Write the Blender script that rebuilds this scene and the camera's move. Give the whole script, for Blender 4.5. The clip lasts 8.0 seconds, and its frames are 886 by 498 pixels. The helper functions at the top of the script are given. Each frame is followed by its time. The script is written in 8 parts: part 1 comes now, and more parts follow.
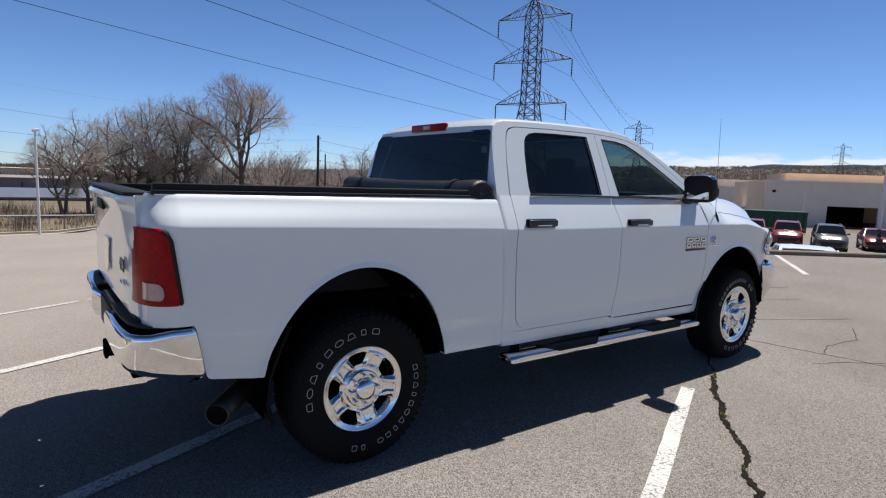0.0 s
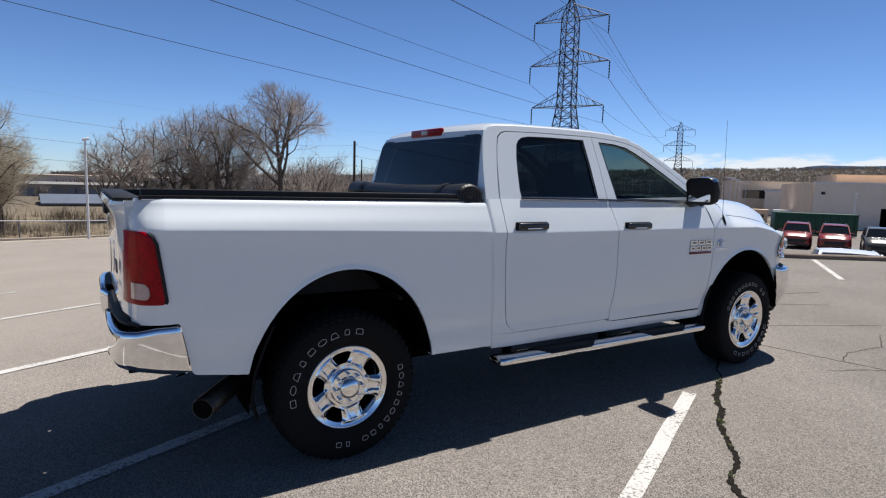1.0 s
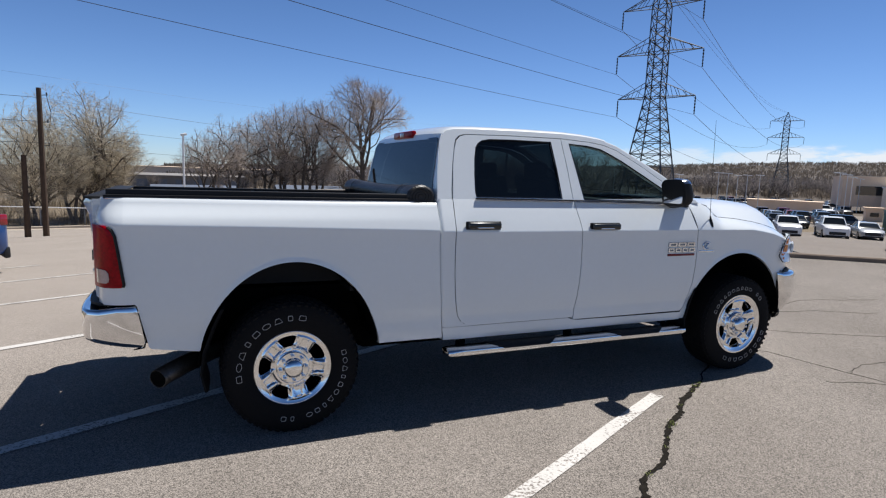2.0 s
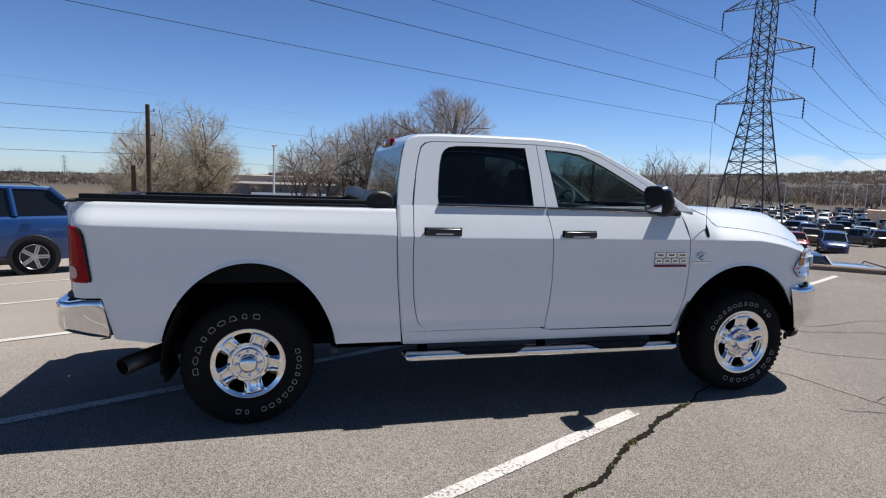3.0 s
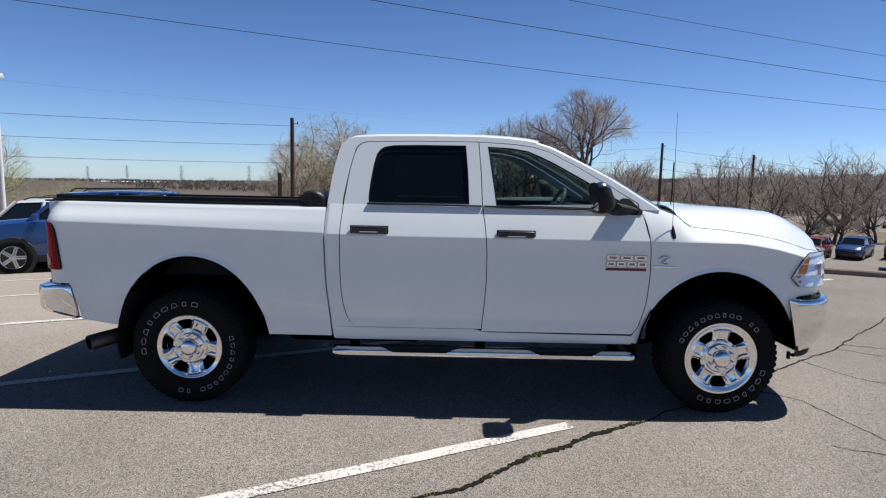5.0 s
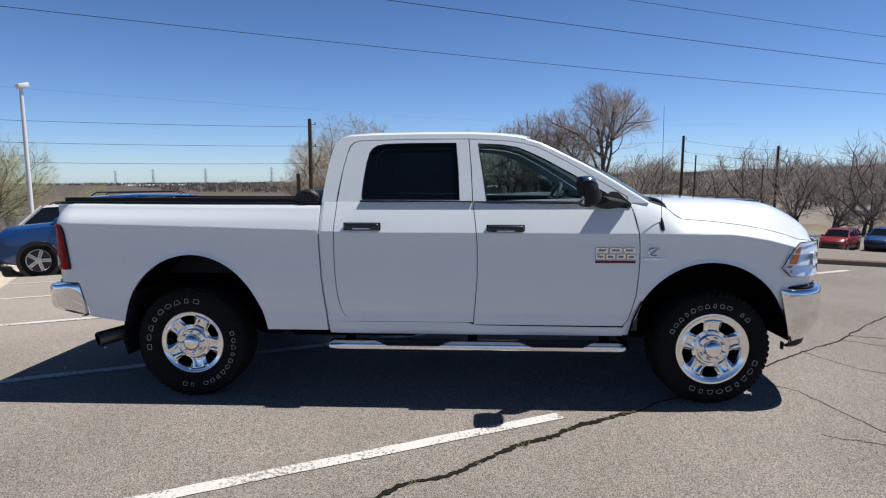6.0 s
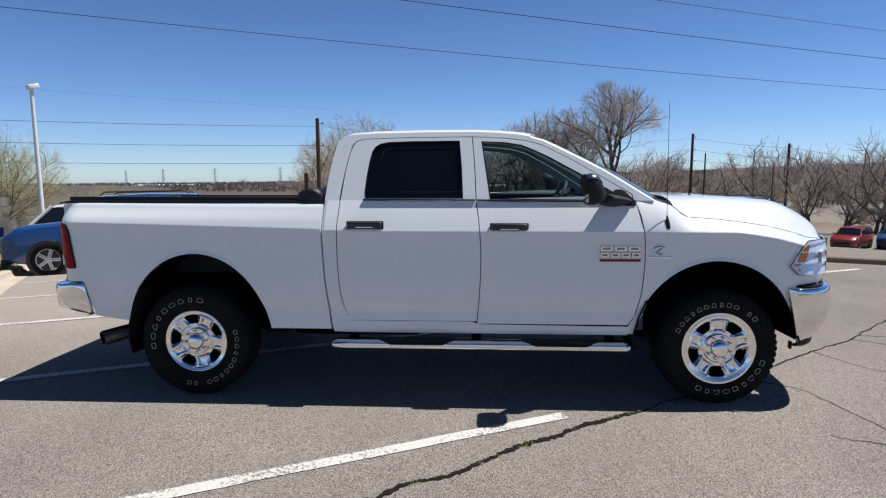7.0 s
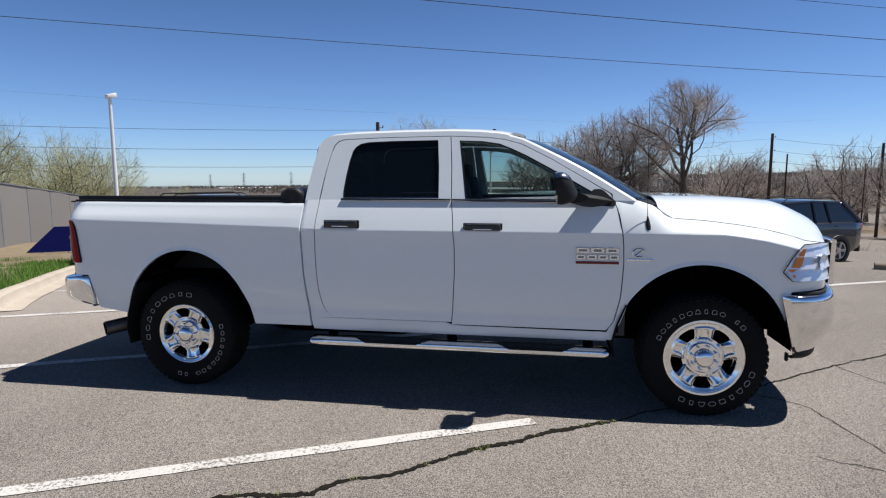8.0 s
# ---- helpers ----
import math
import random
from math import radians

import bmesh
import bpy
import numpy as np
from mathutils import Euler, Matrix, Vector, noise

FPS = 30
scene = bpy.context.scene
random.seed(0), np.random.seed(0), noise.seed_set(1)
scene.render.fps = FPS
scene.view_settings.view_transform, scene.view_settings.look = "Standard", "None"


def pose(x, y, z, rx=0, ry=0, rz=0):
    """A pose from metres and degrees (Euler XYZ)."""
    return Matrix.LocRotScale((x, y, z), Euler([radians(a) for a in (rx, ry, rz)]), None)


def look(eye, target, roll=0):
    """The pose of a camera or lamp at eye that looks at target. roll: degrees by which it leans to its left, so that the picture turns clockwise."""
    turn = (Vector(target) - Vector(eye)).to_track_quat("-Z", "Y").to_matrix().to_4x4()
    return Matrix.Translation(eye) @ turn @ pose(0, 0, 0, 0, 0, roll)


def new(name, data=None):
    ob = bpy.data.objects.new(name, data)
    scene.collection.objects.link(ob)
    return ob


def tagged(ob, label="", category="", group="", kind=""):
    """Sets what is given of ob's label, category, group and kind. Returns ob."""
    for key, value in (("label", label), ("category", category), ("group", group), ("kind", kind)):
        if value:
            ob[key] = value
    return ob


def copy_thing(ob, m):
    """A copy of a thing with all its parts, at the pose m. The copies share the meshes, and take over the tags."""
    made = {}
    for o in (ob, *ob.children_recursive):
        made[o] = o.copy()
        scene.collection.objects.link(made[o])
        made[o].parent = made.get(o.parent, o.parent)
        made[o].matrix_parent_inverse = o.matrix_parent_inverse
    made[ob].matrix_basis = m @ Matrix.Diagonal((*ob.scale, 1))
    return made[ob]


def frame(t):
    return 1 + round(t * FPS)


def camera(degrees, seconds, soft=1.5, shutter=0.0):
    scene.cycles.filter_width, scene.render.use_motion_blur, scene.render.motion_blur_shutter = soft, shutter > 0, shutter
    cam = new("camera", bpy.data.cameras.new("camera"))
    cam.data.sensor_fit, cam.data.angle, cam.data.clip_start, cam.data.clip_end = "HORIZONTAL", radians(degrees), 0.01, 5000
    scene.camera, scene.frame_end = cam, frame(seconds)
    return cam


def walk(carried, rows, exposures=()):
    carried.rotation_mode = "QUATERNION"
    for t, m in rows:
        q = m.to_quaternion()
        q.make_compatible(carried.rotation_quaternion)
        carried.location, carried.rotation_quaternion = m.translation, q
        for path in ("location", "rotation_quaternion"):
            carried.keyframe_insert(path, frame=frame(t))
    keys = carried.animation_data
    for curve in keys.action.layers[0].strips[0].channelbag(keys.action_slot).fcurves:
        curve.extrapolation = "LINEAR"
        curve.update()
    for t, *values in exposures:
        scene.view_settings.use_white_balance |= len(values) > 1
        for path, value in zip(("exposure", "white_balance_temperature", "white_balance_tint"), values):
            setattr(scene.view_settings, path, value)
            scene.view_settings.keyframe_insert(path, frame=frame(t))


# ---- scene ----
cam = camera(74.8, 8.0, 1.18)
PATH = [
    (0, (-1.428, -3.646, 1.538), (-0.266, -2.036, 1.299), 2.1),
    (0.5, (-1.394, -3.659, 1.54), (-0.254, -2.032, 1.309), 2.0),
    (1, (-1.215, -3.87, 1.547), (-0.16, -2.186, 1.318), 1.7),
    (1.5, (-0.932, -4.219, 1.606), (-0.002, -2.465, 1.366), 1.7),
    (1.7, (-0.79, -4.325, 1.617), (0.09, -2.546, 1.358), 1.9),
    (2.8, (0.105, -4.791, 1.651), (0.664, -2.885, 1.414), 2.0),
    (3, (0.269, -4.812, 1.644), (0.774, -2.892, 1.401), 2.0),
    (3.5, (0.7, -4.881, 1.672), (1.064, -2.929, 1.431), 2.3),
    (4, (1.119, -4.964, 1.665), (1.337, -2.991, 1.422), 1.9),
    (4.5, (1.49, -4.956, 1.64), (1.581, -2.973, 1.396), 1.7),
    (5, (1.798, -5.019, 1.645), (1.798, -3.034, 1.403), 1.2),
    (6.5, (2.026, -5.114, 1.639), (1.942, -3.131, 1.385), -0.1),
    (7, (2.052, -5.084, 1.635), (1.949, -3.102, 1.381), -0.1),
    (7.5, (2.244, -5.034, 1.612), (2.05, -3.06, 1.354), -0.3),
    (8, (2.72, -4.994, 1.608), (2.383, -3.038, 1.365), -0.2),
]
walk(cam, [(t, look(eye, target, roll)) for t, eye, target, roll in PATH])

# ---- world, sun, exposure ----
SUN = Vector((0.435, 0.15, 1.0)).normalized()
world = bpy.data.worlds.new("sky_world")
scene.world = world
world.use_nodes = True
wn = world.node_tree
sky = wn.nodes.new("ShaderNodeTexSky")
sky.sky_type = "NISHITA"
sky.sun_disc = False
sky.sun_elevation = math.asin(SUN.z)
sky.sun_rotation = math.atan2(SUN.x, SUN.y)
sky.altitude = 1600
sky.air_density = 1.0
sky.dust_density = 0.2
sky.ozone_density = 1.6
deep = wn.nodes.new("ShaderNodeMix")
deep.data_type = "RGBA"
deep.blend_type = "MULTIPLY"
deep.inputs["Factor"].default_value = 1.0
deep.inputs["B"].default_value = (0.89, 1.22, 1.66, 1)
wn.links.new(sky.outputs[0], deep.inputs["A"])
# the sky pales towards the horizon
pale = wn.nodes.new("ShaderNodeMix")
pale.data_type = "RGBA"
pale.blend_type = "MULTIPLY"
pale.inputs["Factor"].default_value = 1.0
height = wn.nodes.new("ShaderNodeValToRGB")
height.color_ramp.elements[0].position, height.color_ramp.elements[0].color = 0.0, (1.0, 0.93, 0.97, 1)
height.color_ramp.elements[1].position, height.color_ramp.elements[1].color = 0.8, (0.25, 0.25, 0.25, 1)
middle = height.color_ramp.elements.new(0.35)
middle.color = (0.68, 0.68, 0.68, 1)
wn.links.new(deep.outputs["Result"], pale.inputs["A"])
wn.links.new(height.outputs[0], pale.inputs["B"])
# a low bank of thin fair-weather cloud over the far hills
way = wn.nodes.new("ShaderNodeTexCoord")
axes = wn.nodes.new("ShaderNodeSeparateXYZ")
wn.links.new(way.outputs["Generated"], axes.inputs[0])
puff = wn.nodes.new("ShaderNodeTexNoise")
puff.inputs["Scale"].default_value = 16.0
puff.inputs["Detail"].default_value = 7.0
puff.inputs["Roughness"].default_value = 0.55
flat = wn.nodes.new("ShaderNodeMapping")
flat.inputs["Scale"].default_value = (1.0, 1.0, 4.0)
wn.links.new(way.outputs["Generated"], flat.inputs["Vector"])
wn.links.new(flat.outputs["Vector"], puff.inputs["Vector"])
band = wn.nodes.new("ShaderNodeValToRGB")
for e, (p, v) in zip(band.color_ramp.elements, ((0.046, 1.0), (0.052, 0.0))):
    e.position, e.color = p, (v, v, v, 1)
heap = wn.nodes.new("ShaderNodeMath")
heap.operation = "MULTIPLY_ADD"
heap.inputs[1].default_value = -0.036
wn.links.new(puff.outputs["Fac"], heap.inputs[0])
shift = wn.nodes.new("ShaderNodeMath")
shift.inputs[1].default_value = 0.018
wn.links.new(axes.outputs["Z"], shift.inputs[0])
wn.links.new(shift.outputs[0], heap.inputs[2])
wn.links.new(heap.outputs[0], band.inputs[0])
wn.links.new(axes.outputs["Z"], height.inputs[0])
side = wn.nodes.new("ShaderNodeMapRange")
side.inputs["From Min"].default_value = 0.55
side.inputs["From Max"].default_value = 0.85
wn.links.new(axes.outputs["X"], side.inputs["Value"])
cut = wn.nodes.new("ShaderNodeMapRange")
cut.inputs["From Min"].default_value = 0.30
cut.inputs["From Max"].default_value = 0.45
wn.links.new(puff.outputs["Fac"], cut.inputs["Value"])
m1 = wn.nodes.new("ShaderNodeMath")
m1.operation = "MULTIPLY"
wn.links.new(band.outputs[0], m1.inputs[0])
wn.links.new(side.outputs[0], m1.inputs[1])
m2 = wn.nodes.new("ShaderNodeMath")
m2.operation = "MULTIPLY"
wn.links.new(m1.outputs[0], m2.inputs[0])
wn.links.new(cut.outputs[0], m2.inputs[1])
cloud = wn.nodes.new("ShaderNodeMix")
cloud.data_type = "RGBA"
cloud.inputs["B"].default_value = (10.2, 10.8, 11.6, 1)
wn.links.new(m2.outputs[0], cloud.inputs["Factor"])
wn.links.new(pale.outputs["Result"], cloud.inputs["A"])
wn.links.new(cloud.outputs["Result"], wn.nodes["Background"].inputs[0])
wn.nodes["Background"].inputs[1].default_value = 0.0625
sun_data = bpy.data.lights.new("sun", "SUN")
sun_data.energy = 5.0
sun_data.angle = radians(0.53)
sun_data.color = (1.0, 0.962, 0.915)
sun = new("sun", sun_data)
sun.matrix_world = look(SUN * 60, (0, 0, 0))
scene.view_settings.exposure = 0.37


# ---- materials ----
def mat(name, color, rough=0.6, metal=0.0, coat=0.0, vary=0.0, scale=8.0, fine=80.0, bump=0.0, spec=0.5, color2=None, trans=0.0, emit=None, ior=1.45):
    m = bpy.data.materials.new(name)
    m.use_nodes = True
    nt = m.node_tree
    b = nt.nodes["Principled BSDF"]
    b.inputs["Base Color"].default_value = (*color, 1)
    b.inputs["Roughness"].default_value = rough
    b.inputs["Metallic"].default_value = metal
    b.inputs["Coat Weight"].default_value = coat
    b.inputs["Coat Roughness"].default_value = 0.03
    b.inputs["Specular IOR Level"].default_value = spec
    b.inputs["Transmission Weight"].default_value = trans
    b.inputs["IOR"].default_value = ior
    if emit:
        b.inputs["Emission Color"].default_value = (*emit[0], 1)
        b.inputs["Emission Strength"].default_value = emit[1]
    if vary or bump or color2:
        co = nt.nodes.new("ShaderNodeTexCoord")
        n1 = nt.nodes.new("ShaderNodeTexNoise")
        n1.inputs["Scale"].default_value = scale
        n1.inputs["Detail"].default_value = 6
        n2 = nt.nodes.new("ShaderNodeTexNoise")
        n2.inputs["Scale"].default_value = fine
        n2.inputs["Detail"].default_value = 4
        nt.links.new(co.outputs["Object"], n1.inputs["Vector"])
        nt.links.new(co.outputs["Object"], n2.inputs["Vector"])
        add = nt.nodes.new("ShaderNodeMath")
        add.operation = "ADD"
        nt.links.new(n1.outputs["Fac"], add.inputs[0])
        nt.links.new(n2.outputs["Fac"], add.inputs[1])
        ramp = nt.nodes.new("ShaderNodeMapRange")
        ramp.inputs["From Min"].default_value = 0.7
        ramp.inputs["From Max"].default_value = 1.3
        nt.links.new(add.outputs[0], ramp.inputs["Value"])
        mix = nt.nodes.new("ShaderNodeMix")
        mix.data_type = "RGBA"
        c2 = color2 or tuple(c * (1 - vary) for c in color)
        c1 = color if color2 else tuple(min(1, c * (1 + vary)) for c in color)
        mix.inputs["A"].default_value = (*c1, 1)
        mix.inputs["B"].default_value = (*c2, 1)
        nt.links.new(ramp.outputs[0], mix.inputs["Factor"])
        nt.links.new(mix.outputs["Result"], b.inputs["Base Color"])
        if bump:
            bp = nt.nodes.new("ShaderNodeBump")
            bp.inputs["Strength"].default_value = bump
            bp.inputs["Distance"].default_value = 0.01
            nt.links.new(n2.outputs["Fac"], bp.inputs["Height"])
            nt.links.new(bp.outputs["Normal"], b.inputs["Normal"])
    return m


def asphalt_mat(name, dark, light, worn, paled=None):
    """Old sun-bleached asphalt: exposed aggregate specks, broad stains and a fine relief."""
    m = bpy.data.materials.new(name)
    m.use_nodes = True
    nt = m.node_tree
    b = nt.nodes["Principled BSDF"]
    b.inputs["Roughness"].default_value = 0.85
    b.inputs["Specular IOR Level"].default_value = 0.15
    co = nt.nodes.new("ShaderNodeTexCoord")
    vor = nt.nodes.new("ShaderNodeTexVoronoi")
    vor.inputs["Scale"].default_value = 190
    big = nt.nodes.new("ShaderNodeTexNoise")
    big.inputs["Scale"].default_value = 0.35
    big.inputs["Detail"].default_value = 8
    big.inputs["Roughness"].default_value = 0.65
    mid = nt.nodes.new("ShaderNodeTexNoise")
    mid.inputs["Scale"].default_value = 30
    mid.inputs["Detail"].default_value = 5
    for n in (vor, big, mid):
        nt.links.new(co.outputs["Object"], n.inputs["Vector"])
    bw = nt.nodes.new("ShaderNodeRGBToBW")
    nt.links.new(vor.outputs["Color"], bw.inputs[0])
    r1 = nt.nodes.new("ShaderNodeValToRGB")
    r1.color_ramp.elements[0].position = 0.22
    r1.color_ramp.elements[0].color = (*dark, 1)
    r1.color_ramp.elements[1].position = 0.8
    r1.color_ramp.elements[1].color = (*light, 1)
    nt.links.new(bw.outputs[0], r1.inputs[0])
    mx = nt.nodes.new("ShaderNodeMix")
    mx.data_type = "RGBA"
    mx.blend_type = "MULTIPLY"
    mx.inputs["Factor"].default_value = 1.0
    r2 = nt.nodes.new("ShaderNodeValToRGB")
    r2.color_ramp.elements[0].position = 0.3
    r2.color_ramp.elements[0].color = (worn, worn * 0.99, worn * 0.98, 1)
    r2.color_ramp.elements[1].position = 0.65
    r2.color_ramp.elements[1].color = (1, 1, 1, 1)
    nt.links.new(big.outputs["Fac"], r2.inputs[0])
    nt.links.new(r1.outputs[0], mx.inputs["A"])
    nt.links.new(r2.outputs[0], mx.inputs["B"])
    mx2 = nt.nodes.new("ShaderNodeMix")
    mx2.data_type = "RGBA"
    mx2.blend_type = "OVERLAY"
    mx2.inputs["Factor"].default_value = 0.14
    nt.links.new(mx.outputs["Result"], mx2.inputs["A"])
    nt.links.new(mid.outputs["Fac"], mx2.inputs["B"])
    nt.links.new(mx2.outputs["Result"], b.inputs["Base Color"])
    if paled:
        # the far part of the lot is mixed towards a paler colour
        (wx, wy), a, c = paled
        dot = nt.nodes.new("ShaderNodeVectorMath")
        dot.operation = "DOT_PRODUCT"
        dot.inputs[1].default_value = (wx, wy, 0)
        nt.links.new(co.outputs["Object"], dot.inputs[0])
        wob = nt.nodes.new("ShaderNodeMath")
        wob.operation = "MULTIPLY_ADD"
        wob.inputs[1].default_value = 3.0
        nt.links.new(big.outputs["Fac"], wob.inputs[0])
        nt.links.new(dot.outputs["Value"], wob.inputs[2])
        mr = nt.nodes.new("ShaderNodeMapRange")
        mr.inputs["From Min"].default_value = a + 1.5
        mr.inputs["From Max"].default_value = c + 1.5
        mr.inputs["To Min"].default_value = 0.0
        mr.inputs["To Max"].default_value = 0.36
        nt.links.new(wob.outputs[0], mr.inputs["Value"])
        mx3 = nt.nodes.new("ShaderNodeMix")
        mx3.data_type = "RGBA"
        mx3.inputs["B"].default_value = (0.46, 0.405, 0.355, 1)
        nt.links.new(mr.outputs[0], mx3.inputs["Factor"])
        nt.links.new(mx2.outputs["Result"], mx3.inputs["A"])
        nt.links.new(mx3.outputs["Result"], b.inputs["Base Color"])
    bp = nt.nodes.new("ShaderNodeBump")
    bp.inputs["Strength"].default_value = 0.5
    bp.inputs["Distance"].default_value = 0.006
    nt.links.new(vor.outputs["Distance"], bp.inputs["Height"])
    nt.links.new(bp.outputs["Normal"], b.inputs["Normal"])
    return m


def paint_mat(name, color, wear=0.455):
    """Road paint worn through to the asphalt in specks."""
    m = mat(name, color, 0.7, vary=0.08, scale=3, fine=60, bump=0.3)
    nt = m.node_tree
    b = nt.nodes["Principled BSDF"]
    old = b.inputs["Base Color"].links[0].from_socket
    co = nt.nodes.new("ShaderNodeTexCoord")
    n1 = nt.nodes.new("ShaderNodeTexNoise")
    n1.inputs["Scale"].default_value = 48
    n1.inputs["Detail"].default_value = 8
    n1.inputs["Roughness"].default_value = 0.7
    n2 = nt.nodes.new("ShaderNodeTexNoise")
    n2.inputs["Scale"].default_value = 2.2
    nt.links.new(co.outputs["Object"], n1.inputs["Vector"])
    nt.links.new(co.outputs["Object"], n2.inputs["Vector"])
    add = nt.nodes.new("ShaderNodeMath")
    add.operation = "MULTIPLY_ADD"
    add.inputs[1].default_value = 0.35
    nt.links.new(n2.outputs["Fac"], add.inputs[0])
    nt.links.new(n1.outputs["Fac"], add.inputs[2])
    r = nt.nodes.new("ShaderNodeMapRange")
    r.inputs["From Min"].default_value = wear + 0.12
    r.inputs["From Max"].default_value = wear + 0.17
    nt.links.new(add.outputs[0], r.inputs["Value"])
    mix = nt.nodes.new("ShaderNodeMix")
    mix.data_type = "RGBA"
    mix.inputs["A"].default_value = (0.18, 0.157, 0.14, 1)
    nt.links.new(r.outputs[0], mix.inputs["Factor"])
    nt.links.new(old, mix.inputs["B"])
    nt.links.new(mix.outputs["Result"], b.inputs["Base Color"])
    return m


def object_paint(name):
    """Car paint that takes its colour from the object."""
    m = mat(name, (0.5, 0.5, 0.5), 0.3, coat=0.8)
    nt = m.node_tree
    oi = nt.nodes.new("ShaderNodeObjectInfo")
    nt.links.new(oi.outputs["Color"], nt.nodes["Principled BSDF"].inputs["Base Color"])
    return m


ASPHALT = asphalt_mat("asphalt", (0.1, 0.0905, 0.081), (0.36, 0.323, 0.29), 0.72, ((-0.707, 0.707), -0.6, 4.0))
LINE = paint_mat("line_paint", (0.53, 0.512, 0.485))
WHITE = mat("white_car_paint", (0.73, 0.776, 0.8), 0.3, coat=1.0, vary=0.012, scale=1.5, fine=30)
WHEELCHROME = mat("wheel_chrome", (0.86, 0.86, 0.86), 0.14, 1.0, vary=0.03, scale=4, fine=60)
BADGERED = mat("dark_red_strip", (0.16, 0.006, 0.008), 0.35)
CHROME = mat("chrome", (0.82, 0.82, 0.83), 0.06, 1.0)
BADGERIM = mat("dark_chrome", (0.22, 0.22, 0.23), 0.25, 0.9)
STEEL = mat("polished_steel", (0.78, 0.78, 0.79), 0.16, 1.0, vary=0.05, scale=3, fine=120)
BLACK = mat("black_plastic", (0.013, 0.013, 0.014), 0.55, spec=0.3, vary=0.2, scale=6, fine=300, bump=0.15)
SATIN = mat("satin_black_paint", (0.012, 0.012, 0.013), 0.25, coat=0.3)
VINYL = mat("black_vinyl", (0.016, 0.016, 0.018), 0.42, vary=0.25, scale=5, fine=60, bump=0.5)
RUBBER = mat("tyre_rubber", (0.007, 0.007, 0.0075), 0.85, spec=0.2, vary=0.2, scale=5, fine=90, bump=0.35)
LETTER = mat("raised_white_rubber", (0.5, 0.5, 0.49), 0.7, vary=0.1)
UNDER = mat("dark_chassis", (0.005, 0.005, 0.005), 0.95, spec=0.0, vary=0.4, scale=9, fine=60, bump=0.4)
REDLENS = mat("red_lamp_lens", (0.3, 0.001, 0.006), 0.28, coat=0.2, vary=0.4, scale=14, fine=70, spec=0.1)
BOWL = mat("silvered_lamp_bowl", (0.86, 0.9, 0.95), 0.3, 0.45, vary=0.08, scale=14, fine=40)
CLEARLENS = mat("clear_reverse_lens", (0.42, 0.3, 0.29), 0.12, coat=1.0, vary=0.1, scale=20, fine=80)
AMBER = mat("amber_reflector", (0.75, 0.22, 0.03), 0.2, coat=1.0)
EXHAUST = mat("sooty_exhaust_steel", (0.1, 0.092, 0.086), 0.45, 0.9, vary=0.3, scale=14, fine=90)
SEAT = mat("grey_cloth", (0.085, 0.087, 0.092), 0.9, vary=0.2, scale=8, fine=120, bump=0.3)


def tinted(name, color, alpha, rough=0.02, gloss=0.6):
    """Thin tinted pane: a dark film that lets part of the light straight through under a glossy face."""
    m = bpy.data.materials.new(name)
    m.use_nodes = True
    nt = m.node_tree
    b = nt.nodes["Principled BSDF"]
    b.inputs["Base Color"].default_value = (0.004, 0.006, 0.008, 1)
    b.inputs["Roughness"].default_value = rough
    b.inputs["Specular IOR Level"].default_value = gloss
    tr = nt.nodes.new("ShaderNodeBsdfTransparent")
    tr.inputs[0].default_value = (*color, 1)
    mix = nt.nodes.new("ShaderNodeMixShader")
    mix.inputs[0].default_value = 1 - alpha
    nt.links.new(tr.outputs[0], mix.inputs[1])
    nt.links.new(b.outputs[0], mix.inputs[2])
    nt.links.new(mix.outputs[0], nt.nodes["Material Output"].inputs[0])
    return m


PRIVACY = tinted("privacy_glass", (0.35, 0.42, 0.45), 0.08, gloss=0.35)
SHADED = tinted("shaded_windshield_glass", (0.6, 0.78, 0.8), 0.3)
GREYTRIM = mat("grey_interior_trim", (0.3, 0.31, 0.32), 0.5, vary=0.1, scale=8, fine=90)
BADGECHROME = mat("badge_chrome", (0.72, 0.74, 0.78), 0.2, 1.0)
GLASS_LAMP = tinted("lamp_glass", (0.99, 0.99, 1.0), 0.95)
GREEN_GLASS = tinted("green_tinted_glass", (0.74, 0.88, 0.87), 0.78)


# ---- mesh helpers ----
def thicken(bm, t):
    """Gives a sheet thickness: a second skin along its normals and a rim round its borders."""
    bm.normal_update()
    faces, verts = list(bm.faces), list(bm.verts)
    rim = [(e.verts[0], e.verts[1]) for e in bm.edges if len(e.link_faces) == 1]
    twin = {v: bm.verts.new(v.co + v.normal * t) for v in verts}
    for f in faces:
        bm.faces.new([twin[v] for v in reversed(f.verts)])
    for a, b in rim:
        bm.faces.new((a, b, twin[b], twin[a]))
    bmesh.ops.recalc_face_normals(bm, faces=bm.faces)


def link(name, bm, material, parent, label="", smooth=35, solid=0.0, offset=-1.0):
    if solid:
        thicken(bm, solid if offset > 0 else -solid)
    else:
        bmesh.ops.recalc_face_normals(bm, faces=bm.faces)
    me = bpy.data.meshes.new(name)
    bm.to_mesh(me)
    bm.free()
    me.materials.append(material)
    if smooth:
        me.shade_smooth()
        me.set_sharp_from_angle(angle=radians(smooth))
    ob = new(name, me)
    if parent is not None:
        ob.parent = parent
    if label:
        tagged(ob, label)
    return ob


def part(name, bm, material, parent, label="", smooth=35, solid=0.0, offset=-1.0):
    return link(name, bm, material, parent, label, smooth, solid, offset)


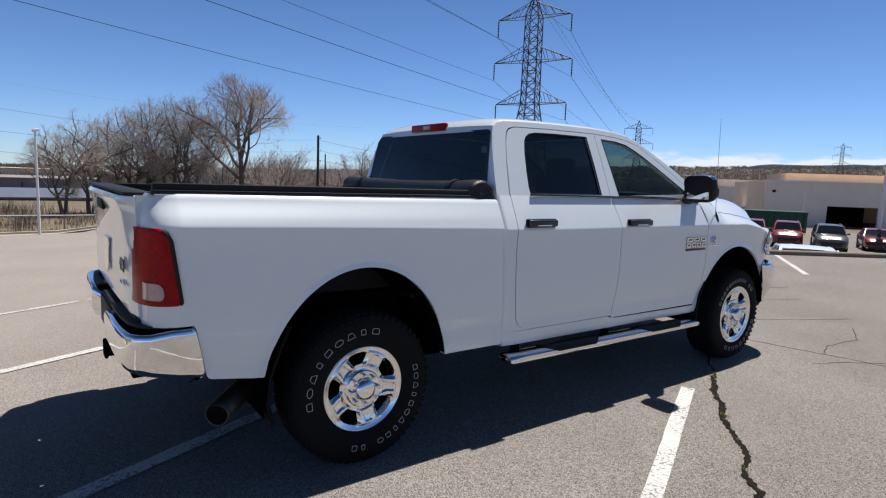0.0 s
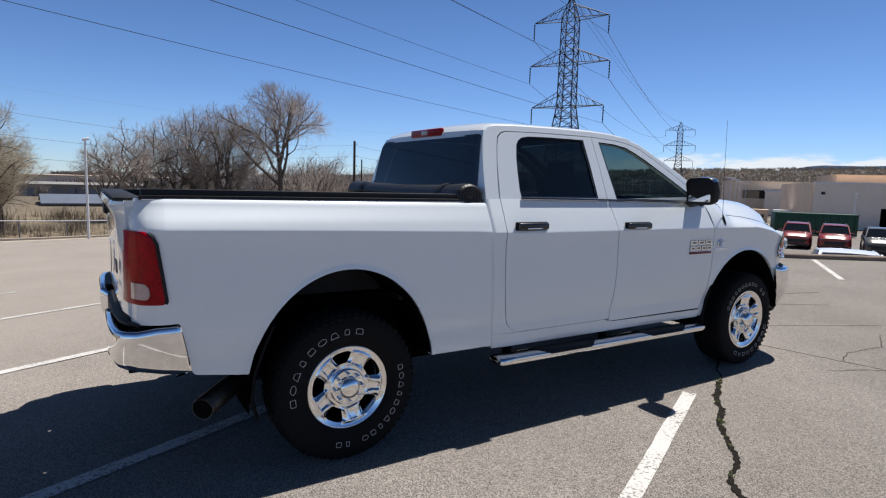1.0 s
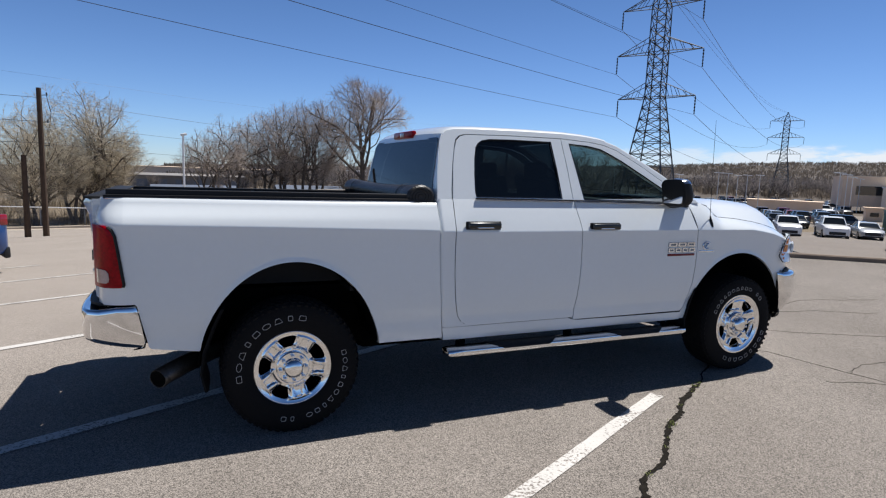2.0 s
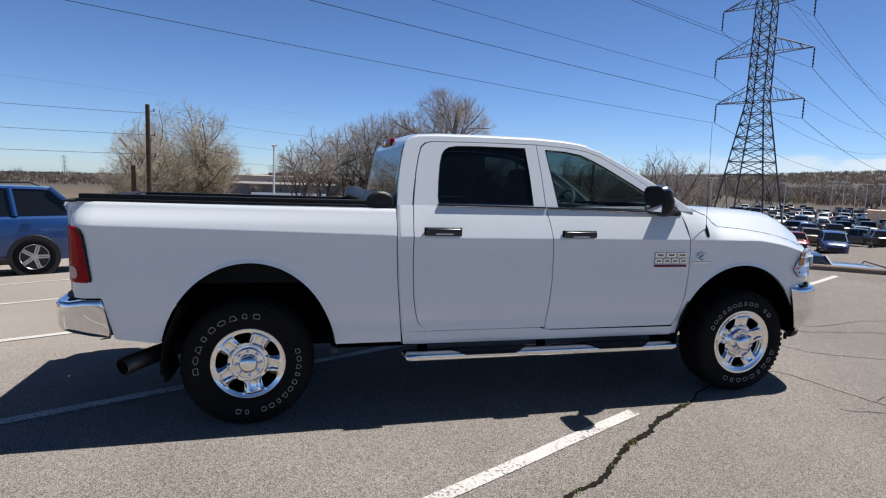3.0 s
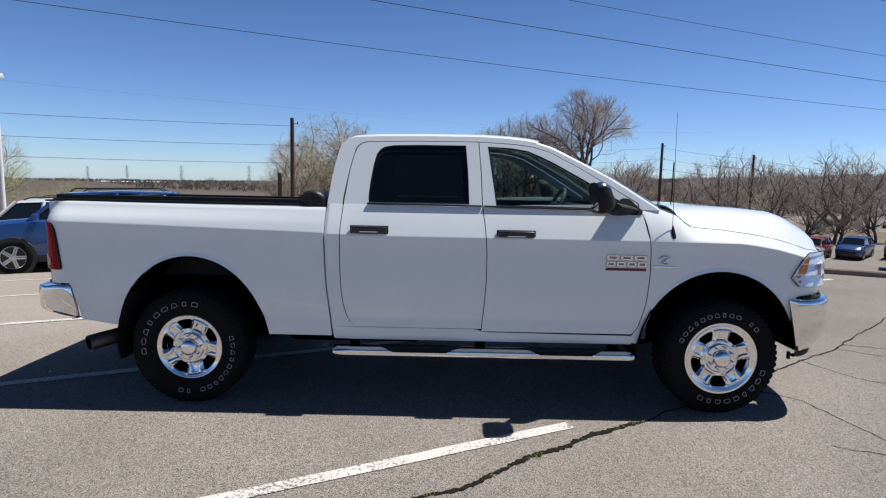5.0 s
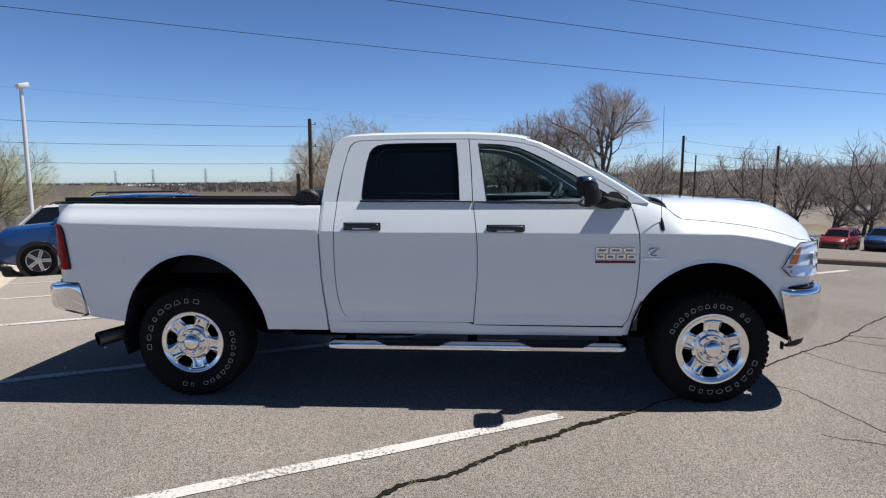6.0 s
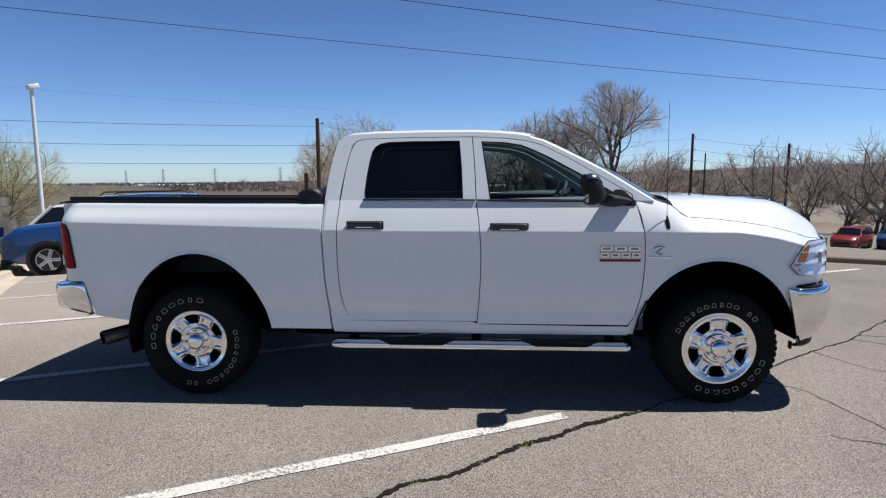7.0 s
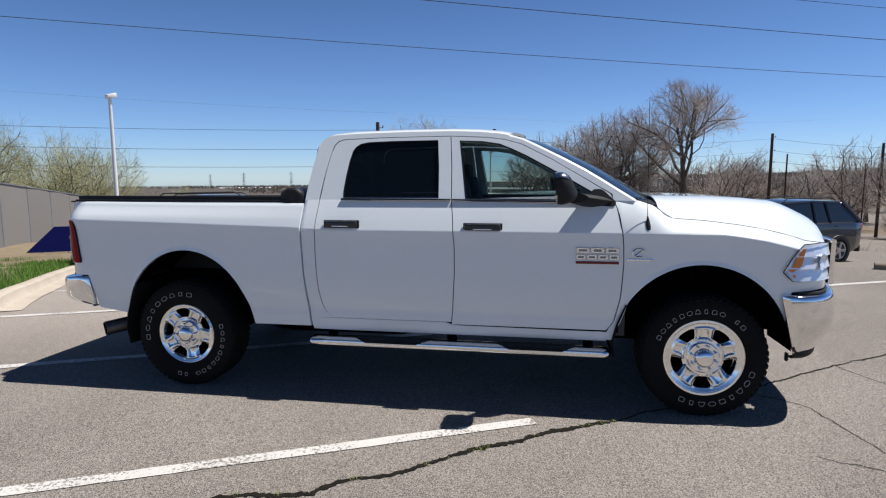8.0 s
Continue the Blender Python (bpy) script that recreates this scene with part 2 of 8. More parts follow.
def thing(name, m, label, category, group="", kind=""):
    ob = new(name)
    ob.matrix_world = m
    ob.empty_display_size = 0.1
    return tagged(ob, label, category, group, kind)


def structure(name, bm, material, label, category, smooth=35, solid=0.0):
    return tagged(link(name, bm, material, None, "", smooth, solid), label, category, kind="structure")


def lerp_table(tab, x):
    if x <= tab[0][0]:
        return tab[0][1]
    for (a, va), (b, vb) in zip(tab, tab[1:]):
        if x <= b:
            return va + (vb - va) * (x - a) / (b - a)
    return tab[-1][1]


def smoothstep(a, b, x):
    u = max(0.0, min(1.0, (x - a) / (b - a)))
    return u * u * (3 - 2 * u)


def box(bm, c, s, m=None, bevel=0.0, seg=2):
    tmp = bmesh.new()
    bmesh.ops.create_cube(tmp, size=1)
    bmesh.ops.scale(tmp, vec=s, verts=tmp.verts)
    if bevel:
        bmesh.ops.bevel(tmp, geom=tmp.edges[:], offset=bevel, segments=seg, affect="EDGES", profile=0.5)
    if m is not None:
        bmesh.ops.transform(tmp, matrix=m, verts=tmp.verts)
    bmesh.ops.translate(tmp, vec=c, verts=tmp.verts)
    merge(bm, tmp)
    return bm


def merge(bm, tmp):
    idx = {}
    for v in tmp.verts:
        idx[v] = bm.verts.new(v.co)
    for f in tmp.faces:
        try:
            bm.faces.new([idx[v] for v in f.verts])
        except ValueError:
            pass
    tmp.free()


def tube(bm, pts, radii, n=8, cap=True):
    """A round bar through the points."""
    pts = [Vector(p) for p in pts]
    if not isinstance(radii, (list, tuple)):
        radii = [radii] * len(pts)
    rings, prev = [], None
    for i, p in enumerate(pts):
        d = (pts[min(i + 1, len(pts) - 1)] - pts[max(i - 1, 0)]).normalized()
        if prev is None:
            u = d.cross(Vector((0, 0, 1)) if abs(d.z) < 0.9 else Vector((1, 0, 0))).normalized()
        else:
            u = (prev - d * prev.dot(d)).normalized()
        prev = u
        w = d.cross(u)
        rings.append([bm.verts.new(p + (u * math.cos(2 * math.pi * k / n) + w * math.sin(2 * math.pi * k / n)) * radii[i]) for k in range(n)])
    for a, b in zip(rings, rings[1:]):
        for k in range(n):
            bm.faces.new((a[k], a[(k + 1) % n], b[(k + 1) % n], b[k]))
    if cap:
        bm.faces.new(rings[0][::-1])
        bm.faces.new(rings[-1])
    return bm


def grid(bm, rows, close=False):
    vs = [[bm.verts.new(p) for p in r] for r in rows]
    for a, b in zip(vs, vs[1:]):
        n = len(a)
        for k in range(n if close else n - 1):
            bm.faces.new((a[k], a[(k + 1) % n], b[(k + 1) % n], b[k]))
    return vs


def lathe(bm, profile, n=64):
    """Turns (y, r) points round the y axis."""
    rows = [[(r * math.cos(2 * math.pi * k / n), y, r * math.sin(2 * math.pi * k / n)) for k in range(n)] for y, r in profile]
    grid(bm, rows, close=True)
    return bm


def plate(bm, loops, to3d, cuts=0):
    """Fills an outline and its holes, given in a plane, and lifts it into space by to3d(u, v)."""
    edges = []
    for lp in loops:
        vs = [bm.verts.new((u, 0, v)) for u, v in lp]
        edges += [bm.edges.new((vs[i], vs[(i + 1) % len(vs)])) for i in range(len(vs))]
    bmesh.ops.triangle_fill(bm, edges=edges, use_beauty=True, use_dissolve=False)
    for v in bm.verts:
        v.co = to3d(v.co.x, v.co.z)
    return bm


def rounded(pts, r=0.03, n=4):
    """Rounds the corners of a closed outline."""
    out = []
    k = len(pts)
    for i in range(k):
        p, a, b = Vector(pts[i]), Vector(pts[i - 1]), Vector(pts[(i + 1) % k])
        da, db = (a - p), (b - p)
        rr = min(r, da.length * 0.45, db.length * 0.45)
        s, e = p + da.normalized() * rr, p + db.normalized() * rr
        for j in range(n + 1):
            t = j / n
            out.append(tuple(s * (1 - t) ** 2 + p * 2 * t * (1 - t) + e * t * t))
    return out


def face_out_z(bm):
    bm.normal_update()
    if sum(f.normal.z for f in bm.faces) < 0:
        bmesh.ops.reverse_faces(bm, faces=bm.faces)
    return bm


# ---- ground: the upper lot, the lower lot and the land round them ----
LOT_LEFT = [(-60, -60), (-9, -60), (0.9, -3.86), (3.2, -5.45), (5.0, -6.65), (12.6, -11.6), (36, -22)]
LOT_RIGHT = [(-60, 60), (-20, 46), (-2.9, 22.4), (1.53, 15.9), (3.22, 13.4), (4.75, 11.4), (5.4, 10.4), (5.85, 9.5), (6.3, 8.4), (6.5, 7.75), (8.25, 7.0), (20, 7.5), (38, 9)]
DIP = [(2.0, 0.0), (4.2, -0.1), (6.4, -0.24), (9.8, -0.5), (17.7, -1.15), (31, -2.35), (60, -3.5)]
LAND = [(17, 3.9, -1.45), (12.9, 6, -1.5), (10.6, 12.0, -0.6), (8.0, 12.0, -0.6), (7.0, 9.3, -0.46), (8.4, 8.2, -0.3), (15, 14, -1.6), (41.5, 14.6, -2.15), (46, 24, -2.6), (55, 30, -2.9), (70, 38, -3.2), (31, 41, -4.1), (20, 25, -2.7), (56, 57, -4.3), (58, 43, -3.9), (44, 38, -3.7), (85, 64, -4.1), (110, 82, -4.3), (145, 105, -4.5), (90, 40, -3.4), (110, 30, -3.4), (100, 55, -3.5), (60, 25, -2.8), (-1, 38, -2.7), (17, 58, -2.8), (-8, 47, -3.0), (-12.5, 13.4, -0.65), (-10.2, 7, -0.25), (-16, 10, -0.6), (-7, 29, -2.3), (-25, 25, -1.6), (36, 60, -4.5), (24, 54, -4.0), (25, -20, -0.5), (-20, -20, 0), (-10, -5, 0), (40, -10, -1.6), (-40, 60, -5), (70, 0, -3.2)]
SKYLINE = [(-60, 2.0), (0, 2.2), (20, 2.0), (33, 1.75), (45, 1.2), (60, 0.55), (75, 0.05), (90, -0.25), (105, -1.15), (120, -1.4), (150, -1.5), (230, -1.0), (300, 2.0)]


def in_lot(x, y):
    return -60 <= y <= 36 and lerp_table(LOT_LEFT, y) <= x <= lerp_table(LOT_RIGHT, y)


def lot_z(x, y):
    s = 0.866 * y - 0.5 * x
    return lerp_table(DIP, s) * (1 - smoothstep(1.0, 7.0, x)) * smoothstep(0.3, 3.0, y) if s > 2 and y > 0.3 else 0.0


def land_z(x, y):
    r = math.hypot(x, y)
    s = t = 0.0
    for px, py, pz in LAND:
        w = 1.0 / ((x - px) ** 2 + (y - py) ** 2 + 1.5) ** 1.6
        s += w * pz
        t += w
    near = s / t
    az = math.degrees(math.atan2(y, x)) % 360
    az = az - 360 if az > 300 else az
    far = 1.6 + r * math.tan(radians(lerp_table(SKYLINE, az)))
    far += noise.noise(Vector((x * 0.004, y * 0.004, 0))) * 0.004 * r
    k = smoothstep(90, 1100, r)
    return near * (1 - k) + far * k


def terrain(x, y):
    return lot_z(x, y) if in_lot(x, y) else land_z(x, y)


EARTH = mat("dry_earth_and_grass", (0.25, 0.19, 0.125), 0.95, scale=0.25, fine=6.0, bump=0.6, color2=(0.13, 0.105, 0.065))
def shaded_woodland(m, near, far, colour):
    """Leaf litter and scrub floor take over from grass in the woods across the valley. Tree shade is put into this
    colour.
    """
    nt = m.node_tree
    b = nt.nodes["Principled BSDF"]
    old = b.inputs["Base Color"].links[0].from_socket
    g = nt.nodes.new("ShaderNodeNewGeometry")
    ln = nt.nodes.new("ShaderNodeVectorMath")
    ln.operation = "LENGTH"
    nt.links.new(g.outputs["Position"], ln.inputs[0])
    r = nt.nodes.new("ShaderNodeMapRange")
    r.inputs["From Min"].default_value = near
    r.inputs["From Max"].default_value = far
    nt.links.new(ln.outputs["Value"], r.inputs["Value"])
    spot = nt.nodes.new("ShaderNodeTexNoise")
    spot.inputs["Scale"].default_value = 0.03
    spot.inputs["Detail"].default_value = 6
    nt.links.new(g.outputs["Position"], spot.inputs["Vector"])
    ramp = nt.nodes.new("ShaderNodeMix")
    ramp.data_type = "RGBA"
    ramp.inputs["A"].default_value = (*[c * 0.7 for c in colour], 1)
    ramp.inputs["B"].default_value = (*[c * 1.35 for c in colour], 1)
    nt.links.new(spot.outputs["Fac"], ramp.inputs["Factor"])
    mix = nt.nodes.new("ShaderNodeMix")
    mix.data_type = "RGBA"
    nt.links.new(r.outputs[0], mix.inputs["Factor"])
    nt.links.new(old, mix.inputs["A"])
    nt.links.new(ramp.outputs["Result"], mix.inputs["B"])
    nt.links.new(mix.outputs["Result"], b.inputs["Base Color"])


# litter tone set darker to hold the shade under the trees
shaded_woodland(EARTH, 48, 150, (0.075, 0.061, 0.049))
CONCRETE = mat("pale_concrete", (0.44, 0.38, 0.31), 0.85, vary=0.14, scale=2.0, fine=50, bump=0.3)
KERB_DARK = mat("weathered_concrete", (0.2, 0.155, 0.12), 0.9, vary=0.25, scale=2.5, fine=50, bump=0.3)
LOWER = asphalt_mat("pale_asphalt", (0.15, 0.133, 0.12), (0.265, 0.236, 0.21), 0.85)
GRASS = mat("spring_grass", (0.07, 0.14, 0.025), 0.8, scale=3, fine=30, color2=(0.2, 0.18, 0.07))


def build_ground():
    radii = [0, 3, 6, 9, 12, 15, 18, 21, 24, 28, 32, 36, 40, 45, 50, 56, 62, 70, 80, 90, 105, 125, 150, 190, 250, 330, 430, 560, 720, 900, 1100, 1400, 1800, 2600]
    n = 180
    bm = bmesh.new()
    rows = []
    for r in radii[1:]:
        row = []
        for k in range(n):
            a = 2 * math.pi * k / n
            x, y = r * math.cos(a), r * math.sin(a)
            z = terrain(x, y)
            if r < 75:
                z = min(z, land_z(x, y)) - 0.10 - (0.25 if in_lot(x, y) else 0)
            if r > 1150:
                z -= (r - 1150) * 0.05
            row.append((x, y, z))
        rows.append(row)
    vs = grid(bm, rows, close=True)
    c = bm.verts.new((0, 0, -0.4))
    for k in range(n):
        bm.faces.new((c, vs[0][k], vs[0][(k + 1) % n]))
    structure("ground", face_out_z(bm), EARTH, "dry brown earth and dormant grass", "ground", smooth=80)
    # upper lot
    bm = bmesh.new()
    ys = [-60, -40, -25, -15, -9, -6, -2.9] + [-2 + 0.5 * i for i in range(28)] + [12.6, 14, 16, 18, 20, 23, 26, 29, 32, 36]
    rows = []
    for y in ys:
        a, b = lerp_table(LOT_LEFT, y), lerp_table(LOT_RIGHT, y)
        rows.append([(a + (b - a) * j / 40, y, lot_z(a + (b - a) * j / 40, y)) for j in range(41)])
    grid(bm, rows)
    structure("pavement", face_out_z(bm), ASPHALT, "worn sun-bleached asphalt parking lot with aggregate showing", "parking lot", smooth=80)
    # lower lot
    bm = bmesh.new()
    rows = []
    for i in range(58):
        y = -24 + 2.2 * i
        a = lerp_table(LOT_RIGHT, y) + 0.12 if y < 8.25 else 6.3 + (y - 8.25) * 0.42
        b = 140
        rows.append([(a + (b - a) * (j / 60) ** 1.6, y, land_z(a + (b - a) * (j / 60) ** 1.6, y)) for j in range(61)])
    grid(bm, rows)
    structure("road", face_out_z(bm), LOWER, "pale asphalt of the lower sales lot", "parking lot", smooth=80)


def sweep(bm, pts, section):
    """Sweeps a section (offset to the left of the way, height) along ground points."""
    rows = []
    for i, p in enumerate(pts):
        a, b = Vector(pts[max(0, i - 1)]), Vector(pts[min(len(pts) - 1, i + 1)])
        d = (b - a)
        d.z = 0
        d.normalize()
        left = Vector((-d.y, d.x, 0))
        rows.append([Vector(p) + left * s + Vector((0, 0, h)) for s, h in section])
    grid(bm, rows)
    return bm


def path_pts(fun, ys, zfun):
    return [(fun(y), y, zfun(fun(y), y)) for y in ys]


def build_kerbs():
    ys = [-14 + 0.8 * i for i in range(20)] + [1.53, 2.4, 3.22, 4.0, 4.75, 5.1, 5.4, 5.62, 5.85, 6.1, 6.26]
    pts = path_pts(lambda y: lerp_table(LOT_RIGHT, y), sorted(ys), lambda x, y: lot_z(x - 0.1, y))
    bm = sweep(bmesh.new(), pts, [(0.16, 0.003), (0.155, 0.08), (0.13, 0.105), (0.02, 0.11), (-0.02, 0.1), (-0.05, -0.6), (-0.06, -1.9)])
    structure("kerb_1", bm, KERB_DARK, "weathered brown concrete kerb along the drop to the lower lot", "kerb")
    ys = [0.9 + 0.55 * i for i in range(64)]
    pts = path_pts(lambda y: lerp_table(LOT_LEFT, y), ys, lambda x, y: lot_z(x, y))
    bm = sweep(bmesh.new(), pts, [(-0.28, 0.004), (-0.06, 0.012), (-0.02, 0.05), (0.0, 0.13), (0.03, 0.15), (0.17, 0.15), (0.2, 0.13), (0.2, -0.3)])
    structure("kerb_2", bm, CONCRETE, "pale concrete kerb and gutter beside the grass", "kerb")
    pts = [(-22 + 2.0 * i, 36 + 0.03 * i, lot_z(-22 + 2 * i, 36)) for i in range(17)]
    bm = sweep(bmesh.new(), pts, [(-0.3, 0.005), (-0.02, 0.02), (0.0, 0.14), (0.16, 0.15), (0.18, -0.5)])
    structure("kerb_3", bm, CONCRETE, "pale concrete kerb at the back of the lot", "kerb")
    # earth verge behind the left kerb, with grass
    bm = bmesh.new()
    rows = []
    for y in [0.9 + 0.8 * i for i in range(44)]:
        a = lerp_table(LOT_LEFT, y) - 0.16
        rows.append([(a - 0.75 * j, y + 0.35 * j, (lot_z(a, y) + 0.13) * (1 - j / 9) + terrain(a - 6.75, y + 3) * j / 9 + 0.03 * noise.noise(Vector((a - j, y * 2, 0)))) for j in range(10)])
    grid(bm, rows)
    structure("verge", face_out_z(bm), EARTH, "strip of dry earth and spring grass", "verge", smooth=80)


def stripe(x0, y0, x1, y1, w=0.1):
    """One painted stall line, laid on the lot, with ragged edges."""
    bm = bmesh.new()
    n = max(4, int(math.hypot(x1 - x0, y1 - y0) / 0.12))
    d = Vector((x1 - x0, y1 - y0)).normalized()
    nrm = Vector((-d.y, d.x))
    rows = []
    for i in range(n + 1):
        t = i / n
        x, y = x0 + (x1 - x0) * t, y0 + (y1 - y0) * t
        r = []
        for s in (-1, -0.3, 0.3, 1):
            o = s * w / 2 + (random.uniform(-0.004, 0.004) if abs(s) == 1 else 0)
            px, py = x + nrm.x * o, y + nrm.y * o
            r.append((px, py, lot_z(px, py) + 0.005))
        rows.append(r)
    grid(bm, rows)
    ob = link("stall_line", face_out_z(bm), LINE, None, smooth=0)
    return tagged(ob, "worn white painted parking stall line on asphalt", "road marking", "stall lines")


def crack(pts, w, weeds=()):
    """A dark crack in the asphalt, with a broken edge."""
    fine = []
    for (a, b) in zip(pts, pts[1:]):
        n = max(3, int(math.hypot(b[0] - a[0], b[1] - a[1]) / 0.016))
        for i in range(n):
            t = i / n
            fine.append((a[0] + (b[0] - a[0]) * t, a[1] + (b[1] - a[1]) * t))
    fine.append(pts[-1])
    bm = bmesh.new()
    rows = []
    off = 0.0
    for i, (x, y) in enumerate(fine):
        a, b = fine[max(0, i - 1)], fine[min(len(fine) - 1, i + 1)]
        d = Vector((b[0] - a[0], b[1] - a[1])).normalized()
        nrm = Vector((-d.y, d.x))
        off = off * 0.86 + random.uniform(-0.0085, 0.0085)
        swell = 0.75 + 0.5 * noise.noise(Vector((x * 4, y * 4, 1)))
        k = w * swell * random.uniform(0.5, 1.15) * (0.3 if i in (0, len(fine) - 1) else 1)
        c = Vector((x, y)) + nrm * off
        r = []
        for s, dz in ((-1, 0.0055), (-0.45, 0.0035), (0.45, 0.0035), (1, 0.0055)):
            p = c + nrm * s * k / 2
            r.append((p.x, p.y, lot_z(p.x, p.y) + dz))
        rows.append(r)
    grid(bm, rows)
    ob = link("asphalt_crack", face_out_z(bm), CRACK, None, smooth=0)
    return tagged(ob, "dark ragged crack running across the asphalt", "crack", "cracks")


CRACK = mat("crack_dirt", (0.022, 0.019, 0.015), 0.95, spec=0.1, scale=20, fine=120, color2=(0.008, 0.007, 0.006), bump=0.5)


def weeds(spots):
    """Small green weeds rooted in the crack: one patch of blades."""
    verts, faces = [], []
    for x, y, s in spots:
        for i in range(26):
            a, lean = random.uniform(0, 6.28), random.uniform(0.2, 0.9)
            h, w = s * random.uniform(0.4, 1.0), s * 0.09
            bx, by = x + random.gauss(0, s * 0.5), y + random.gauss(0, s * 0.5)
            k = len(verts)
            verts += [(bx - w * math.sin(a), by + w * math.cos(a), 0.002), (bx + w * math.sin(a), by - w * math.cos(a), 0.002), (bx + math.cos(a) * h * lean, by + math.sin(a) * h * lean, h * 0.7)]
            faces.append((k, k + 1, k + 2))
    me = bpy.data.meshes.new("weeds")
    me.from_pydata(verts, [], faces)
    me.materials.append(WEED)
    tagged(new("weeds", me), "small green weeds growing out of a crack", "weeds", kind="stuff")


WEED = mat("weed_leaf", (0.17, 0.2, 0.045), 0.7, vary=0.3, scale=30, fine=100)
build_ground()
build_kerbs()
C25 = (0.9044, 0.4267)
stripe(2.685 - 0.8962 * 5.6, -1.262 - 0.4436 * 5.6, 2.685, -1.262)
for tx, ty, ln in ((1.6, 0.775, 5.6), (0.48, 2.62, 6.2), (-0.95, 4.62, 5.4), (-2.1, 6.75, 5.4), (-3.3, 9.1, 5.2)):
    stripe(tx - C25[0] * ln, ty - C25[1] * ln, tx, ty)
for a in ((10.48, 1.11, 13.3, 2.95), (8.13, 2.79, 10.6, 4.1), (6.4, 4.12, 8.75, 5.2), (4.6, 5.4, 6.6, 6.4), (12.9, -0.9, 15.7, 0.9), (15.2, -2.7, 18.1, -0.9)):
    stripe(*a)
for i in range(5):
    stripe(-7 + 2.6 * i, 30.0 + 0.2 * i, -4.6 + 2.6 * i, 31.4 + 0.2 * i, 0.12)
crack([(0.2, -2.95), (1.16, -2.45), (1.57, -2.36), (1.68, -2.22), (1.85, -2.14), (2.01, -2.05), (2.27, -1.80), (2.41, -1.69), (2.48, -1.66), (2.78, -1.42), (3.18, -1.19)], 0.055)
crack([(3.18, -1.19), (3.5, -0.95), (4.1, -0.55), (4.59, -0.17), (5.2, 0.3), (5.82, 0.73), (6.9, 1.7), (8.0, 2.64), (9.4, 3.6)], 0.02)
crack([(4.3, -0.5), (4.59, -0.73), (4.66, -1.1), (4.74, -1.42), (4.9, -2.3)], 0.008)
crack([(5.2, 0.3), (5.4, -0.2), (5.9, -0.5), (6.8, -0.9)], 0.007)
crack([(4.3, -1.5), (4.62, -1.62), (5.0, -1.9), (5.3, -1.95), (5.9, -2.4)], 0.006)
crack([(5.82, 0.73), (6.1, 0.5), (6.9, 0.35), (7.6, 0.0)], 0.007)
crack([(4.74, -1.42), (5.1, -1.3), (5.7, -1.35), (6.3, -1.1)], 0.006)
crack([(6.0, 0.9), (6.5, 0.7), (7.4, 0.9), (8.6, 0.6)], 0.009)
weeds(((3.12, -1.22, 0.035), (2.7, -1.48, 0.022), (2.38, -1.71, 0.03), (2.42, -1.68, 0.025), (2.33, -1.75, 0.02), (1.75, -2.18, 0.026), (2.1, -1.95, 0.02), (3.0, -1.3, 0.02), (1.4, -2.38, 0.022), (3.2, -1.17, 0.03), (2.2, -1.86, 0.016), (3.05, -1.27, 0.02), (4.7, -0.09, 0.02), (1.2, -2.42, 0.02)))


# ---- the pickup truck: rear axle at x = 0, right side at negative y ----
def face_out(bm, way):
    way = Vector(way)
    bm.normal_update()
    if sum(f.normal.dot(way) * f.calc_area() for f in bm.faces) < 0:
        bmesh.ops.reverse_faces(bm, faces=bm.faces)
    return bm


SIDE = [(0.46, 0.925), (0.50, 0.945), (0.56, 0.95), (0.595, 0.9525), (0.622, 0.9497), (0.655, 0.9515), (0.69, 0.9595), (0.74, 0.9675), (0.80, 0.9735), (0.87, 0.977), (0.95, 0.9785), (1.03, 0.9785), (1.1, 0.9785), (1.15, 0.9795), (1.19, 0.9818), (1.22, 0.9848), (1.232, 0.9862), (1.237, 0.9852), (1.243, 0.9826), (1.30, 0.957), (1.36, 0.9285), (1.42, 0.8985), (1.452, 0.8815)]
LEDGE = (0.6385, 0.6465)
CREASE = (1.2, 1.227, 1.232, 1.237, 1.243, 1.249, 1.275)
ARCH_R, ARCH_F = (0.01, 0.42, 0.545, 0.645), (3.777, 0.42, 0.572, 0.613)
FRONT = [(4.05, 0.0), (4.2, 0.004), (4.3, 0.016), (4.38, 0.036), (4.45, 0.068), (4.52, 0.115), (4.58, 0.18), (4.63, 0.27), (4.68, 0.385)]


def arch_reach(a, x, z):
    return math.hypot((x - a[0]) / a[2], (z - a[1]) / a[3])


def crease_lift(x):
    """The crease of the bed climbs towards the tail."""
    return lerp_table([(-1.0, 0.058), (-0.2, 0.042), (0.85, 0.016), (1.0, 0.008), (1.2, 0.0)], x)


def side_y(x, z):
    """Half width of the body side at a place along the truck and a height."""
    y = lerp_table(SIDE, z - crease_lift(x) * (1 - smoothstep(1.3, 1.41, z)) * smoothstep(0.9, 1.15, z))
    for a in (ARCH_R, ARCH_F):
        d = arch_reach(a, x, z) - 1
        y += 0.006 * (1 - smoothstep(0.0, 0.05, d)) * (1 - smoothstep(1.1, 1.25, z))
    if x < -0.86:
        u = min(1.0, (-0.86 - x) / 0.14)
        y -= 0.12 * (1 - math.sqrt(max(0.0, 1 - u * u)))
    y -= lerp_table(FRONT, x) if x > 4.05 else 0
    return y


def arch_z(a, x, floor_z):
    u = (x - a[0]) / a[2]
    if abs(u) >= 1:
        return floor_z
    return max(floor_z, a[1] + a[3] * math.sqrt(1 - u * u))


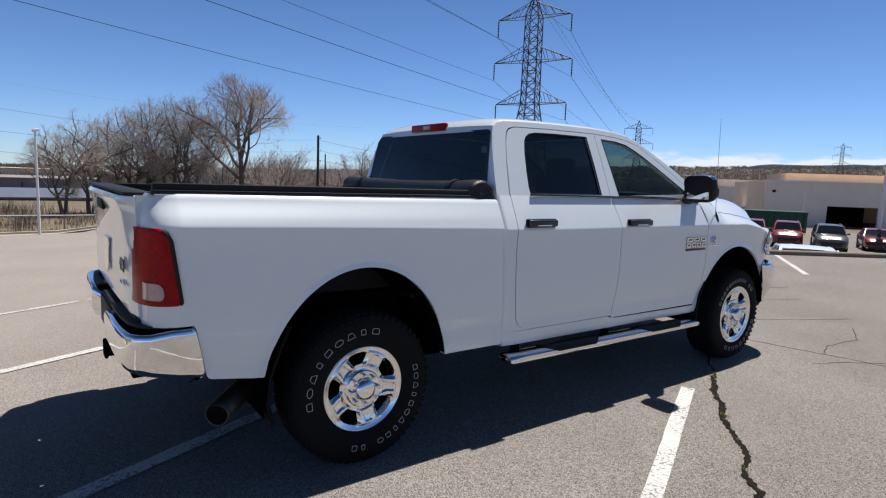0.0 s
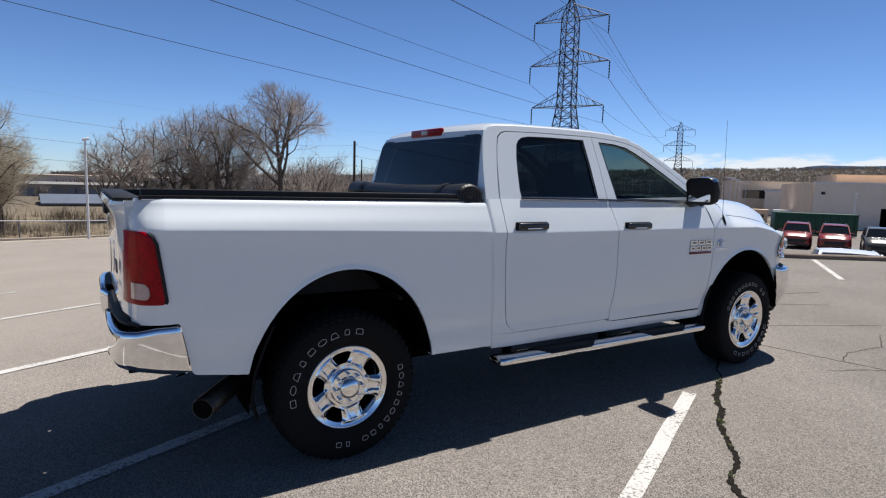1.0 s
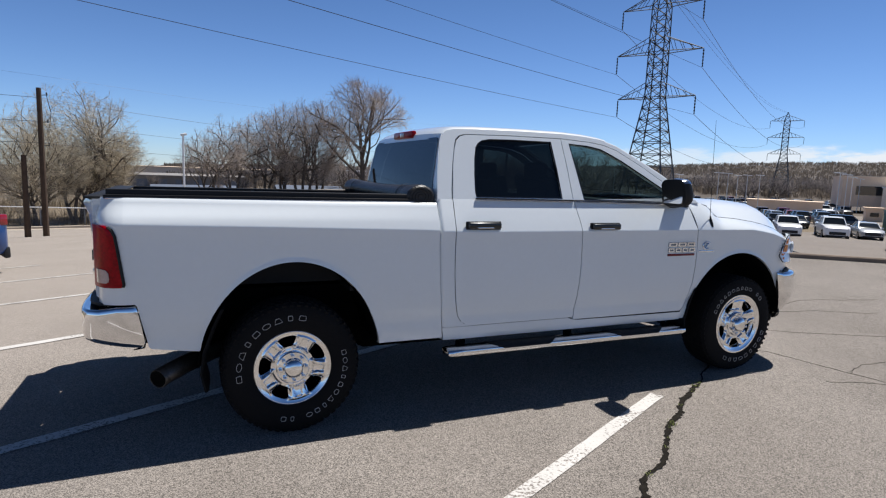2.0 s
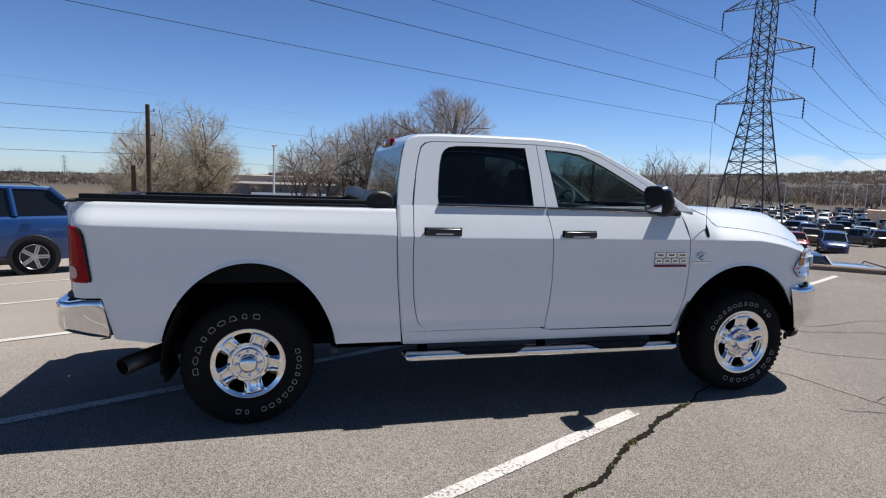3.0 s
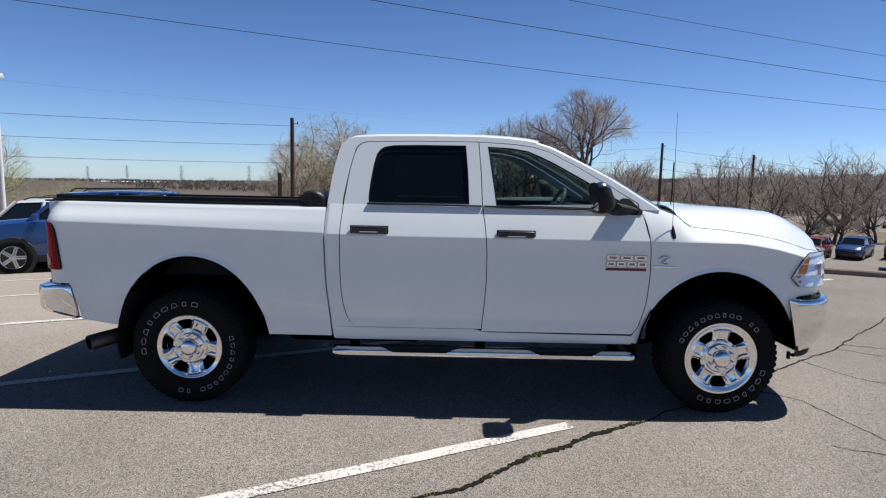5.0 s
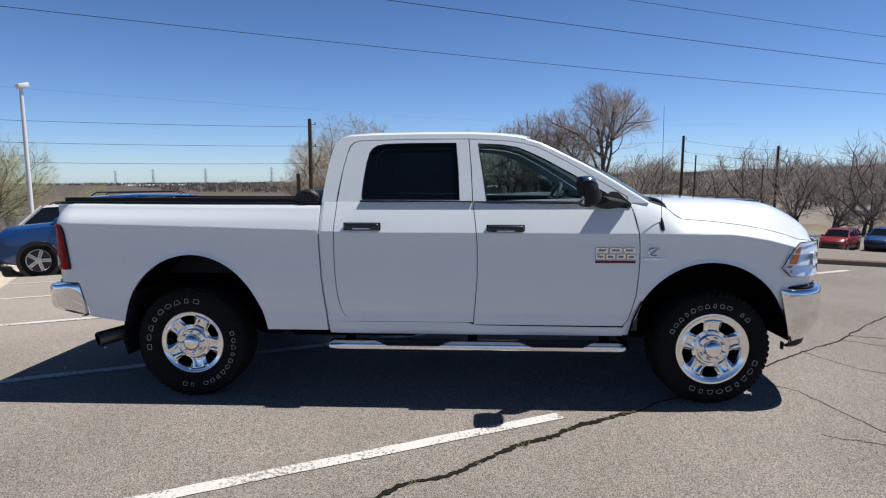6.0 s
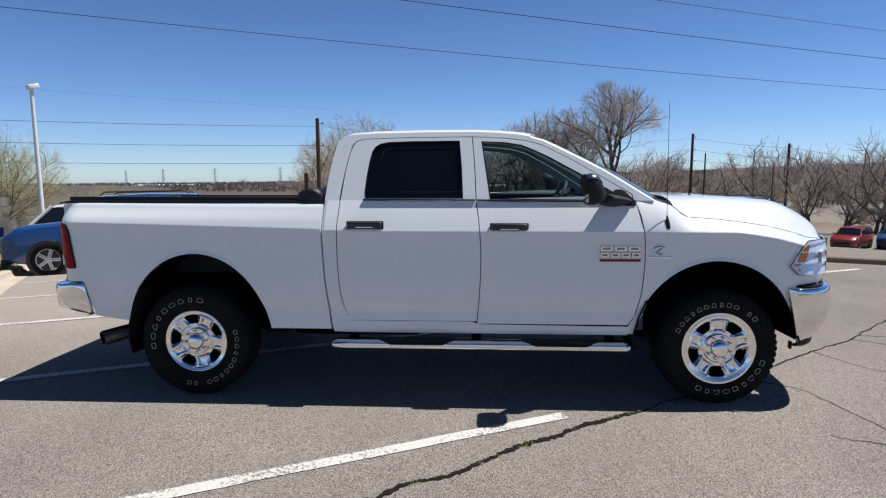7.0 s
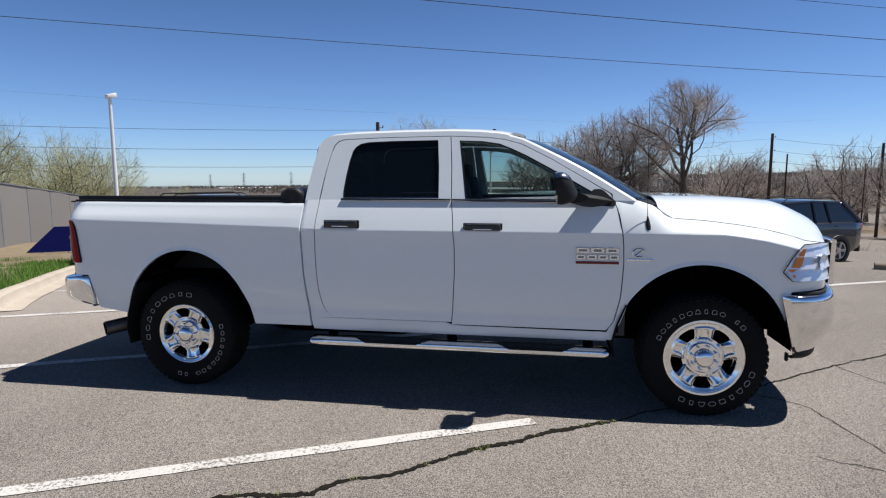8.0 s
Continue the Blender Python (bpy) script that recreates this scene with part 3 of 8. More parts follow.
def spread(x0, x1, n, marks=()):
    """Stations along the truck, crowded round the marks."""
    xs = {round(x0 + (x1 - x0) * i / n, 4) for i in range(n + 1)}
    for m in marks:
        for k in range(-7, 8):
            x = m + math.copysign(0.0006 * abs(k) ** 2.2, k)
            if x0 <= x <= x1:
                xs.add(round(x, 4))
    return sorted(xs)


def levels_between(a, b, n, lift=0.0):
    """Heights from a to b, even below the body crease and above it, close together at the crease."""
    c = min(1.232 + lift, b - 0.075)
    low = [a + (c - a) * j / n for j in range(n)] + [c - 0.005, c]
    top = c + 0.038
    return low + [c + 0.005, c + 0.011, c + 0.017, top] + [top + (b - top) * j / 8 for j in range(1, 9)]


def column_panel(xs, low, high, sg, rows=26, yfun=side_y):
    """A body panel made of columns between a lower and an upper edge, with its lower edge turned in."""
    bm = bmesh.new()
    cols = []
    for x in xs:
        a, b = low(x), high(x)
        c = []
        for j in range(rows + 1):
            z = a + (b - a) * j / rows
            c.append((x, sg * yfun(x, z), z))
        lip = (x, sg * (yfun(x, a) - 0.035), a + 0.004)
        cols.append([lip] + c)
    grid(bm, cols)
    return face_out(bm, (0, sg, 0))


def row_panel(zs, left, right, sg, cols=20, yfun=side_y):
    bm = bmesh.new()
    rows = []
    for z in zs:
        a, b = left(z), right(z)
        pts = [(a + 0.002, sg * (yfun(a, z) - 0.03), z)]
        pts += [(a + (b - a) * j / cols, sg * yfun(a + (b - a) * j / cols, z), z) for j in range(cols + 1)]
        pts += [(b - 0.002, sg * (yfun(b, z) - 0.03), z)]
        rows.append(pts)
    grid(bm, rows)
    return face_out(bm, (0, sg, 0))


def house_y(z):
    """Half width of the cab above the belt line."""
    return 0.882 - (z - 1.45) * 0.375


BED_BACK = [(0.50, 1.008), (0.66, 0.992), (0.9, 0.967), (1.175, 0.953), (1.41, 0.957)]
BED_FOOT = [(-1.0, 0.852), (-0.829, 0.852), (-0.822, 0.845), (-0.817, 0.83), (-0.775, 0.605), (-0.768, 0.592), (-0.755, 0.586), (-0.57, 0.556), (-0.5, 0.55)]
CAB_BACK = [(0.48, 1.025), (0.56, 1.012), (0.66, 1.000), (0.9, 0.974), (1.175, 0.961), (1.41, 0.965), (1.45, 0.968)]
DOOR_BACK = [(0.575, 1.235), (0.578, 1.21), (0.585, 1.185), (0.602, 1.155), (0.63, 1.131), (0.662, 1.117), (0.74, 1.098), (0.822, 1.086), (0.95, 1.077), (1.1, 1.073), (1.295, 1.075), (1.45, 1.084)]
SPLIT = [(0.57, 2.084), (0.72, 2.097), (0.925, 2.109), (1.125, 2.108), (1.32, 2.092), (1.45, 2.074), (1.7, 2.061), (1.921, 2.044)]
DOOR_FRONT = [(0.558, 3.166), (0.62, 3.213), (0.787, 3.249), (0.92, 3.259), (1.03, 3.264), (1.15, 3.26), (1.233, 3.251), (1.35, 3.232), (1.412, 3.215), (1.45, 3.196)]
HOOD_EDGE = [(3.2, 1.475), (3.36, 1.452), (3.46, 1.418), (3.5, 1.392), (3.54, 1.352), (3.59, 1.331), (3.8, 1.317), (4.0, 1.292), (4.16, 1.266), (4.34, 1.221), (4.44, 1.187), (4.63, 1.16)]

truck = thing("pickup_truck", pose(0, 0, 0), "white crew-cab heavy-duty pickup truck with chrome bumpers and wheels", "pickup truck")


def build_bed(sg):
    xs = spread(-1.0, 0.93, 60, (-0.535, 0.555, -0.776, -0.8, -0.822))
    low = lambda x: arch_z(ARCH_R, x, 0.605 - 0.1 * smoothstep(-0.8, 0.0, x) if x > -0.5 else lerp_table(BED_FOOT, x))
    bm = bmesh.new()
    cols = []
    for x in xs:
        a, b = low(x), 1.412 + 0.008 * smoothstep(0.3, -0.8, x) - (0.045 if sg > 0 else 0.0)
        c = [(x, sg * (side_y(x, a) - 0.04), a + 0.005)]
        for z in levels_between(a, b, 26, crease_lift(x)):
            xx = x if x < 0.5 else 0.5 + (x - 0.5) * (lerp_table(BED_BACK, z) - 0.5) / 0.43
            c.append((xx, sg * side_y(x, z), z))
        y_top = side_y(x, b)
        c += [(c[-1][0], sg * (y_top - 0.014), b + 0.012), (c[-1][0], sg * (y_top - 0.1), b + 0.012), (c[-1][0], sg * (y_top - 0.1), b - 0.09)]
        cols.append(c)
    edge = [(p[0] + 0.004, p[1] - sg * 0.04, p[2]) for p in cols[-1]]
    cols = [[(p[0] - 0.004, min(abs(p[1]), max(0.79, abs(p[1]) - 0.1)) * sg, p[2]) for p in cols[0]]] + cols
    cols.append(edge)
    grid(bm, cols)
    part("bed_side", face_out(bm, (0, sg, 0)), WHITE, truck, solid=0.004)
    # black rail of the cover
    bm = bmesh.new()
    drop = 0.045 if sg > 0 else 0.0
    box(bm, (-0.08, sg * 0.835, 1.452 - drop), (1.74, 0.05, 0.05), bevel=0.006)
    box(bm, (-0.08, sg * 0.868, 1.436 - drop), (1.76, 0.03, 0.022), bevel=0.004)
    rail = part("bed_rail", bm, BLACK, truck, "black tonneau rail")
    part("rail_strip", tube(bmesh.new(), [(-0.95, sg * 0.884, 1.4285 - drop), (0.8, sg * 0.884, 1.4285 - drop)], 0.0035, 6), STEEL, rail, "thin bright aluminium strip")
    # tail lamp that wraps the corner
    bm = bmesh.new()
    rows = []
    zs = [0.948, 0.953, 0.965] + [0.99 + 0.03 * i for i in range(9)] + [1.262, 1.278, 1.286]
    for z in zs:
        f = lerp_table([(0.948, -0.885), (0.957, -0.872), (1.15, -0.896), (1.24, -0.908), (1.27, -0.925), (1.286, -0.95)], z)
        r = []
        for j in range(11):
            x = -1.0 + (f + 1.0) * j / 10
            edge = min(j, 10 - j, 3) / 3
            out = 0.006 + 0.012 * min(1, edge) * (0.4 if z in (zs[0], zs[-1]) else 1)
            r.append((x - (0.012 if j == 0 else 0), sg * (side_y(x, z) + out), z))
        yb = side_y(-1.0, z)
        r = [(-1.025, sg * (yb - 0.19), z), (-1.028, sg * (yb - 0.1), z), (-1.02, sg * (yb - 0.03), z)] + r
        rows.append(r)
    grid(bm, rows)
    lamp = part("tail_lamp", face_out(bm, (-1, sg, 0)), REDLENS, truck, "red tail lamp", solid=0.03)
    bm = bmesh.new()
    rows = []
    for z, f in ((0.975, -0.948), (0.983, -0.938), (1.0, -0.934), (1.03, -0.938), (1.046, -0.95), (1.05, -0.965)):
        rows.append([(-1.0 + (f + 1.0) * j / 6, sg * (side_y(-1.0 + (f + 1.0) * j / 6, z) + 0.0195), z) for j in range(7)])
    grid(bm, rows)
    part("reversing_lens", face_out(bm, (-1, sg, 0)), CLEARLENS, lamp, "clear ribbed reversing lens", solid=0.004, offset=1)
    # dark rim of the lamp
    bm = bmesh.new()
    pts = []
    for z in zs[1:-1]:
        f = lerp_table([(0.948, -0.885), (0.957, -0.872), (1.15, -0.896), (1.24, -0.908), (1.27, -0.925), (1.286, -0.95)], z)
        pts.append((f + 0.002, sg * (side_y(f, z) + 0.006), z))
    tube(bm, pts, 0.008, 6)
    part("lamp_gasket", bm, BLACK, lamp, "black lamp gasket")
    # wheel well
    bm = bmesh.new()
    rows = []
    for k in range(25):
        th = math.pi * (0.05 + 0.99 * k / 24)
        x, z = ARCH_R[0] + (ARCH_R[2] - 0.004) * math.cos(th), ARCH_R[1] + (ARCH_R[3] - 0.004) * math.sin(th)
        rows.append([(x, sg * 0.965, z), (x, sg * 0.8, z), (x, sg * 0.55, z)])
    grid(bm, rows)
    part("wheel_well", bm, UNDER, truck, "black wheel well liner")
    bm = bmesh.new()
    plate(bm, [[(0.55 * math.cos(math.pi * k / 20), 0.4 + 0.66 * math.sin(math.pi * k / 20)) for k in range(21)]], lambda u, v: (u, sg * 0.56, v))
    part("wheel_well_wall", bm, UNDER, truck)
    # mud flap behind the wheel
    bm = bmesh.new()
    rows = []
    for z, x in ((0.80, -0.40), (0.7, -0.445), (0.55, -0.50), (0.42, -0.515), (0.31, -0.49)):
        rows.append([(x - 0.012, sg * 0.985, z), (x, sg * 0.96, z), (x + 0.01, sg * 0.8, z), (x + 0.012, sg * 0.66, z)])
    grid(bm, rows)
    part("mud_flap", bm, RUBBER, truck, "black rubber mud flap", solid=0.012)


def door_window_ring(sg, name, lower, outer, hole, parent, glass, label):
    bm = bmesh.new()
    to3d = lambda u, v: (u, sg * house_y(v), v)
    plate(bm, [outer, hole], to3d)
    part(name, face_out(bm, (0, sg, 0.2)), WHITE, parent, solid=0.03)
    # rubber seal round the pane
    bm = bmesh.new()
    cx, cz = sum(p[0] for p in hole) / len(hole), sum(p[1] for p in hole) / len(hole)
    ring = [(u, sg * (house_y(v) - 0.004), v) for u, v in hole]
    tube(bm, ring + ring[:1], 0.006, 5, cap=False)
    part("window_seal", bm, SATIN, parent, "black window seal")
    bm = bmesh.new()
    plate(bm, [hole], lambda u, v: (u, sg * (house_y(v) - 0.014), v))
    part("window", face_out(bm, (0, sg, 0.2)), glass, parent, label, smooth=0)


def handle(sg, x0, x1, z, parent):
    bm = bmesh.new()
    box(bm, ((x0 + x1) / 2, sg * 0.997, z), (x1 - x0, 0.03, 0.045), bevel=0.012, seg=3)
    h = part("door_handle", bm, SATIN, parent, "black pull handle with a chrome-edged grip")
    bm = bmesh.new()
    box(bm, ((x0 + x1) / 2, sg * 0.9745, z - 0.002), (x1 - x0 + 0.02, 0.012, 0.06), bevel=0.005)
    part("handle_recess", bm, BLACK, h)
    bm = bmesh.new()
    box(bm, ((x0 + x1) / 2, sg * 1.0105, z - 0.013), ((x1 - x0) * 0.5, 0.006, 0.008), bevel=0.002)
    part("handle_strip", bm, CHROME, h, "bright strip")


def build_cab_side(sg):
    # corner pillar and rocker, in one pressing
    bm = bmesh.new()
    rows = []
    zs = sorted([0.48, 0.5, 0.53, 0.557, 0.572, 0.5745] + [0.59 + 0.86 * i / 30 for i in range(31)] + list(CREASE))
    for z in zs:
        a = lerp_table(CAB_BACK, z)
        b = lerp_table(DOOR_BACK, z) - 0.006 if z > 0.574 else 3.17
        n = 14 if z > 0.574 else 42
        r = [(a + 0.004, sg * (side_y(a, z) - 0.05), z)]
        r += [(a + (b - a) * j / n, sg * (side_y(a + 0.1, z) - 0.012 * (1 - min(1.0, j / 3)) ** 2), z) for j in range(n + 1)]
        rows.append(r)
    lower = [r for r, z in zip(rows, zs) if z <= 0.574]
    upper = [r for r, z in zip(rows, zs) if z > 0.574]
    grid(bm, upper)
    # under the front door the rocker is a little lower
    for r in lower:
        for i, (x, y, z) in enumerate(r):
            top = lerp_table([(2.05, 0.5745), (2.1, 0.5545), (3.17, 0.5475)], x)
            r[i] = (x, y, 0.48 + (z - 0.48) * (top - 0.48) / 0.0945)
    grid(bm, [[(p[0], p[1] - sg * 0.05, p[2]) for p in lower[0]]] + lower)
    part("corner_pillar", face_out(bm, (0, sg, 0)), WHITE, truck, solid=0.006)
    # near-black sheet added deep in the bed-cab gap in place of its shade
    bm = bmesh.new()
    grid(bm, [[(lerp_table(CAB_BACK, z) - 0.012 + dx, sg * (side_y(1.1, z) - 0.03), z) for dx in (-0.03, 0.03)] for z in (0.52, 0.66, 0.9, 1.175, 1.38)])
    part("gap_filler", bm, UNDER, truck, "added dark sheet for the shade between bed and cab", solid=0.01)
    # pillars and roof rail round the doors
    outer = [(0.968, 1.449), (0.994, 1.64), (1.03, 1.82), (1.052, 1.885), (1.085, 1.918), (1.15, 1.934), (1.314, 1.943), (1.7, 1.951), (2.06, 1.952), (2.26, 1.943), (2.4, 1.926), (2.566, 1.882), (2.735, 1.799), (2.996, 1.662), (3.222, 1.52), (3.335, 1.449)]
    inner = [(3.19, 1.452), (3.186, 1.497), (3.0, 1.609), (2.779, 1.741), (2.561, 1.853), (2.44, 1.887), (2.308, 1.904), (2.041, 1.917), (1.562, 1.913), (1.235, 1.903), (1.185, 1.889), (1.155, 1.86), (1.136, 1.80), (1.11, 1.683), (1.083, 1.52), (1.079, 1.449)]
    inner = [(x - 0.003 if x < 2 else x + 0.0, z + 0.001) if z > 1.5 else (x - 0.006 if x < 2 else x + 0.004, z) for x, z in inner]
    bm = bmesh.new()
    plate(bm, [outer + inner], lambda u, v: (u, sg * house_y(v), v))
    part("roof_rail", face_out(bm, (0, sg, 0.2)), WHITE, truck, solid=0.02)
    # doors
    zs = sorted([0.5755 + (1.452 - 0.5755) * i / 40 for i in range(41)] + list(CREASE) + list(LEDGE))
    bm = row_panel([0.5755, 0.578, 0.581, 0.586, 0.593, 0.602, 0.615, 0.63] + zs[4:], lambda z: lerp_table(DOOR_BACK, z), lambda z: lerp_table(SPLIT, z) - 0.003, sg)
    rear = part("rear_door", bm, WHITE, truck, "white rear door", solid=0.006)
    outer = [(1.084, 1.452), (1.114, 1.683), (1.14, 1.80), (1.161, 1.857), (1.19, 1.884), (1.235, 1.898), (1.562, 1.908), (2.041, 1.912), (2.059, 1.7), (2.071, 1.452)]
    hole = [(1.266, 1.468), (1.262, 1.51), (1.272, 1.62), (1.288, 1.735), (1.307, 1.81), (1.327, 1.84), (1.36, 1.861), (1.42, 1.873), (1.6, 1.879), (1.949, 1.882), (1.966, 1.68), (1.978, 1.468)]
    door_window_ring(sg, "door_frame", 0, outer, hole, rear, PRIVACY, "dark privacy glass")
    handle(sg, 1.153, 1.402, 1.279, rear)
    zf = sorted([0.5585 + (1.452 - 0.5585) * i / 40 for i in range(41)] + list(CREASE) + list(LEDGE))
    front = part("front_door", row_panel(zf, lambda z: lerp_table(SPLIT, z) + 0.003, lambda z: lerp_table(DOOR_FRONT, z) - 0.003, sg), WHITE, truck, "white front door", solid=0.006)
    outer = [(2.077, 1.452), (2.066, 1.7), (2.047, 1.912), (2.308, 1.899), (2.44, 1.882), (2.561, 1.848), (2.779, 1.736), (3.0, 1.604), (3.18, 1.493), (3.19, 1.452)]
    hole = [(2.176, 1.462), (2.148, 1.66), (2.115, 1.878), (2.28, 1.869), (2.402, 1.85), (2.5, 1.81), (2.593, 1.766), (2.808, 1.648), (2.983, 1.548), (3.09, 1.486), (3.095, 1.448)]
    door_window_ring(sg, "door_frame", 0, outer, hole, front, GREEN_GLASS, "green-tinted door glass")
    handle(sg, 2.182, 2.436, 1.267, front)
    for pts, own in (([(1.252, 1.456), (2.068, 1.452)], rear), ([(2.08, 1.452), (3.15, 1.436)], front)):
        bm = bmesh.new()
        tube(bm, [(x, sg * (0.892), z) for x, z in pts], 0.009, 6)
        part("belt_moulding", bm, RUBBER, own, "black belt moulding")
        bm = tube(bmesh.new(), [(x, sg * 0.9, z - 0.004) for x, z in pts], 0.0024, 6)
        part("belt_strip", bm, STEEL, own, "thin bright belt strip")
    # dark inner side behind the door gaps
    bm = bmesh.new()
    plate(bm, [[(0.95, 0.5), (3.3, 0.5), (3.3, 1.44), (0.95, 1.44)]], lambda u, v: (u, sg * 0.84, v))
    part("door_lining", bm, SEAT, truck, "dark grey door lining", solid=0.02)
    build_fender(sg)
    build_mirror(sg)
    build_step(sg)


def build_fender(sg):
    xs = spread(3.17, 4.62, 56, (3.206, 4.324))
    def low(x):
        if x > 4.3:
            return arch_z(ARCH_F, x, lerp_table([(4.3, 0.60), (4.325, 0.86), (4.4, 0.865), (4.63, 0.87)], x))
        return arch_z(ARCH_F, x, 0.49)
    bm = bmesh.new()
    cols = []
    for x in xs:
        a, b = low(x), lerp_table(HOOD_EDGE, x)
        top = lerp_table([(3.2, 0.86), (3.5, 0.86), (4.0, 0.865), (4.3, 0.86), (4.63, 0.85)], x) - (0.6 * lerp_table(FRONT, x) if x > 4.05 else 0)
        c = [(x, sg * (side_y(x, a) - 0.04), a + 0.005)]
        crest = min(1.234, b - 0.073)
        for z in levels_between(a, b, 26):
            y = side_y(x, min(z, crest))
            if z > crest:
                u = (z - crest) / (b - crest)
                y += (top - y) * (0.55 * u + 0.45 * u * u)
            xx = x
            if x < 3.3:
                xx = x + (lerp_table(DOOR_FRONT, z) + 0.004 - 3.17) * (1 - (x - 3.17) / 0.13)
            c.append((xx, sg * y, z))
        cols.append(c)
    grid(bm, cols)
    part("fender", face_out(bm, (0, sg, 0)), WHITE, truck, solid=0.005)
    bm = bmesh.new()
    rows = []
    for k in range(25):
        th = math.pi * (0.025 + 0.995 * k / 24)
        x, z = ARCH_F[0] + (ARCH_F[2] - 0.004) * math.cos(th), ARCH_F[1] + (ARCH_F[3] - 0.004) * math.sin(th)
        rows.append([(x, sg * 0.965, z), (x, sg * 0.8, z), (x, sg * 0.55, z)])
    grid(bm, rows)
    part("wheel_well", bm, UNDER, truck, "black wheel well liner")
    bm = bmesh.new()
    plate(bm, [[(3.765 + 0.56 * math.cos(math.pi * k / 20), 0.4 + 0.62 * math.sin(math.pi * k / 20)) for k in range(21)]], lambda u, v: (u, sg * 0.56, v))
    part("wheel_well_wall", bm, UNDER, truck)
    # liner edge and flap
    bm = bmesh.new()
    rows = [[(x - 0.01, sg * 0.975, z), (x, sg * 0.94, z), (x, sg * 0.72, z)] for z, x in ((0.75, 3.295), (0.6, 3.235), (0.48, 3.205), (0.38, 3.215))]
    grid(bm, rows)
    part("mud_flap", bm, RUBBER, truck, "black rubber mud flap", solid=0.012)
    bm = bmesh.new()
    rows = [[(x, sg * 0.955, z), (x + 0.01, sg * 0.9, z), (x + 0.02, sg * 0.72, z)] for z, x in ((0.85, 4.255), (0.7, 4.31), (0.55, 4.345), (0.5, 4.355), (0.465, 4.36))]
    grid(bm, rows)
    part("splash_guard", bm, BLACK, truck, solid=0.012)
    # head lamp: bowl, amber reflector and clear lens
    outline = [(4.25, 0.996), (4.31, 0.938), (4.4, 0.937), (4.5, 0.948), (4.6, 0.955), (4.6, 1.18), (4.5, 1.182), (4.375, 1.176), (4.33, 1.13)]
    def at(off):
        return lambda u, v: (u + off * 0.6, sg * (side_y(u, v) + off + 0.07 * (1.175 - v) * smoothstep(4.28, 4.36, u)), v)
    def finer(pts, n=5):
        out = []
        for i, p in enumerate(pts):
            q = pts[(i + 1) % len(pts)]
            out += [(p[0] + (q[0] - p[0]) * k / n, p[1] + (q[1] - p[1]) * k / n) for k in range(n)]
        return out
    bm = bmesh.new()
    rows = []
    for i in range(3):
        for z, out in ((0.938 + 0.079 * i, 0.018), (0.938 + 0.079 * i + 0.077, 0.003)):
            x0 = lerp_table([(0.934, 4.316), (0.996, 4.258), (1.13, 4.337), (1.176, 4.38)], z)
            rows.append([at(out)(x0 + (4.6 - x0) * j / 12, z) for j in range(13)])
    grid(bm, rows)
    lamp = part("head_lamp", face_out(bm, (0, sg, 0)), BOWL, truck, "clear head lamp with chrome bowl", smooth=20)
    bm = bmesh.new()
    plate(bm, [finer(rounded(outline, 0.015, 2), 3)], at(0.02))
    part("lens", face_out(bm, (0, sg, 0)), GLASS_LAMP, lamp, "clear lens", smooth=60)
    bm = bmesh.new()
    plate(bm, [[(4.282, 1.005), (4.303, 0.995), (4.358, 1.04), (4.382, 1.15), (4.362, 1.145), (4.335, 1.105)]], at(0.017))
    part("amber_reflector", face_out(bm, (0, sg, 0)), AMBER, lamp, "amber side reflector", solid=0.004)
    bm = bmesh.new()
    plate(bm, [[(4.306, 0.972), (4.314, 0.96), (4.322, 0.963), (4.32, 0.978), (4.312, 0.983)]], at(0.017))
    part("amber_bulb", face_out(bm, (0, sg, 0)), AMBER, lamp, "small amber marker", solid=0.004)
    bm = bmesh.new()
    pts = [at(0.012)(u, v) for u, v in finer(outline)]
    tube(bm, pts + pts[:1], 0.0035, 5, cap=False)
    part("lamp_gasket", bm, BLACK, lamp)
    for zc, xc, r in ((1.06, 4.5, 0.05),):
        bm = bmesh.new()
        lathe(bm, [(0.0, 0.006), (0.004, r * 0.5), (0.018, r), (0.02, r + 0.004)], 24)
        bmesh.ops.transform(bm, matrix=Matrix.Translation(at(0.008)(xc, zc)) @ Matrix.Rotation(radians(-50 * sg), 4, "Z") @ Matrix.Diagonal((1, sg, 1, 1)), verts=bm.verts)
        part("reflector_bowl", bm, BOWL, lamp)


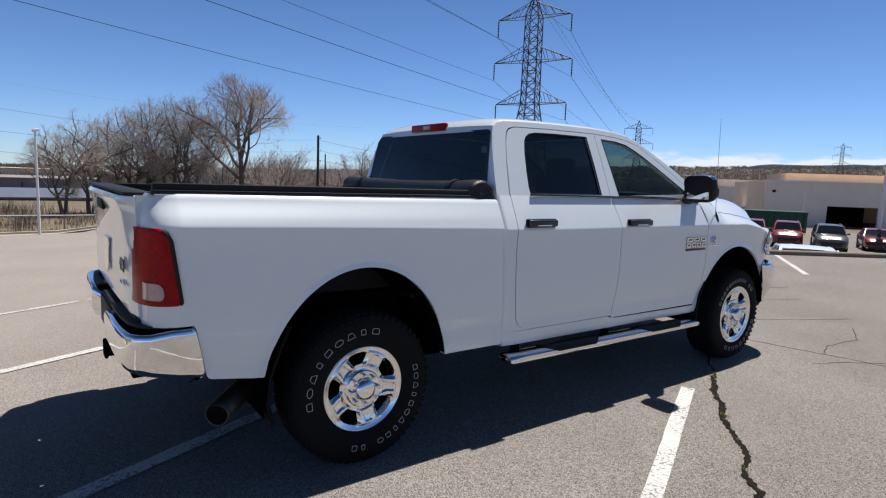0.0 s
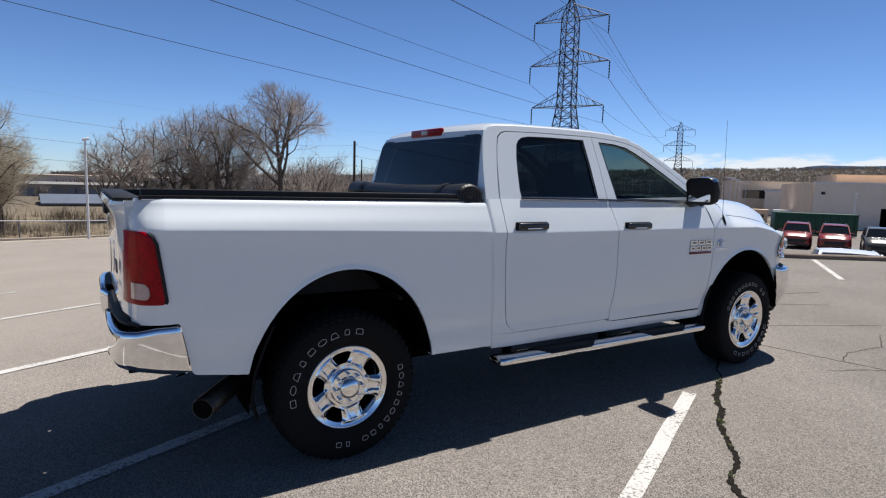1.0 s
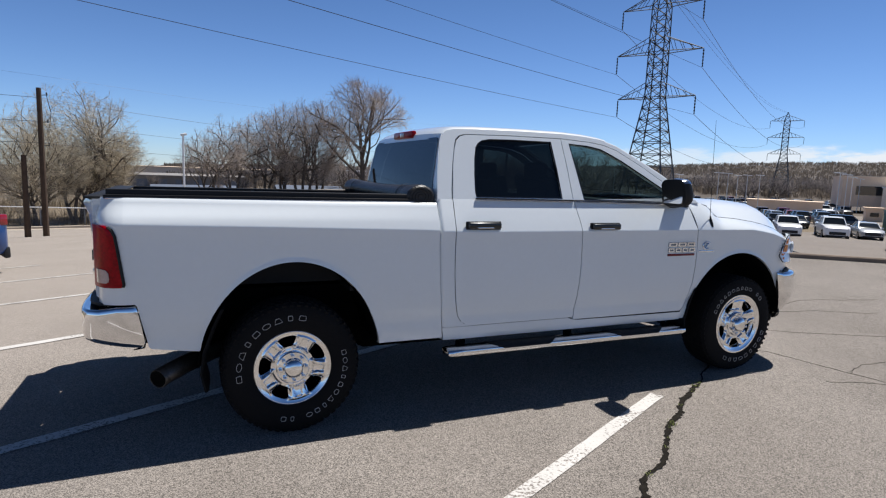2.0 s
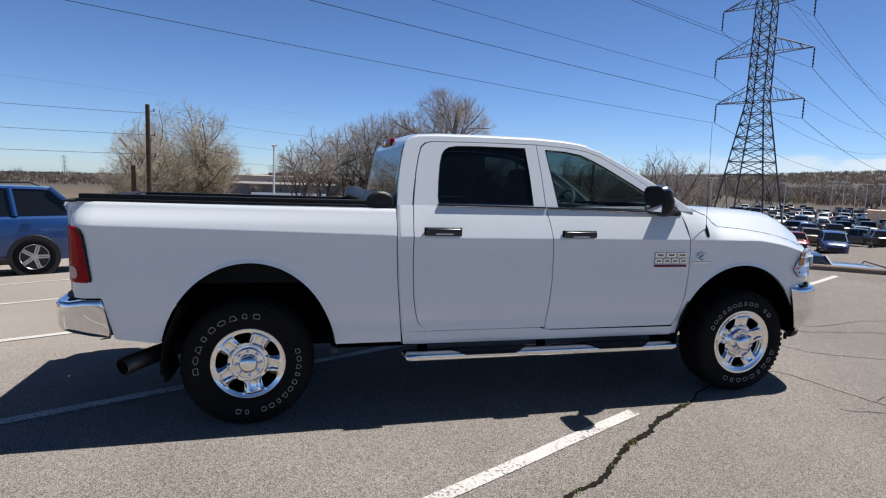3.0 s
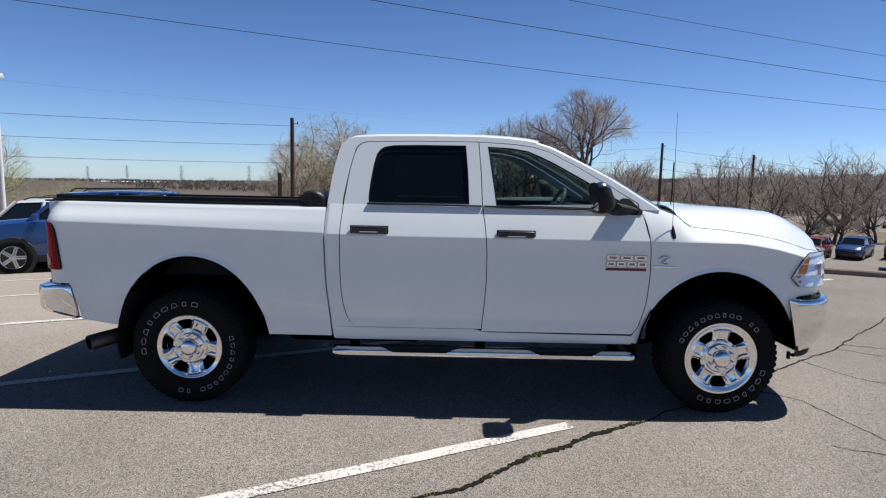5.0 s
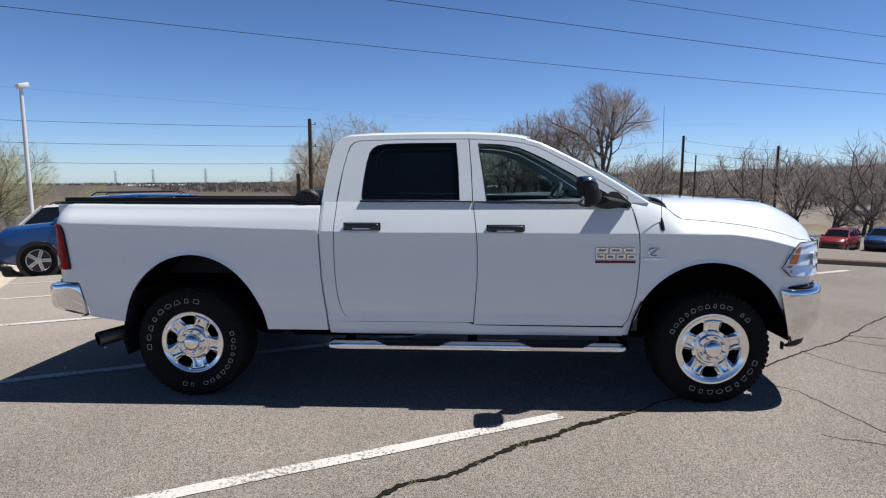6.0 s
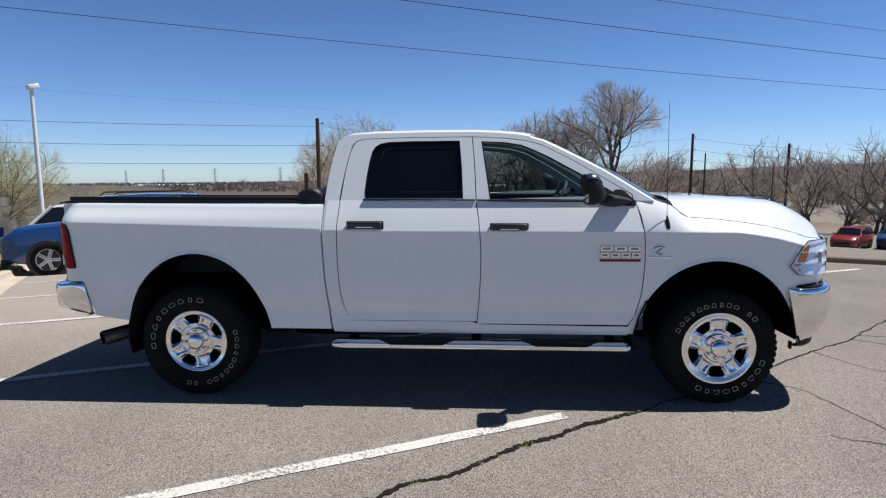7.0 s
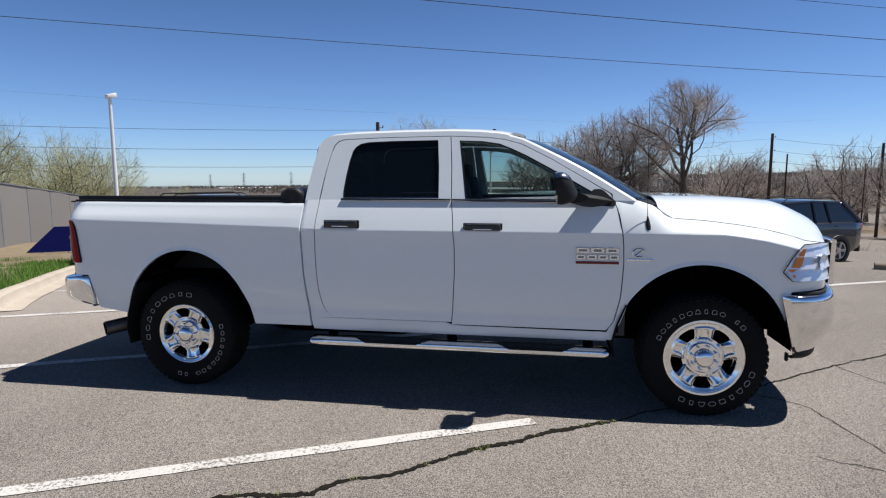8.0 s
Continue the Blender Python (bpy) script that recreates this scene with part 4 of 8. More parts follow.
def build_mirror(sg):
    """Towing mirror: rearward glass in a deep black shell, a chrome cap on top, an arm and a sail plate."""
    def ring(x, yc, hw, zc, hh, e=0.5, n=20):
        r = []
        for i in range(n):
            c, s = math.cos(2 * math.pi * i / n), math.sin(2 * math.pi * i / n)
            r.append((x - 0.02 * (s > 0.3), sg * (yc + hw * math.copysign(abs(c) ** e, c)), zc + hh * math.copysign(abs(s) ** e, s)))
        return r
    sect = [(2.81, 1.125, 0.108, 1.535, 0.09), (2.814, 1.125, 0.12, 1.535, 0.102), (2.84, 1.128, 0.126, 1.537, 0.106), (2.87, 1.13, 0.122, 1.54, 0.101), (2.9, 1.125, 0.108, 1.538, 0.087), (2.925, 1.112, 0.088, 1.53, 0.064), (2.938, 1.1, 0.056, 1.522, 0.035)]
    bm = bmesh.new()
    vs = grid(bm, [ring(*a) for a in sect], close=True)
    bm.faces.new(vs[0])
    bm.faces.new(vs[-1][::-1])
    head = part("side_mirror", bm, BLACK, truck, "black towing mirror with a chrome cap")
    bm = bmesh.new()
    rows = []
    for x, yc, hw, zc, hh in sect[1:5]:
        full = ring(x, yc, hw + 0.003, zc, hh + 0.003, n=40)
        rows.append(full[3:11])
    grid(bm, rows)
    part("mirror_cap", face_out(bm, (0.3, sg, 1)), STEEL, head, "chrome mirror cap", solid=0.003)
    bm = bmesh.new()
    box(bm, (2.809, sg * 1.125, 1.535), (0.006, 0.185, 0.158), bevel=0.002)
    part("mirror_glass", bm, CHROME, head, "mirror glass")
    bm = bmesh.new()
    rows = []
    for y, x0, x1, z0, z1 in ((0.872, 2.99, 3.20, 1.405, 1.475), (0.92, 2.95, 3.175, 1.41, 1.49), (0.98, 2.90, 3.1, 1.425, 1.5), (1.03, 2.87, 3.02, 1.44, 1.51)):
        cx, w, cz, hz = (x0 + x1) / 2, (x1 - x0) / 2, (z0 + z1) / 2, (z1 - z0) / 2
        rows.append([(cx + w * math.cos(2 * math.pi * k / 14), sg * y, cz + hz * math.sin(2 * math.pi * k / 14) * (1.0 - 0.35 * math.cos(2 * math.pi * k / 14))) for k in range(14)])
    vs = grid(bm, rows, close=True)
    bm.faces.new(vs[-1])
    part("mirror_arm", bm, BLACK, head)
    bm = bmesh.new()
    plate(bm, [rounded([(2.99, 1.425), (3.20, 1.412), (3.215, 1.44), (3.12, 1.53), (3.06, 1.53)], 0.02, 3)], lambda u, v: (u, sg * (house_y(v) + 0.012), v))
    part("mirror_sail", face_out(bm, (0, sg, 0)), BLACK, head, "black mirror mounting plate", solid=0.02)


def build_step(sg):
    bm = bmesh.new()
    rows = []
    for x, k in [(1.02, 0.25), (1.022, 0.6), (1.03, 0.85), (1.05, 1.0)] + [(1.05 + 2.08 * i / 20, 1.0) for i in range(1, 21)] + [(3.165, 0.95), (3.187, 0.7), (3.2, 0.3)]:
        ring = []
        for i in range(16):
            a = 2 * math.pi * i / 16
            ring.append((x, sg * (0.965 + 0.07 * k * math.copysign(abs(math.cos(a)) ** 0.8, math.cos(a))), 0.405 + 0.035 * k * math.copysign(abs(math.sin(a)) ** 0.8, math.sin(a))))
        rows.append(ring)
    grid(bm, rows, close=True)
    board = part("running_board", bm, STEEL, truck, "polished oval running board with black step pads")
    for x0, x1 in ((1.36, 1.93), (2.41, 2.96)):
        bm = bmesh.new()
        rows = []
        n = 18
        for i in range(n + 1):
            x = x0 + (x1 - x0) * i / n
            e = min(1.0, min(i, n - i) / 3.0)
            r = []
            for j in range(8):
                a = math.pi * (0.98 - (0.5 + 0.42 * e) * j / 7)
                r.append((x, sg * (0.965 + 0.0725 * math.cos(a)), 0.405 + 0.0385 * abs(math.sin(a)) ** 0.8 * (1 if math.sin(a) > 0 else -1)))
            rows.append(r)
        grid(bm, rows)
        part("step_pad", bm, BLACK, board, "black rubber step pad", solid=0.004, offset=1)
    for x in (1.17, 2.08, 3.05):
        bm = bmesh.new()
        tube(bm, [(x, sg * 0.955, 0.41), (x, sg * 0.91, 0.44), (x - 0.01, sg * 0.88, 0.50), (x - 0.01, sg * 0.8, 0.56)], 0.02, 8)
        box(bm, (x, sg * 0.9, 0.47), (0.07, 0.012, 0.09))
        part("bracket", bm, UNDER, board, "black mounting bracket")


for sg in (-1, 1):
    build_bed(sg)
    build_cab_side(sg)


def build_roof():
    edge = [(1.06, 1.895), (1.085, 1.918), (1.15, 1.934), (1.314, 1.943), (1.5, 1.947), (1.7, 1.951), (2.06, 1.952), (2.26, 1.943), (2.4, 1.928), (2.47, 1.914)]
    fr = [-1, -0.985, -0.955, -0.9, -0.8, -0.6, -0.3, 0, 0.3, 0.6, 0.8, 0.9, 0.955, 0.985, 1]
    lift = [0, 0.008, 0.016, 0.023, 0.028, 0.033, 0.037, 0.038, 0.037, 0.033, 0.028, 0.023, 0.016, 0.008, 0]
    bm = bmesh.new()
    rows = []
    for x, z in edge:
        k = lerp_table([(1.0, -0.03), (1.3, 0.0), (2.0, 0.03), (2.47, 0.1)], x)
        rows.append([(x + k * (1 - f * f), f * (house_y(z)), z + h * smoothstep(0.99, 1.2, x)) for f, h in zip(fr, lift)])
    grid(bm, rows)
    part("roof", face_out(bm, (0, 0, 1)), WHITE, truck, "white roof panel", solid=0.02)
    bm = bmesh.new()
    rows = []
    path = [(2.47, 1.912), (2.574, 1.885), (2.749, 1.812), (3.015, 1.68), (3.242, 1.54), (3.36, 1.465)]
    for x, z in path:
        k = lerp_table([(2.47, 0.1), (3.36, 0.19)], x)
        y = house_y(z) - 0.03
        rows.append([(x + k * (1 - f * f), f * y, z - 0.012 + 0.03 * (1 - f * f) * smoothstep(3.4, 2.47, x)) for f in fr])
    grid(bm, rows)
    wind_edge = [(2.40, 1.926), (2.47, 1.911), (2.566, 1.882), (2.65, 1.842), (2.735, 1.799), (2.865, 1.733), (2.996, 1.662), (3.11, 1.592), (3.222, 1.52), (3.335, 1.449)]
    for sg in (-1, 1):
        ap = bmesh.new()
        grid(ap, [[(x, sg * house_y(z), z - 0.004), (x + 0.004, sg * (house_y(z) - 0.004), z + 0.004), (x + 0.016, sg * (house_y(z) - 0.03), z + 0.008), (x + 0.026, sg * (house_y(z) - 0.065), z + 0.004), (x + 0.026, sg * (house_y(z) - 0.07), z - 0.02)] for x, z in wind_edge])
        part("windshield_pillar", face_out(ap, (0.5, 0, 1)), WHITE, truck, smooth=60)
    part("windshield", face_out(bm, (1, 0, 1)), SHADED, truck, "windshield glass")
    # back of the cab with its window
    back = lambda u, v: (lerp_table([(0.86, 0.975), (1.45, 0.968), (1.64, 0.994), (1.82, 1.03), (1.9, 1.062)], v) - 0.03 * (1 - (u / 0.9) ** 2), u, v)
    side = [(house_y(z), z) for z in (1.45, 1.6, 1.75, 1.84, 1.895)]
    outer = [(-y, z) for y, z in side] + [(-0.5, 1.903), (0, 1.908), (0.5, 1.903)] + [(y, z) for y, z in side[::-1]] + [(0.9, 1.2), (0.9, 0.86), (-0.9, 0.86), (-0.9, 1.2)]
    hole = rounded([(-0.76, 1.49), (-0.70, 1.855), (0.70, 1.855), (0.76, 1.49)], 0.05, 4)
    bm = bmesh.new()
    plate(bm, [outer, hole], back)
    part("cab_back", face_out(bm, (-1, 0, 0)), WHITE, truck, solid=0.03)
    bm = bmesh.new()
    plate(bm, [rounded([(-0.79, 1.47), (-0.725, 1.872), (0.725, 1.872), (0.79, 1.47)], 0.05, 4)], lambda u, v: (back(u, v)[0] - 0.006, u, v))
    part("rear_window", face_out(bm, (-1, 0, 0)), PRIVACY, truck, "dark tinted rear window")
    bm = bmesh.new()
    box(bm, (1.035, 0, 1.912), (0.04, 0.44, 0.056), bevel=0.012)
    lamp = part("brake_lamp", bm, REDLENS, truck, "red high brake lamp")
    bm = bmesh.new()
    box(bm, (1.014, 0, 1.912), (0.008, 0.09, 0.034), bevel=0.003)
    part("cargo_lens", bm, CLEARLENS, lamp, "clear cargo lens")


def build_front():
    # hood with raised centre
    bm = bmesh.new()
    rows = []
    xs = [3.5, 3.6, 3.75, 3.95, 4.15, 4.24, 4.3, 4.345, 4.38, 4.42, 4.455, 4.5, 4.54, 4.575, 4.598, 4.612, 4.622, 4.634]
    fr = [-1, -0.985, -0.94, -0.86, -0.75, -0.64, -0.55, -0.45, -0.3, -0.15, 0]
    fr = fr + [-f for f in fr[-2::-1]]
    for i, x in enumerate(xs):
        ye = lerp_table([(3.4, 0.86), (4.0, 0.865), (4.3, 0.86), (4.63, 0.85)], x) - (0.6 * lerp_table(FRONT, x) if x > 4.05 else 0) - 0.003
        ze = lerp_table(HOOD_EDGE, x) - 0.003
        zc = lerp_table([(3.5, 1.475), (3.75, 1.472), (3.95, 1.468), (4.15, 1.457), (4.24, 1.447), (4.3, 1.442), (4.345, 1.429), (4.38, 1.414), (4.42, 1.393), (4.455, 1.372), (4.5, 1.346), (4.54, 1.32), (4.575, 1.293), (4.598, 1.265), (4.612, 1.235), (4.622, 1.2), (4.634, 1.15)], x)
        r = []
        for f in fr:
            a = abs(f)
            k = 1 - smoothstep(0.58, 0.78, a) * 0.2 - smoothstep(0.78, 1.0, a) * 0.8
            r.append((x + 0.09 * (1 - f * f) * smoothstep(4.2, 4.634, x), f * ye, ze + (zc - ze) * k if zc > ze else zc))
        rows.append(r)
    grid(bm, rows)
    hood = part("hood", face_out(bm, (0, 0, 1)), WHITE, truck, "white hood with raised centre", solid=0.01)
    for sg in (-1, 1):
        seam = []
        for x in (3.47, 3.5, 3.54, 3.59, 3.7, 3.8, 3.9, 4.0, 4.1, 4.2, 4.3, 4.38, 4.44, 4.5, 4.56):
            w = lerp_table([(3.2, 0.86), (3.5, 0.86), (4.0, 0.865), (4.3, 0.86), (4.63, 0.85)], x) - (0.6 * lerp_table(FRONT, x) if x > 4.05 else 0)
            seam.append((x, sg * (w - 0.001), lerp_table(HOOD_EDGE, x) + 0.001))
        part("hood_gap", tube(bmesh.new(), seam, 0.0024, 5), BLACK, hood, "dark shut line of the hood")
    bm = bmesh.new()
    rows = [[(x + 0.2 * (1 - f * f), f * 0.86, z) for f in (-1, -0.6, -0.2, 0.2, 0.6, 1)] for x, z in ((3.3, 1.455), (3.4, 1.442), (3.46, 1.425))]
    grid(bm, rows)
    part("cowl", face_out(bm, (0, 0, 1)), BLACK, truck, "black wiper cowl", solid=0.01)
    for y in (-0.55, 0.1):
        bm = bmesh.new()
        tube(bm, [(3.40, y, 1.462), (3.40, y - 0.15, 1.462), (3.35, y - 0.28, 1.462)], 0.01, 6)
        part("wiper", bm, BLACK, truck, "black wiper arm")
    # grille
    bm = bmesh.new()
    rows = [[(x - 0.06 * (y / 0.62) ** 2, y, z) for y in [-0.54 + 0.108 * i for i in range(11)]] for z, x in ((0.86, 4.74), (0.95, 4.765), (1.08, 4.765), (1.17, 4.745))]
    grid(bm, rows)
    grille = part("grille", face_out(bm, (1, 0, 0)), BLACK, truck, "black grille with chrome bars", solid=0.05)
    for z in (0.875, 1.015, 1.155):
        bm = bmesh.new()
        tube(bm, [(4.775 - 0.06 * (y / 0.62) ** 2, y, z) for y in [-0.57 + 0.114 * i for i in range(11)]], 0.022, 8)
        part("grille_bar", bm, CHROME, grille, "chrome bar")
    for y in (-0.56, 0.0, 0.56):
        bm = bmesh.new()
        tube(bm, [(4.77 - 0.06 * (y / 0.62) ** 2, y, 0.87), (4.775 - 0.06 * (y / 0.62) ** 2, y, 1.16)], 0.022, 8)
        part("grille_bar", bm, CHROME, grille, "chrome bar")
    # chrome bumper
    plan = [(4.262, 0.972), (4.30, 0.984), (4.38, 0.985), (4.45, 0.97), (4.51, 0.938), (4.565, 0.885), (4.62, 0.80), (4.675, 0.67), (4.73, 0.5), (4.76, 0.25), (4.77, 0.0)]
    plan = [(x, -y) for x, y in plan] + [(x, y) for x, y in plan[-2::-1]]
    bm = bmesh.new()
    rows = []
    for z, off in ((0.846, -0.10), (0.847, -0.03), (0.845, 0.004), (0.84, 0.016), (0.83, 0.0225), (0.81, 0.026), (0.70, 0.03), (0.62, 0.022), (0.56, 0.0), (0.5, -0.03), (0.45, -0.07), (0.44, -0.11)):
        r = []
        for i, (x, y) in enumerate(plan):
            a, b = plan[max(0, i - 1)], plan[min(len(plan) - 1, i + 1)]
            n = Vector((b[1] - a[1], -(b[0] - a[0]))).normalized()
            k = 0.35 if i in (0, len(plan) - 1) else 1.0
            r.append((x + n.x * off * k + 0.24 * (0.85 - z) * smoothstep(4.46, 4.27, x), y + n.y * off * k, z))
        rows.append(r)
    grid(bm, rows)
    bumper = part("front_bumper", face_out(bm, (1, 0, 0)), CHROME, truck, "chrome front bumper", solid=0.006)
    # black tube added along the gap under the fender to stand for its shade
    strip = [(x - 0.02, y * 0.975, 0.856) for x, y in plan[2:-2]]
    part("bumper_gap", tube(bmesh.new(), strip, 0.009, 8), BLACK, bumper, "added black strip for the shade in the bumper gap")
    bm = bmesh.new()
    rows = []
    for z, off in ((0.455, -0.07), (0.425, -0.075), (0.412, -0.09), (0.41, -0.14)):
        r = []
        for i in range(2, len(plan) - 2):
            a, b = plan[i - 1], plan[i + 1]
            n = Vector((b[1] - a[1], -(b[0] - a[0]))).normalized()
            r.append((plan[i][0] + n.x * off, plan[i][1] + n.y * off, z))
        rows.append(r)
    grid(bm, rows)
    part("air_dam", bm, BLACK, bumper, "black lower air dam", solid=0.01)
    for sg in (-1, 1):
        bm = bmesh.new()
        box(bm, (4.348, sg * 0.885, 0.41), (0.02, 0.03, 0.06), bevel=0.009, seg=3)
        part("valance_tab", bm, BLACK, bumper)
    # antenna
    bm = bmesh.new()
    rows = []
    for z, r in ((1.255, 0.008), (1.261, 0.016), (1.285, 0.0165), (1.315, 0.012), (1.342, 0.006), (1.35, 0.004)):
        rows.append([(3.415 + r * math.cos(2 * math.pi * k / 12) - 0.06 * (z - 1.3), -0.968 + 0.5 * (z - 1.26) * 0.5 + 0.75 * r * math.sin(2 * math.pi * k / 12), z) for k in range(12)])
    grid(bm, rows, close=True)
    mast = part("antenna", bm, BLACK, truck, "thin whip antenna on a black base")
    bm = bmesh.new()
    tube(bm, [(3.412, -0.945, 1.345), (3.405, -0.932, 1.75), (3.40, -0.925, 2.13)], [0.0022, 0.0018, 0.0013], 5)
    part("whip", bm, BLACK, mast)


def build_rear():
    bm = bmesh.new()
    rows = []
    for z, x in ((0.875, -1.02), (0.885, -1.028), (1.0, -1.03), (1.18, -1.03), (1.21, -1.036), (1.33, -1.045), (1.37, -1.06), (1.395, -1.07), (1.415, -1.06), (1.42, -1.03), (1.42, -0.99)):
        rows.append([(max(x, -1.03) + min(0.0, x + 1.03) * (1 - smoothstep(0.72, 0.84, abs(y))) + 0.015 * smoothstep(0.74, 0.84, abs(y)) - 0.012 * (1 - (y / 0.84) ** 2), y, z) for y in [-0.84 + 0.105 * i for i in range(17)]])
    grid(bm, rows)
    gate = part("tailgate", face_out(bm, (-1, 0, 0)), WHITE, truck, "white tailgate with spoiler lip", solid=0.03)
    bm = bmesh.new()
    box(bm, (-1.0, 0, 1.428), (0.12, 1.64, 0.012), bevel=0.004)
    part("tailgate_cap", bm, BLACK, gate, "black top cap")
    bm = bmesh.new()
    box(bm, (-1.066, 0.0, 1.345), (0.02, 0.24, 0.06), bevel=0.008)
    part("tailgate_handle", bm, BLACK, gate, "black latch handle")
    bm = bmesh.new()
    plate(bm, [rounded([(-0.1, 1.0), (-0.13, 1.16), (0.13, 1.16), (0.1, 1.0), (0, 0.96)], 0.03)], lambda u, v: (-1.047, u, v))
    part("emblem", bm, CHROME, gate, "chrome emblem shape", solid=0.004)
    font = bpy.data.curves.new("badge_text", "FONT")
    font.body = "4X4"
    font.size, font.extrude, font.space_character = 0.085, 0.003, 1.05
    word = new("badge_text", font)
    bpy.context.view_layer.update()
    me = bpy.data.meshes.new_from_object(word.evaluated_get(bpy.context.evaluated_depsgraph_get()))
    bpy.data.objects.remove(word)
    me.transform(Matrix(((0, 0, -1, -1.046), (-1, 0, 0, -0.53), (0, 1, 0, 1.06), (0, 0, 0, 1))))
    me.materials.clear()
    me.materials.append(BADGERIM)
    mark = new("badge_text", me)
    mark.parent = gate
    tagged(mark, "dark chrome drive badge lettering")
    bm = bmesh.new()
    box(bm, (-1.044, -0.6, 1.0), (0.005, 0.16, 0.016), bevel=0.002)
    part("badge_bar", bm, CHROME, gate)
    # bed floor and inner walls
    bm = bmesh.new()
    box(bm, (-0.03, 0, 0.85), (1.95, 1.12, 0.03))
    for x, w in ((-0.695, 0.63), (0.67, 0.56)):
        for y in (-0.69, 0.69):
            box(bm, (x, y, 0.85), (w, 0.26, 0.03))
    part("bed_floor", bm, BLACK, truck, "black bed floor")
    for y in (-0.81, 0.81):
        bm = bmesh.new()
        box(bm, (-0.03, y, 1.24), (1.94, 0.02, 0.32))
        for x0, x1, z0 in ((-0.99, -0.405, 0.84), (-0.405, -0.3, 0.95), (-0.3, -0.12, 1.035), (0.14, 0.32, 1.035), (0.32, 0.425, 0.95), (0.425, 0.94, 0.84)):
            box(bm, ((x0 + x1) / 2, y, (z0 + 1.08) / 2), (x1 - x0, 0.02, 1.08 - z0))
        box(bm, (0.02, y * 1.02, 1.38), (1.74, 0.07, 0.03))
        part("bed_wall", bm, BLACK, truck)
        bm = bmesh.new()
        box(bm, (0.01, y * 0.852, 1.088), (0.94, 0.265, 0.02), bevel=0.006)
        box(bm, (0.01, y * 0.69, 0.97), (0.94, 0.012, 0.22))
        part("wheel_house", bm, BLACK, truck, "black wheel house inside the bed")
    # rolled-up cover against the cab
    bm = bmesh.new()
    rows = []
    for y, k in ((-0.87, 0.55), (-0.872, 0.85), (-0.86, 1.0), (-0.8, 1.02), (-0.7, 0.96), (-0.64, 0.9), (-0.55, 0.86), (-0.3, 0.8), (0, 0.78), (0.3, 0.8), (0.6, 0.86), (0.8, 0.96), (0.86, 1.0), (0.872, 0.7)):
        rows.append([(0.855 + 0.098 * k * math.cos(2 * math.pi * i / 28) * (1 + 0.02 * math.sin(5 * i + y * 9)), y, 1.463 + 0.078 * k * math.sin(2 * math.pi * i / 28)) for i in range(28)])
    vs = grid(bm, rows, close=True)
    bm.faces.new(vs[0])
    bm.faces.new(vs[-1][::-1])
    roll = part("rolled_cover", bm, VINYL, truck, "rolled-up black vinyl bed cover")
    for y in (-0.62, 0.62):
        bm = bmesh.new()
        rows = [[(0.855 + 0.097 * math.cos(2 * math.pi * i / 28), y + d, 1.463 + 0.079 * math.sin(2 * math.pi * i / 28)) for i in range(28)] for d in (-0.02, 0.02)]
        grid(bm, rows, close=True)
        part("strap", bm, BLACK, roll, "black strap")
    bm = bmesh.new()
    turns = []
    for i in range(60):
        a = i * 0.42
        r = 0.012 + 0.0031 * i * 0.35
        turns.append((0.855 + 1.2 * r * math.cos(a), -0.873, 1.463 + r * math.sin(a)))
    tube(bm, turns, 0.0022, 4)
    part("roll_edge", bm, BLACK, roll)
    # chrome step bumper: one shell round the corners, black pads on top
    plan = [(-0.846, 0.95), (-0.852, 0.976), (-0.862, 0.981), (-0.94, 0.98), (-1.02, 0.97), (-1.07, 0.948), (-1.098, 0.905), (-1.113, 0.82), (-1.122, 0.68), (-1.122, 0.5), (-1.122, 0.34), (-1.07, 0.29), (-1.07, 0.0)]
    plan = [(x, -y) for x, y in plan] + [(x, y) for x, y in plan[-2::-1]]
    bm = bmesh.new()
    rows = []
    for h, off in ((-0.006, -0.10), (-0.004, -0.05), (-0.001, -0.014), (0.0, -0.003), (-0.004, 0.005), (-0.012, 0.0095), (-0.03, 0.012), (-0.12, 0.012), (-0.2, 0.008), (-0.228, -0.004), (-0.245, -0.03), (-0.25, -0.07)):
        r = []
        for i, (x, y) in enumerate(plan):
            a, b = plan[max(0, i - 1)], plan[min(len(plan) - 1, i + 1)]
            n = Vector((-(b[1] - a[1]), b[0] - a[0])).normalized()
            top = 0.842 - 0.012 * smoothstep(-0.93, -1.02, x) - 0.045 * smoothstep(0.36, 0.28, abs(y))
            z = top + h if h > -0.1 else 0.842 + h + 0.045 * smoothstep(-0.85, -1.09, x)
            lean = 0.2 * (0.842 - z) * smoothstep(-1.05, -0.85, x)
            k = 0.3 if i in (0, len(plan) - 1) else 1
            r.append((x + n.x * off * k + lean, y + n.y * off * k, z))
        rows.append(r)
    grid(bm, rows)
    bumper = part("rear_bumper", face_out(bm, (-1, 0, 0)), CHROME, truck, "chrome step bumper with black pads", solid=0.006)
    for sg in (-1, 1):
        bm = bmesh.new()
        rows = []
        for y, x in ((0.33, -1.1), (0.5, -1.1), (0.66, -1.096), (0.78, -1.084), (0.86, -1.062), (0.915, -1.02), (0.94, -0.96)):
            rows.append([(x + (-0.9 - x) * j / 5, sg * y, 0.843 + 0.006 * smoothstep(-1.0, -0.9, x + (-0.9 - x) * j / 5)) for j in range(6)])
        grid(bm, rows)
        pad = part("step_pad", bm, BLACK, bumper, "black ribbed step pad", solid=0.012)
        bm = bmesh.new()
